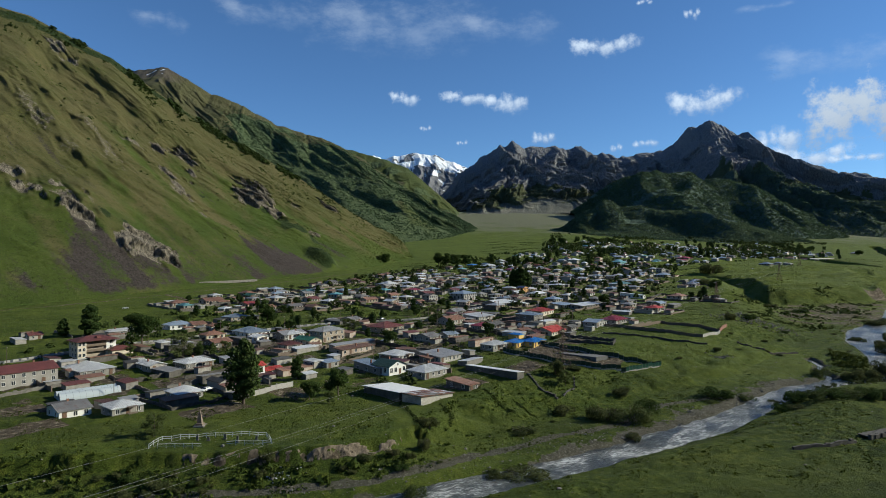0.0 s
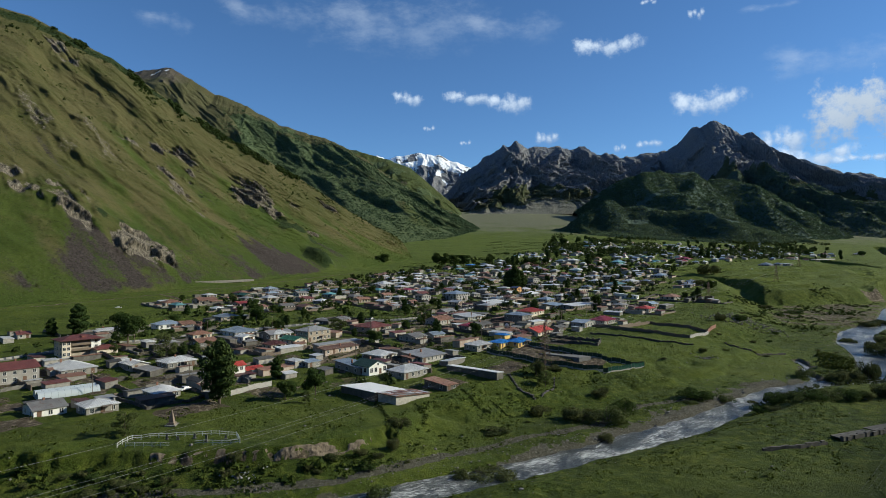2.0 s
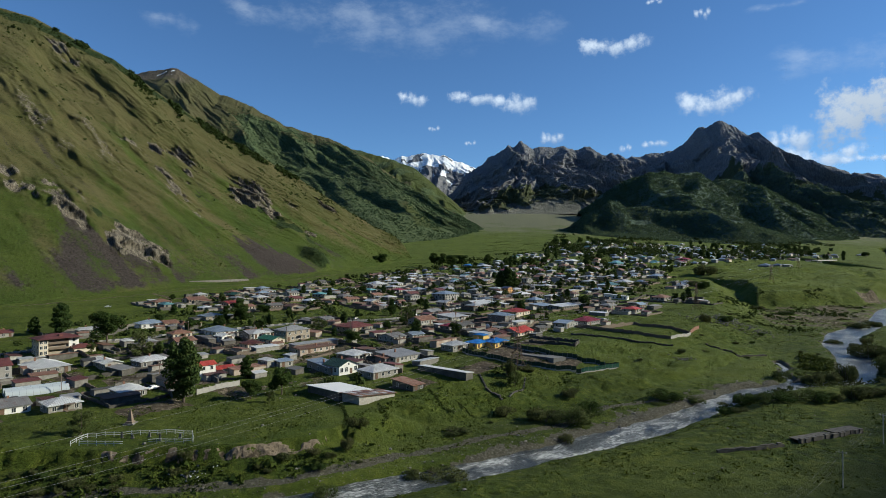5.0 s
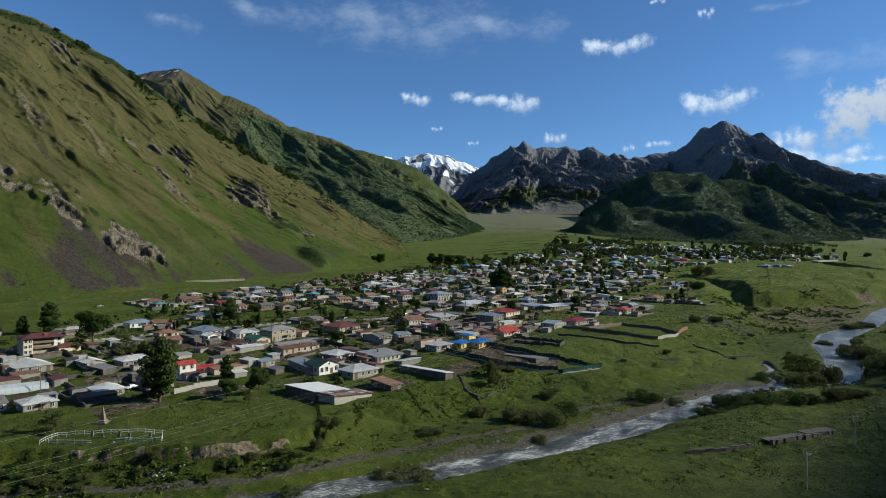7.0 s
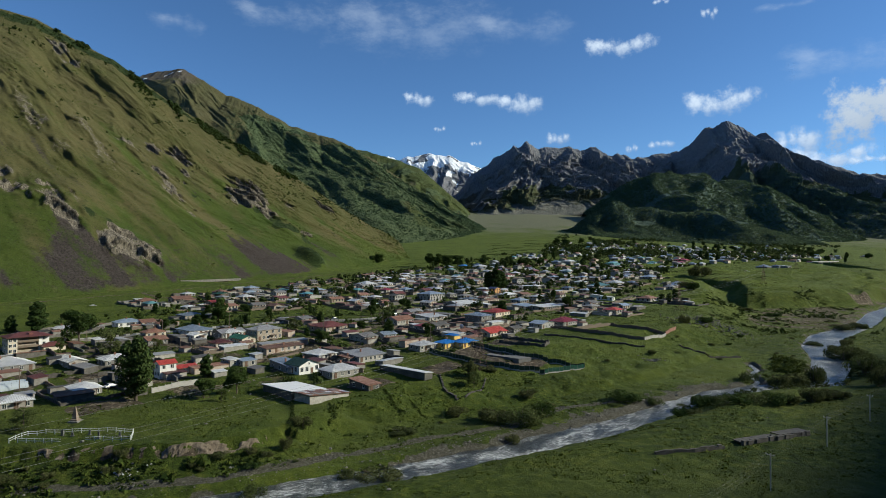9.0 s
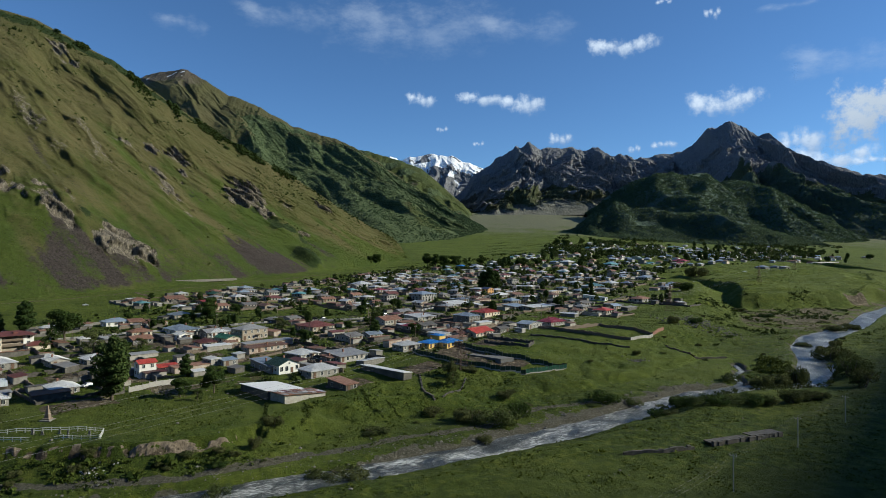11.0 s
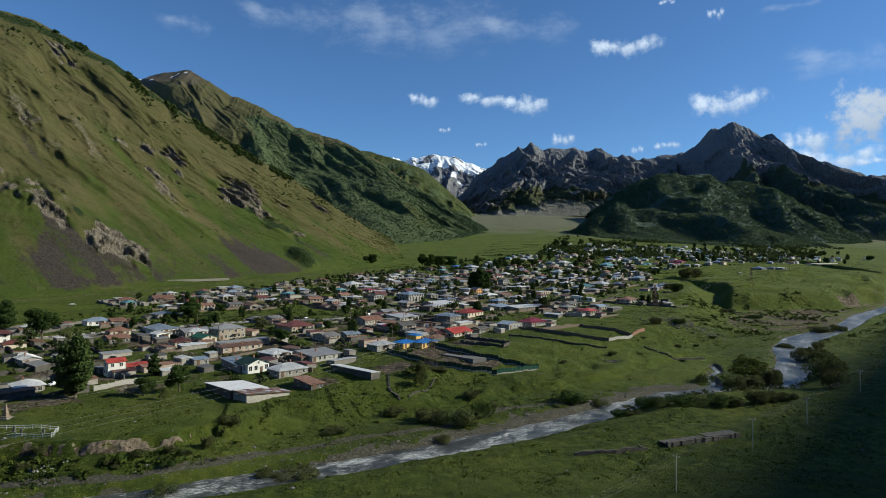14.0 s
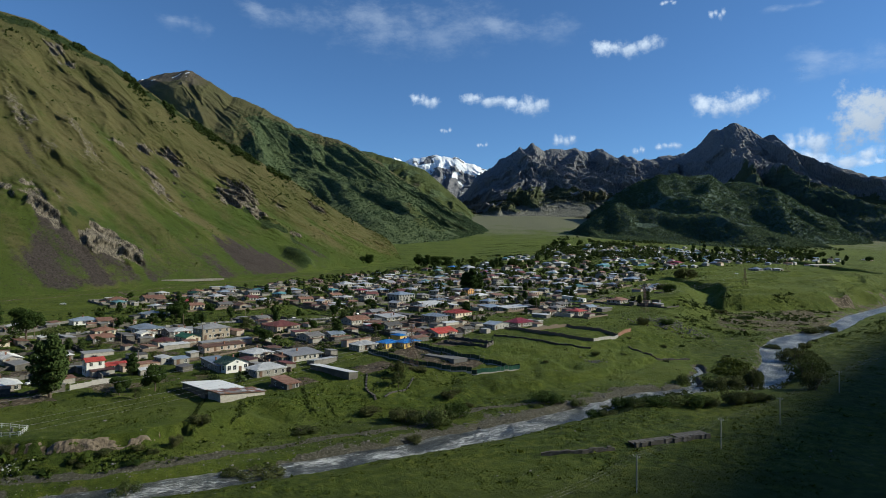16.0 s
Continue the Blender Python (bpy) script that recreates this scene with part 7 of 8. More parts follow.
bush(201.4, 264.9, 11.3, 9.4)
bush(262.2, 366.4, 10.4, 4.3)
bush(250.4, 320.6, 13.6, 10.6)
bush(226.1, 267.7, 14.1, 10.3)
bush(213.5, 241.3, 10.6, 9.5)
bush(261.3, 343.1, 11.3, 8.1)
bush(277.9, 360.9, 10.2, 6.8)
bush(174.0, 264.7, 7.5, 5.0)
bush(302.5, 529.7, 10.0, 5.0)
bush(276.1, 576.6, 13.6, 10.9)
bush(281.0, 610.8, 14.4, 11.5)
bush(362.7, 767.5, 21.7, 18.1)
bush(307.0, 492.6, 11.6, 4.7)
bush(325.3, 434.4, 16.4, 6.2)
bush(342.4, 442.9, 12.5, 6.3)
bush(189.5, 376.6, 9.3, 5.6)
bush(208.4, 388.7, 11.5, 5.8)


def scatter_green():
    rng = random.Random(31)
    # garden trees and shrubs between the houses
    n = 0
    while n < 260:
        y = rng.uniform(235, 900)
        x = rng.uniform(*np.interp([y], [235, 400, 600, 900], [-120, -180, -140, 30]), *np.interp([y], [235, 400, 600, 900], [20, 120, 230, 380]))
        if any((x - q[0]) ** 2 + (y - q[1]) ** 2 < (q[2] + 1.0) ** 2 for q in made):
            continue
        if rng.random() < 0.6:
            tree(rng.choice(("round", "round", "light", "dark", "column")), x, y, rng.uniform(4.0, 9.0))
        else:
            bush(x, y, rng.uniform(2, 5), rng.uniform(1.3, 2.8), rng.choice((2, 2, 4, 1)))
        n += 1
    # trees of the far village and along its lanes
    n = 0
    while n < 150:
        y = rng.uniform(900, 1850)
        left, right = np.interp(y, [900, 1100, 1300, 1600, 1850], [80, 200, 260, 330, 420]), np.interp(y, [900, 1100, 1300, 1600, 1850], [430, 700, 980, 1150, 1250])
        x = rng.uniform(left, right)
        if fbm(np.array(x / 90), np.array(y / 140), 3, 5) < 0.02 or any((x - q[0]) ** 2 + (y - q[1]) ** 2 < (q[2] + 1.0) ** 2 for q in made):
            continue
        tree(rng.choice(("round", "round", "dark", "column", "light")), x, y, rng.uniform(8, 17))
        n += 1
    # scrub on the banks and the low flats by the river
    n = 0
    while n < 85:
        x, y = rng.uniform(-110, 430), rng.uniform(140, 600)
        d, side, k = along(np.array(x), np.array(y), RIVER)
        e, es, ek = along(np.array(x), np.array(y), EDGE)
        low = gz(x, y) < terrace_z(x, y) - 1.5
        if not low or side < 0 and d > 16 or d < 12 or (x - 37) * 0.74 > y + 40:
            continue
        if x < 100 and rng.random() < 0.4:
            continue
        w = rng.uniform(1.2, 4.0)
        bush(x, y, w, w * rng.uniform(0.35, 0.6))
        n += 1
    # thorn and nettles along the foot of the earth cliff
    for _ in range(32):
        x = rng.uniform(-118, 5)
        y = np.interp(x, [-118, -76, -29, 5], [142, 147, 152, 164]) + rng.uniform(-5, 5)
        w = rng.uniform(1.5, 4.5)
        bush(x, float(y), w, w * rng.uniform(0.4, 0.75), rng.choice((0, 1, 2, 3)))
    for group in (*TREES.values(), BUSHES):
        for o in group:
            for c in (*o.children_recursive, o):
                bpy.data.objects.remove(c, do_unlink=True)


scatter_green()


# ---- stones, tussocks and hillside scrub: what nobody could count ----
def lumps(name, places, mat, label, category, seed, flat=0.7, leafy=False):
    """One mesh of many small uneven lumps: (x, y, z, size)."""
    rng = np.random.RandomState(seed)
    base = np.array([(0, 0, 1), (0.894, 0, 0.447), (0.276, 0.851, 0.447), (-0.724, 0.526, 0.447), (-0.724, -0.526, 0.447), (0.276, -0.851, 0.447),
                     (0.724, 0.526, -0.447), (-0.276, 0.851, -0.447), (-0.894, 0, -0.447), (-0.276, -0.851, -0.447), (0.724, -0.526, -0.447)])
    tris = np.array([(0, 1, 2), (0, 2, 3), (0, 3, 4), (0, 4, 5), (0, 5, 1), (1, 6, 2), (2, 7, 3), (3, 8, 4), (4, 9, 5), (5, 10, 1), (2, 6, 7), (3, 7, 8), (4, 8, 9), (5, 9, 10), (1, 10, 6)])
    p = np.array(places, float)
    n = len(p)
    spin = rng.uniform(0, 6.28, n)
    c, s = np.cos(spin), np.sin(spin)
    b = base[None] * rng.uniform(0.65, 1.3, (n, 11, 1))
    x = (b[..., 0] * c[:, None] - b[..., 1] * s[:, None]) * p[:, 3:4] + p[:, 0:1]
    y = (b[..., 0] * s[:, None] + b[..., 1] * c[:, None]) * p[:, 3:4] + p[:, 1:2]
    z = b[..., 2] * p[:, 3:4] * flat + p[:, 2:3]
    v = np.stack([x, y, z], -1).reshape(-1, 3)
    f = (tris[None] + (np.arange(n) * 11)[:, None, None]).reshape(-1, 3)
    me = bpy.data.meshes.new(name)
    me.from_pydata(v.tolist(), [], f.tolist())
    me.materials.append(mat)
    return tagged(new(name, me), label, category, kind="stuff")


def tufts(name, places, mat, label, category, seed, k=9, tall=1.0):
    """One mesh of many leafy clumps: k small blades or sprays each, at (x, y, z, size)."""
    rng = np.random.RandomState(seed)
    p = np.array(places, float)
    n = len(p)
    d = rng.normal(0, 1, (n, k, 3))
    d /= np.linalg.norm(d, axis=-1, keepdims=True)
    d[..., 2] = np.abs(d[..., 2]) * tall
    size = p[:, None, 3:4]
    c = p[:, None, :3] + d * size * rng.uniform(0.35, 1.0, (n, k, 1))
    t = rng.normal(0, 1, (n, k, 3))
    t /= np.linalg.norm(t, axis=-1, keepdims=True)
    b = np.cross(t, d + rng.normal(0, 0.4, (n, k, 3)))
    b /= np.linalg.norm(b, axis=-1, keepdims=True) + 1e-9
    s = size * rng.uniform(0.3, 0.65, (n, k, 1))
    v = np.stack([c - t * s, c + t * s * 0.6 - b * s * 0.7, c + t * s * 0.5 + b * s * 0.8], 2).reshape(-1, 3)
    f = np.arange(len(v)).reshape(-1, 3)
    me = bpy.data.meshes.new(name)
    me.vertices.add(len(v))
    me.vertices.foreach_set("co", v.reshape(-1).astype(np.float32))
    me.loops.add(len(v))
    me.loops.foreach_set("vertex_index", f.reshape(-1).astype(np.int32))
    me.polygons.add(len(f))
    me.polygons.foreach_set("loop_start", (np.arange(len(f)) * 3).astype(np.int32))
    me.materials.append(mat)
    me.update(calc_edges=True)
    return tagged(new(name, me), label, category, kind="stuff")


def stuff():
    rng = np.random.RandomState(4)
    # boulders in the river bed and on its banks
    k = rng.uniform(1.5, 20, 5200)
    riv = np.array(RIVER, float)
    cx, cy, w = (np.interp(k, range(len(riv)), riv[:, n]) for n in range(3))
    tx, ty = np.interp(k + 0.05, range(len(riv)), riv[:, 0]) - cx, np.interp(k + 0.05, range(len(riv)), riv[:, 1]) - cy
    n = np.hypot(tx, ty)
    off = np.where(rng.rand(len(k)) < 0.72, w + rng.exponential(4.5, len(k)) - 1.5, -w - rng.exponential(1.6, len(k)) + 1)
    x, y = cx - ty / n * off, cy + tx / n * off
    z = ground_z(x, y)
    size = 0.07 + rng.exponential(0.085, len(k))
    lumps("boulders", np.stack([x, y, z + size * 0.15, size], -1), FIELDSTONE, "grey boulders and cobbles along the river banks", "stones", 1)
    # stones scattered over the pastures and under the earth cliff
    x, y = rng.uniform(-110, 330, 2600), rng.uniform(125, 420, 2600)
    keep = ((x - 37) * 0.72 < y + 10) & (vnoise(x / 18, y / 18, 3) > 0.5)
    x, y = x[keep], y[keep]
    size = 0.08 + rng.exponential(0.09, len(x))
    lumps("field_stones", np.stack([x, y, ground_z(x, y) + size * 0.1, size], -1), FIELDSTONE, "scattered pale stones in the pasture grass", "stones", 2)
    # hedges running down the slope
    px, py = [], []
    for line in ([(20.7, 220), (25.5, 207), (30.5, 201)], [(4.4, 202), (7.9, 191.5), (7, 186.5)], [(-9, 206), (-3, 183), (0, 176)], [(46, 241), (55, 238)], [(30, 214), (36, 203)]):
        for p, q in zip(line, line[1:]):
            n = int(math.dist(p, q) * 5)
            k = rng.rand(n)
            px.append(p[0] + (q[0] - p[0]) * k + rng.normal(0, 0.35, n)), py.append(p[1] + (q[1] - p[1]) * k + rng.normal(0, 0.35, n))
    x, y = np.concatenate(px), np.concatenate(py)
    size = rng.uniform(0.15, 0.42, len(x))
    tufts("slope_hedges", np.stack([x, y, ground_z(x, y) + size * 0.3, size], -1), SCRUB, "dark bramble hedges running down the slope", "hedges", 31, 16, 1.2)
    # tussocks
    x, y = rng.uniform(-150, 400, 190000), rng.uniform(120, 470, 190000)
    keep = ((x - 37) * 0.74 < y + 20) & (vnoise(x / 7, y / 7, 7) + 0.4 * vnoise(x / 40, y / 40, 8) > 0.74)
    d, side, kk = along(x, y, RIVER)
    keep &= d > 9
    keep &= ~((x > 85) & (x < 215) & (y > 255) & (y < 360) & (rng.rand(len(x)) < 0.85))
    x, y = x[keep], y[keep]
    size = 0.09 + rng.exponential(0.12, len(x))
    tufts("tussocks", np.stack([x, y, ground_z(x, y), size], -1), TUSSOCK, "dark green tussocks and nettles in rough grass", "grass", 3, 7, 0.8)
    # rank growth on the terrace's slopes
    x, y = rng.uniform(-150, 330, 90000), rng.uniform(140, 420, 90000)
    d, side, kk = along(x, y, EDGE)
    wid = np.interp(kk, range(len(EDGE)), [e[2] for e in EDGE])
    s = d * side
    keep = (s < np.where((x > -95) & (x < -6), -3.2, 0.3)) & (s > -np.where(wid < 12, wid * 2.6, np.minimum(wid, 26)) - 3) & (vnoise(x / 5, y / 5, 17) > np.where(x < -6, 0.3, 0.62)) & ((x < 75) | (rng.rand(90000) < 0.22)) & (along(x, y, RIVER)[0] > 11)
    x, y = x[keep], y[keep]
    size = (0.14 + rng.exponential(0.16, len(x))) * np.where(x < -6, 2.0, 1.0)
    tufts("rank_growth", np.stack([x, y, ground_z(x, y), size], -1), WEEDS, "rank weeds and brambles on the terrace slope", "weeds", 8, 10, 1.0)
    # scrub on the mountainside
    rows, cols = 400, 680
    v, u = rng.uniform(0.02, 0.99, 9000), rng.uniform(0.1, 1, 9000)
    p = hill_rows[(v * (rows - 1)).astype(int), (u * (cols - 1)).astype(int)]
    band = (v > 0.93) & (u > 0.42)
    keep = ((vnoise(p[:, 0] / 45, p[:, 1] / 45, 12) + 0.35 * vnoise(p[:, 0] / 12, p[:, 1] / 12, 13) > 1.06) & (v > 0.3)) | (band & (rng.rand(9000) < 0.9)) | ((rng.rand(9000) < 0.04) & (v > 0.35))
    p = p[keep]
    size = rng.uniform(0.8, 2.6, len(p))
    tufts("hillside_scrub", np.concatenate([p + (0, 0, 0.4), size[:, None]], -1), SCRUB, "dark scrub dotted over the steep mountainside", "scrub", 5, 14, 1.1)
    v, u = rng.uniform(0.02, 0.98, 42000), rng.uniform(0.3, 1, 42000)
    p = hill_rows[(v * (rows - 1)).astype(int), (u * (cols - 1)).astype(int)] + rng.uniform(-1.5, 1.5, (42000, 3)) * (1, 1, 0)
    p = p[vnoise(p[:, 0] / 30, p[:, 2] / 30, 14) > 0.4]
    size = 0.25 + rng.exponential(0.3, len(p))
    tufts("hillside_tussocks", np.concatenate([p, size[:, None]], -1), WEEDS, "small dark tussocks over the steep mountainside", "grass", 22, 6, 0.9)
    # a wooded strip along the crest
    u, v = rng.uniform(0.43, 0.86, 2600), 1 - np.abs(rng.normal(0, 0.05, 2600))
    keep = vnoise(u * 55, v * 14, 15) > 0.52
    p = hill_rows[(np.clip(v, 0, 1) * (rows - 1)).astype(int), (u * (cols - 1)).astype(int)][keep]
    size = rng.uniform(2.0, 4.2, len(p))
    tufts("crest_wood", np.concatenate([p + (0, 0, 1.0), size[:, None]], -1), SCRUB, "strip of dark wood along the mountain's crest", "woods", 6, 18, 1.3)
    # woods round the far village, and overgrown walls across its fields
    x, y = rng.uniform(250, 1350, 9000), rng.uniform(1150, 2150, 9000)
    keep = (vnoise(x / 70, y / 130, 23) + 0.4 * vnoise(x / 20, y / 30, 24) > 0.86) & (x > 200 + (y - 1150) * 0.25) & (x < 700 + (y - 1150) * 0.75)
    x, y = x[keep], y[keep]
    size = rng.uniform(2.0, 4.6, len(x))
    tufts("far_woods", np.stack([x, y, ground_z(x, y) + size * 0.9, size], -1), SCRUB, "dark belts of trees round the far village", "woods", 9, 22, 1.7)
    px, py, ps = [], [], []
    for _ in range(150):
        cx, cy, n = rng.uniform(-60, 420), rng.uniform(700, 1900), rng.randint(12, 60)
        if cx < np.interp(cy, [700, 1000, 1400, 1900], [-130, -30, 100, 220]):
            continue
        d = (AX if rng.rand() < 0.35 else Vector((0.95, 0.3)))
        k = np.arange(n) * 1.8
        px.append(cx + d[0] * k), py.append(cy + d[1] * k + rng.normal(0, 0.5, n)), ps.append(rng.uniform(0.5, 1.3, n))
    x, y, size = np.concatenate(px), np.concatenate(py), np.concatenate(ps)
    tufts("field_hedges", np.stack([x, y, ground_z(x, y) + 0.2, size], -1), SCRUB, "dark overgrown walls dividing the far fields", "hedges", 10, 9, 0.9)
    # nettles, fruit bushes and hedges in the village gardens
    x, y = rng.uniform(-190, 360, 5000), rng.uniform(225, 1050, 5000)
    spots = np.array([(q[0], q[1], q[2]) for q in made])
    keep = (x > np.interp(y, [225, 400, 600, 1050], [-190, -200, -150, 60])) & (x < np.interp(y, [225, 300, 450, 600, 1050], [20, 60, 150, 250, 460])) & (vnoise(x / 14, y / 14, 29) > 0.45)
    x, y = x[keep], y[keep]
    clear = np.array([np.all((spots[:, 0] - a) ** 2 + (spots[:, 1] - b) ** 2 > (spots[:, 2] * 0.95 + 0.8) ** 2) for a, b in zip(x, y)])
    x, y = x[clear], y[clear]
    size = 0.55 + rng.exponential(0.75, len(x))
    tufts("garden_scrub", np.stack([x, y, ground_z(x, y) + 0.1, size], -1), SCRUB, "dark shrubs and nettles filling the village gardens", "scrub", 11, 18, 1.2)
    # orchards and yard trees of the middle and far village
    x, y = rng.uniform(-150, 700, 7000), rng.uniform(430, 1400, 7000)
    keep = (x > np.interp(y, [430, 600, 1050, 1400], [-170, -140, 60, 250])) & (x < np.interp(y, [430, 600, 900, 1050, 1400], [140, 240, 380, 560, 950])) & (vnoise(x / 30, y / 45, 37) + 0.3 * vnoise(x / 9, y / 9, 38) > 0.8)
    x, y = x[keep], y[keep]
    clear = np.array([np.all((spots[:, 0] - a) ** 2 + (spots[:, 1] - b) ** 2 > (spots[:, 2] * 0.9 + 1.0) ** 2) for a, b in zip(x, y)])
    x, y = x[clear][:2200], y[clear][:2200]
    size = rng.uniform(1.2, 2.9, len(x))
    tufts("orchards", np.stack([x, y, ground_z(x, y) + size * 0.9, size], -1), SCRUB, "dark fruit trees crowding the village yards", "trees", 12, 40, 1.4)
    # willow thicket between the channels, and scrub on the flats upstream
    x, y = rng.uniform(175, 262, 6000), rng.uniform(258, 385, 6000)
    keep = (along(x, y, RIVER)[0] > 9.5) & (along(x, y, BROOK)[0] > 1.8) & (along(x, y, BROOK)[0] < 24) & (x > 178 + (y - 262) * 0.62) & (vnoise(x / 9, y / 9, 41) > 0.3) & (y < 314 + 8 * vnoise(x / 7, x * 0, 45))
    x, y = x[keep], y[keep]
    size = rng.uniform(0.4, 1.0, len(x))
    tufts("willow_thicket", np.stack([x, y, ground_z(x, y) + size * 0.3 + rng.rand(len(x)) * 4.5 * (vnoise(x / 8, y / 8, 46) - 0.2).clip(0), size], -1), WEEDS, "dense olive willow thicket between two river channels", "willows", 13, 22, 1.2)
    x, y = rng.uniform(230, 470, 9000), rng.uniform(400, 610, 9000)
    d, side, kk = along(x, y, EDGE)
    keep = (along(x, y, RIVER)[0] > 17) & (d * side < -3) & (vnoise(x / 15, y / 15, 43) + 0.4 * vnoise(x / 4, y / 4, 44) > 0.72)
    x, y = x[keep], y[keep]
    size = 0.25 + rng.exponential(0.4, len(x))
    tufts("river_scrub", np.stack([x, y, ground_z(x, y) + size * 0.3, size], -1), SCRUB, "low brown-green scrub on the flats beside the river", "scrub", 14, 12, 1.0)
    # willow belts along the river's near bank
    x, y = rng.uniform(100, 330, 40000), rng.uniform(200, 440, 40000)
    d, side, kk = along(x, y, RIVER)
    wid = np.interp(kk, range(len(RIVER)), [e[2] for e in RIVER])
    out = d - wid
    belt = np.where(kk < 11.3, 2.0 + 5.0 * vnoise(x / 13, y / 13, 47), 3.0 + 13 * vnoise(x / 20, y / 20, 48)) * smooth((kk - 7.3) * 1.2)
    keep = (side < 0) & (out > 0.8) & (out < belt) & (kk < 13.6) & (vnoise(x / 4, y / 4, 49) > 0.22)
    x, y, out, belt = x[keep], y[keep], out[keep], belt[keep]
    size = rng.uniform(0.35, 0.85, len(x))
    lift = rng.rand(len(x)) * np.minimum(out, belt - out).clip(0) * 1.1 * (0.5 + vnoise(x / 5, y / 5, 50))
    tufts("willow_belt", np.stack([x, y, ground_z(x, y) + size * 0.3 + lift.clip(0, 4), size], -1), OSIER, "olive-green willow scrub lining the river bank", "willows", 21, 12, 1.1)
    # rough tufts and thorn on the upper pastures
    x, y = rng.uniform(-60, 900, 60000), rng.uniform(440, 1250, 60000)
    d, side, kk = along(x, y, EDGE)
    keep = (x > np.interp(y, [440, 600, 900, 1250], [140, 240, 380, 700])) & (d * side > -40) & (vnoise(x / 26, y / 20, 53) + 0.5 * vnoise(x / 6, y / 6, 54) > 0.93)
    x, y = x[keep], y[keep]
    size = 0.22 + rng.exponential(0.22, len(x))
    tufts("pasture_tufts", np.stack([x, y, ground_z(x, y), size], -1), WEEDS, "dark tufts and low thorn on the upper pasture", "scrub", 18, 7, 0.8)
    x, y = rng.normal(-36, 3.0, 45), rng.normal(152, 1.4, 45)
    size = rng.uniform(0.1, 0.35, 45)
    lumps("tipped_debris", np.stack([x, y, ground_z(x, y) + 0.1, size], -1), CONCRETE, "pale tipped debris below the cliff", "debris", 20)
    # the woods' single crowns on the nearer ridges
    for name, grid, n, low, high, label, sd, big in (("foothill_trees", foothill_rows, 16000, 0.0, 0.99, "dark broadleaf woods covering the low foothills", 15, 3.4), ("ridge_trees", wooded_rows, 26000, 0.0, 0.93, "dark woods covering the long ridge", 16, 3.6),
                                                     ("spur_trees", front_rows, 24000, 0.0, 0.99, "dark woods on the shaded ridge", 17, 4.2), ("peak_trees", peak_rows, 12000, 0.0, 0.5, "dark woods on the lower spurs of the peak", 19, 5.0)):
        v, u = rng.uniform(low, high, n), rng.uniform(0.0, 1, n)
        h, w = grid.shape[0] - 13, grid.shape[1]
        p = grid[(v * (h - 1)).astype(int), (u * (w - 1)).astype(int)] + np.stack([rng.uniform(-4, 4, n), rng.uniform(-4, 4, n), np.zeros(n)], -1)
        patch = vnoise(p[:, 0] / 60, p[:, 1] / 60, sd)
        keep = patch > 0.15
        if name == "ridge_trees":
            keep = (patch > 0.2) & (u > 0.47 - 0.1 * (1 - v) + 0.04 * (patch - 0.5)) & (v < 0.9 + 0.1 * patch) | (patch > 0.62) & (v < 0.55) & (u > 0.25)
        p = p[keep]
        size = big * rng.uniform(0.6, 1.4, len(p))
        tufts(name, np.concatenate([p + (0, 0, 0.6), size[:, None]], -1), HAZY_CROWNS, label, "woods", sd, 12, 0.9)
    # rubble of a razed plot by the meadow
    x, y = rng.normal(214, 12, 420), rng.normal(392, 9, 420)
    size = rng.uniform(0.2, 0.8, 420)
    x[:60], y[:60], size[:60] = rng.normal(140, 2.2, 60), rng.normal(288, 1.3, 60), rng.uniform(0.15, 0.5, 60)
    lumps("rubble", np.stack([x, y, ground_z(x, y) + 0.2, size], -1), FIELDSTONE, "heap of grey rubble and scrap on a bare plot", "rubble", 7)


TUSSOCK = leaf_material("tussock_grass", (0.02, 0.034, 0.006), (0.12, 0.145, 0.022))
WEEDS = leaf_material("weed_leaves", (0.024, 0.04, 0.009), (0.105, 0.13, 0.026))
OSIER = leaf_material("osier_leaves", (0.04, 0.05, 0.018), (0.125, 0.138, 0.05))
# far crowns lightened and blued, with haze painted into the leaf colour
HAZY_CROWNS = leaf_material("hazy_crown_leaves", (0.05, 0.08, 0.052), (0.145, 0.19, 0.1))
SCRUB = leaf_material("scrub_leaves", (0.022, 0.036, 0.01), (0.075, 0.1, 0.028))
stuff()


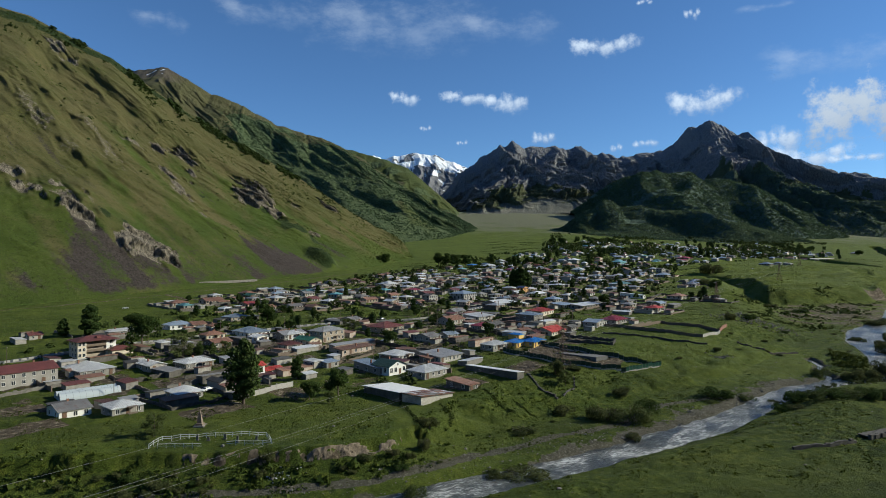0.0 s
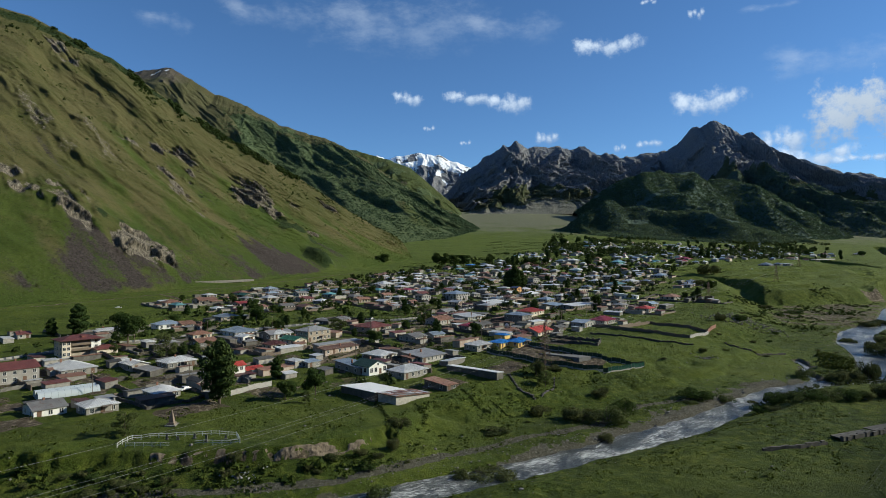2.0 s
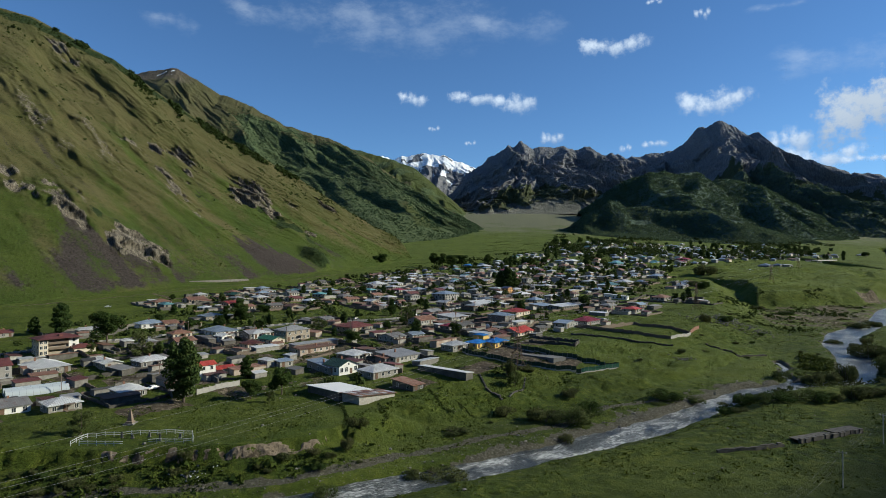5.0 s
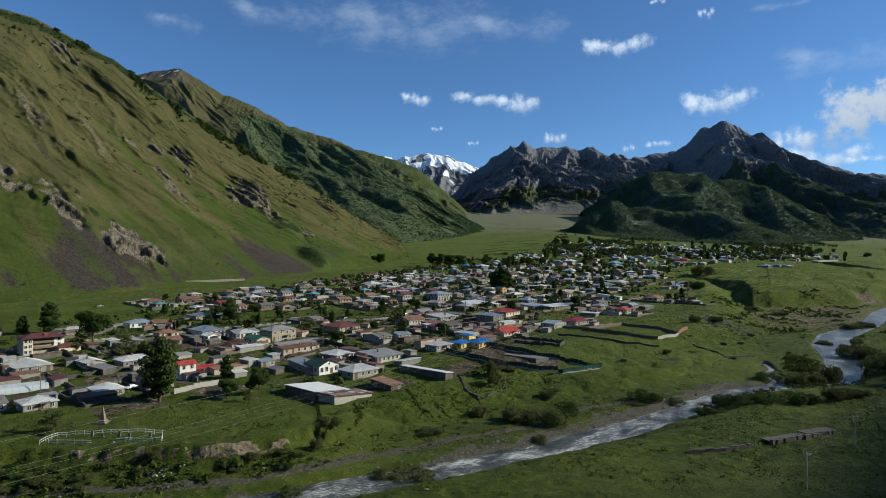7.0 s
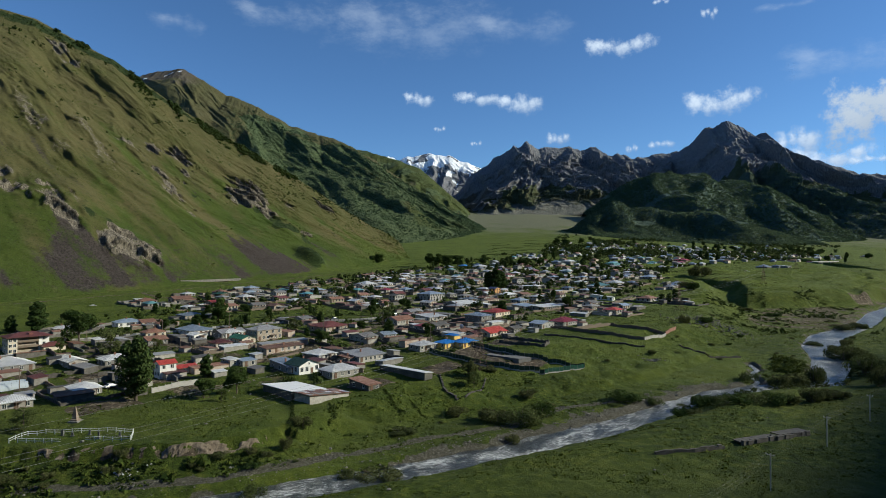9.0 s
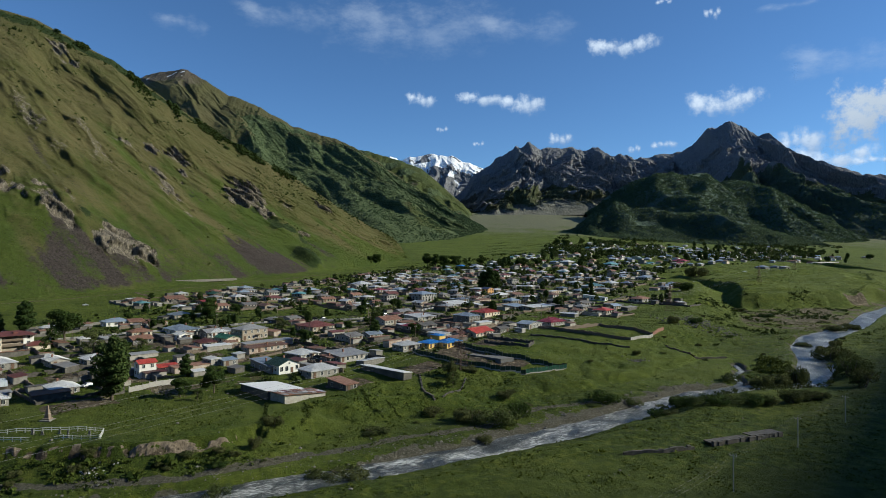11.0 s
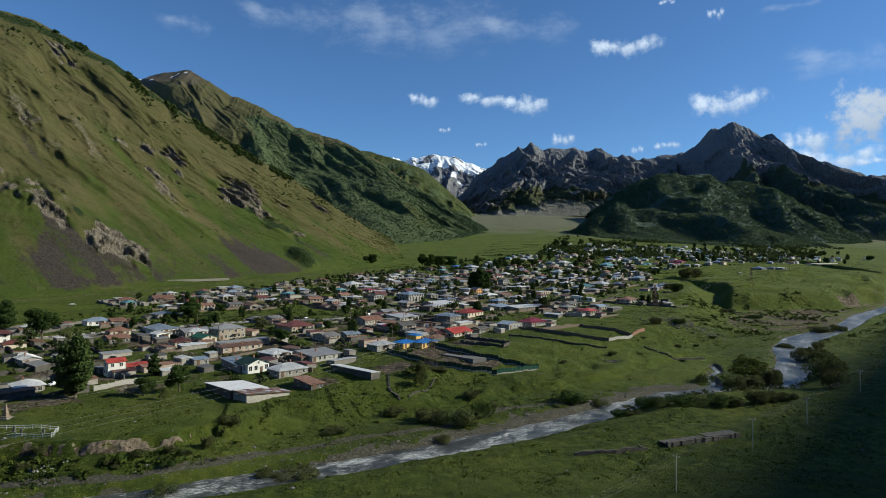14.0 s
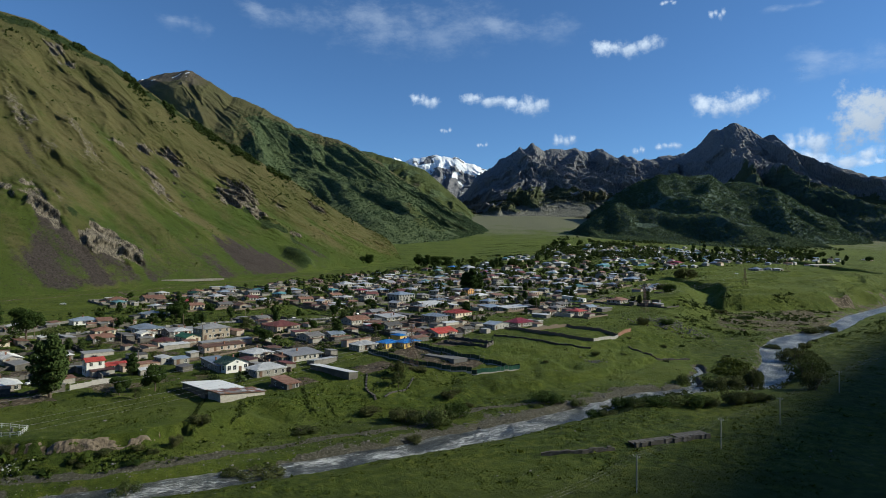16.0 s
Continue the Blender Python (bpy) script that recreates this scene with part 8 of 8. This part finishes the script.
# ---- parked cars and a dish ----
def car(x, y, turn, paint, words):
    root = empty("car", x, y, gz(x, y), turn)
    side = [(-2.1, 0.35), (-2.15, 0.8), (-1.95, 0.95), (-1.3, 1.0), (-0.75, 1.45), (0.75, 1.48), (1.35, 1.0), (2.0, 0.92), (2.15, 0.7), (2.1, 0.35)]
    n = len(side)
    v = [(px, s * (0.84 if z < 1.1 else 0.68), z) for s in (-1, 1) for px, z in side]
    f = [tuple(reversed(range(n))), tuple(range(n, 2 * n))] + [(i, (i + 1) % n, n + (i + 1) % n, n + i) for i in range(n)]
    body = mesh_object("body", v, f, paint)
    body.parent = root
    for s in (-1, 1):
        w = mesh_object("side_window", [(-1.05, s * 0.79, 1.05), (1.05, s * 0.79, 1.05), (0.65, s * 0.715, 1.4), (-0.65, s * 0.715, 1.4)], [(0, 1, 2, 3)], GLASS)
        w.parent = body
    for px, z0, px1, z1, name in ((-1.28, 1.04, -0.8, 1.42, "rear_window"), (1.32, 1.04, 0.8, 1.44, "windscreen")):
        o = 0.03 if px > 0 else -0.03
        w = mesh_object(name, [(px + o, -0.62, z0), (px + o, 0.62, z0), (px1 + o, 0.55, z1), (px1 + o, -0.55, z1)], [(0, 1, 2, 3)], GLASS)
        w.parent = body
    for px in (-1.35, 1.35):
        for s in (-1, 1):
            v, f = [], []
            beam(v, f, (px, s * 0.68, 0.32), (px, s * 0.88, 0.32), 0.64, 14)
            t = mesh_object("wheel", v, f, RUBBER)
            t.parent = root
    tagged(root, words, "car", "parked cars")


RUBBER = plain("tyre_rubber", (0.03, 0.03, 0.03), 0.8)
car(-77.9, 220.4, 60, plain("white_car_paint", (0.7, 0.7, 0.7), 0.3), "white saloon car parked beside a house")
car(-224.1, 463.1, 20, plain("pale_van_paint", (0.6, 0.62, 0.62), 0.35), "pale grey car standing in a meadow")
car(-27.8, 388.9, 47, plain("dark_car_paint", (0.06, 0.07, 0.09), 0.25), "dark blue car on the village road")
car(8.6, 415.9, 47, plain("silver_car_paint", (0.4, 0.41, 0.42), 0.3, 0.5), "silver car on the village road")


def dish(x, y):
    root = empty("satellite_dish", x, y, gz(x, y), -30)
    v, f = [], []
    for r in range(5):
        for k in range(16):
            a = 2 * math.pi * k / 16
            d = r / 4 * 1.3
            v.append((math.cos(a) * d, d * d * 0.3, math.sin(a) * d + 3.4))
            if r:
                f.append((16 * r - 16 + k, 16 * r - 16 + (k + 1) % 16, 16 * r + (k + 1) % 16, 16 * r + k))
    o = mesh_object("reflector", v, f, FRAME)
    o.parent = root
    v, f = [], []
    beam(v, f, (0, 0.1, -0.5), (0, 0.1, 3.4), 0.14, 8)
    o = mesh_object("mast", v, f, STEEL)
    o.parent = root
    tagged(root, "large white satellite dish on a mast between houses", "dish")


dish(51.4, 337.5)
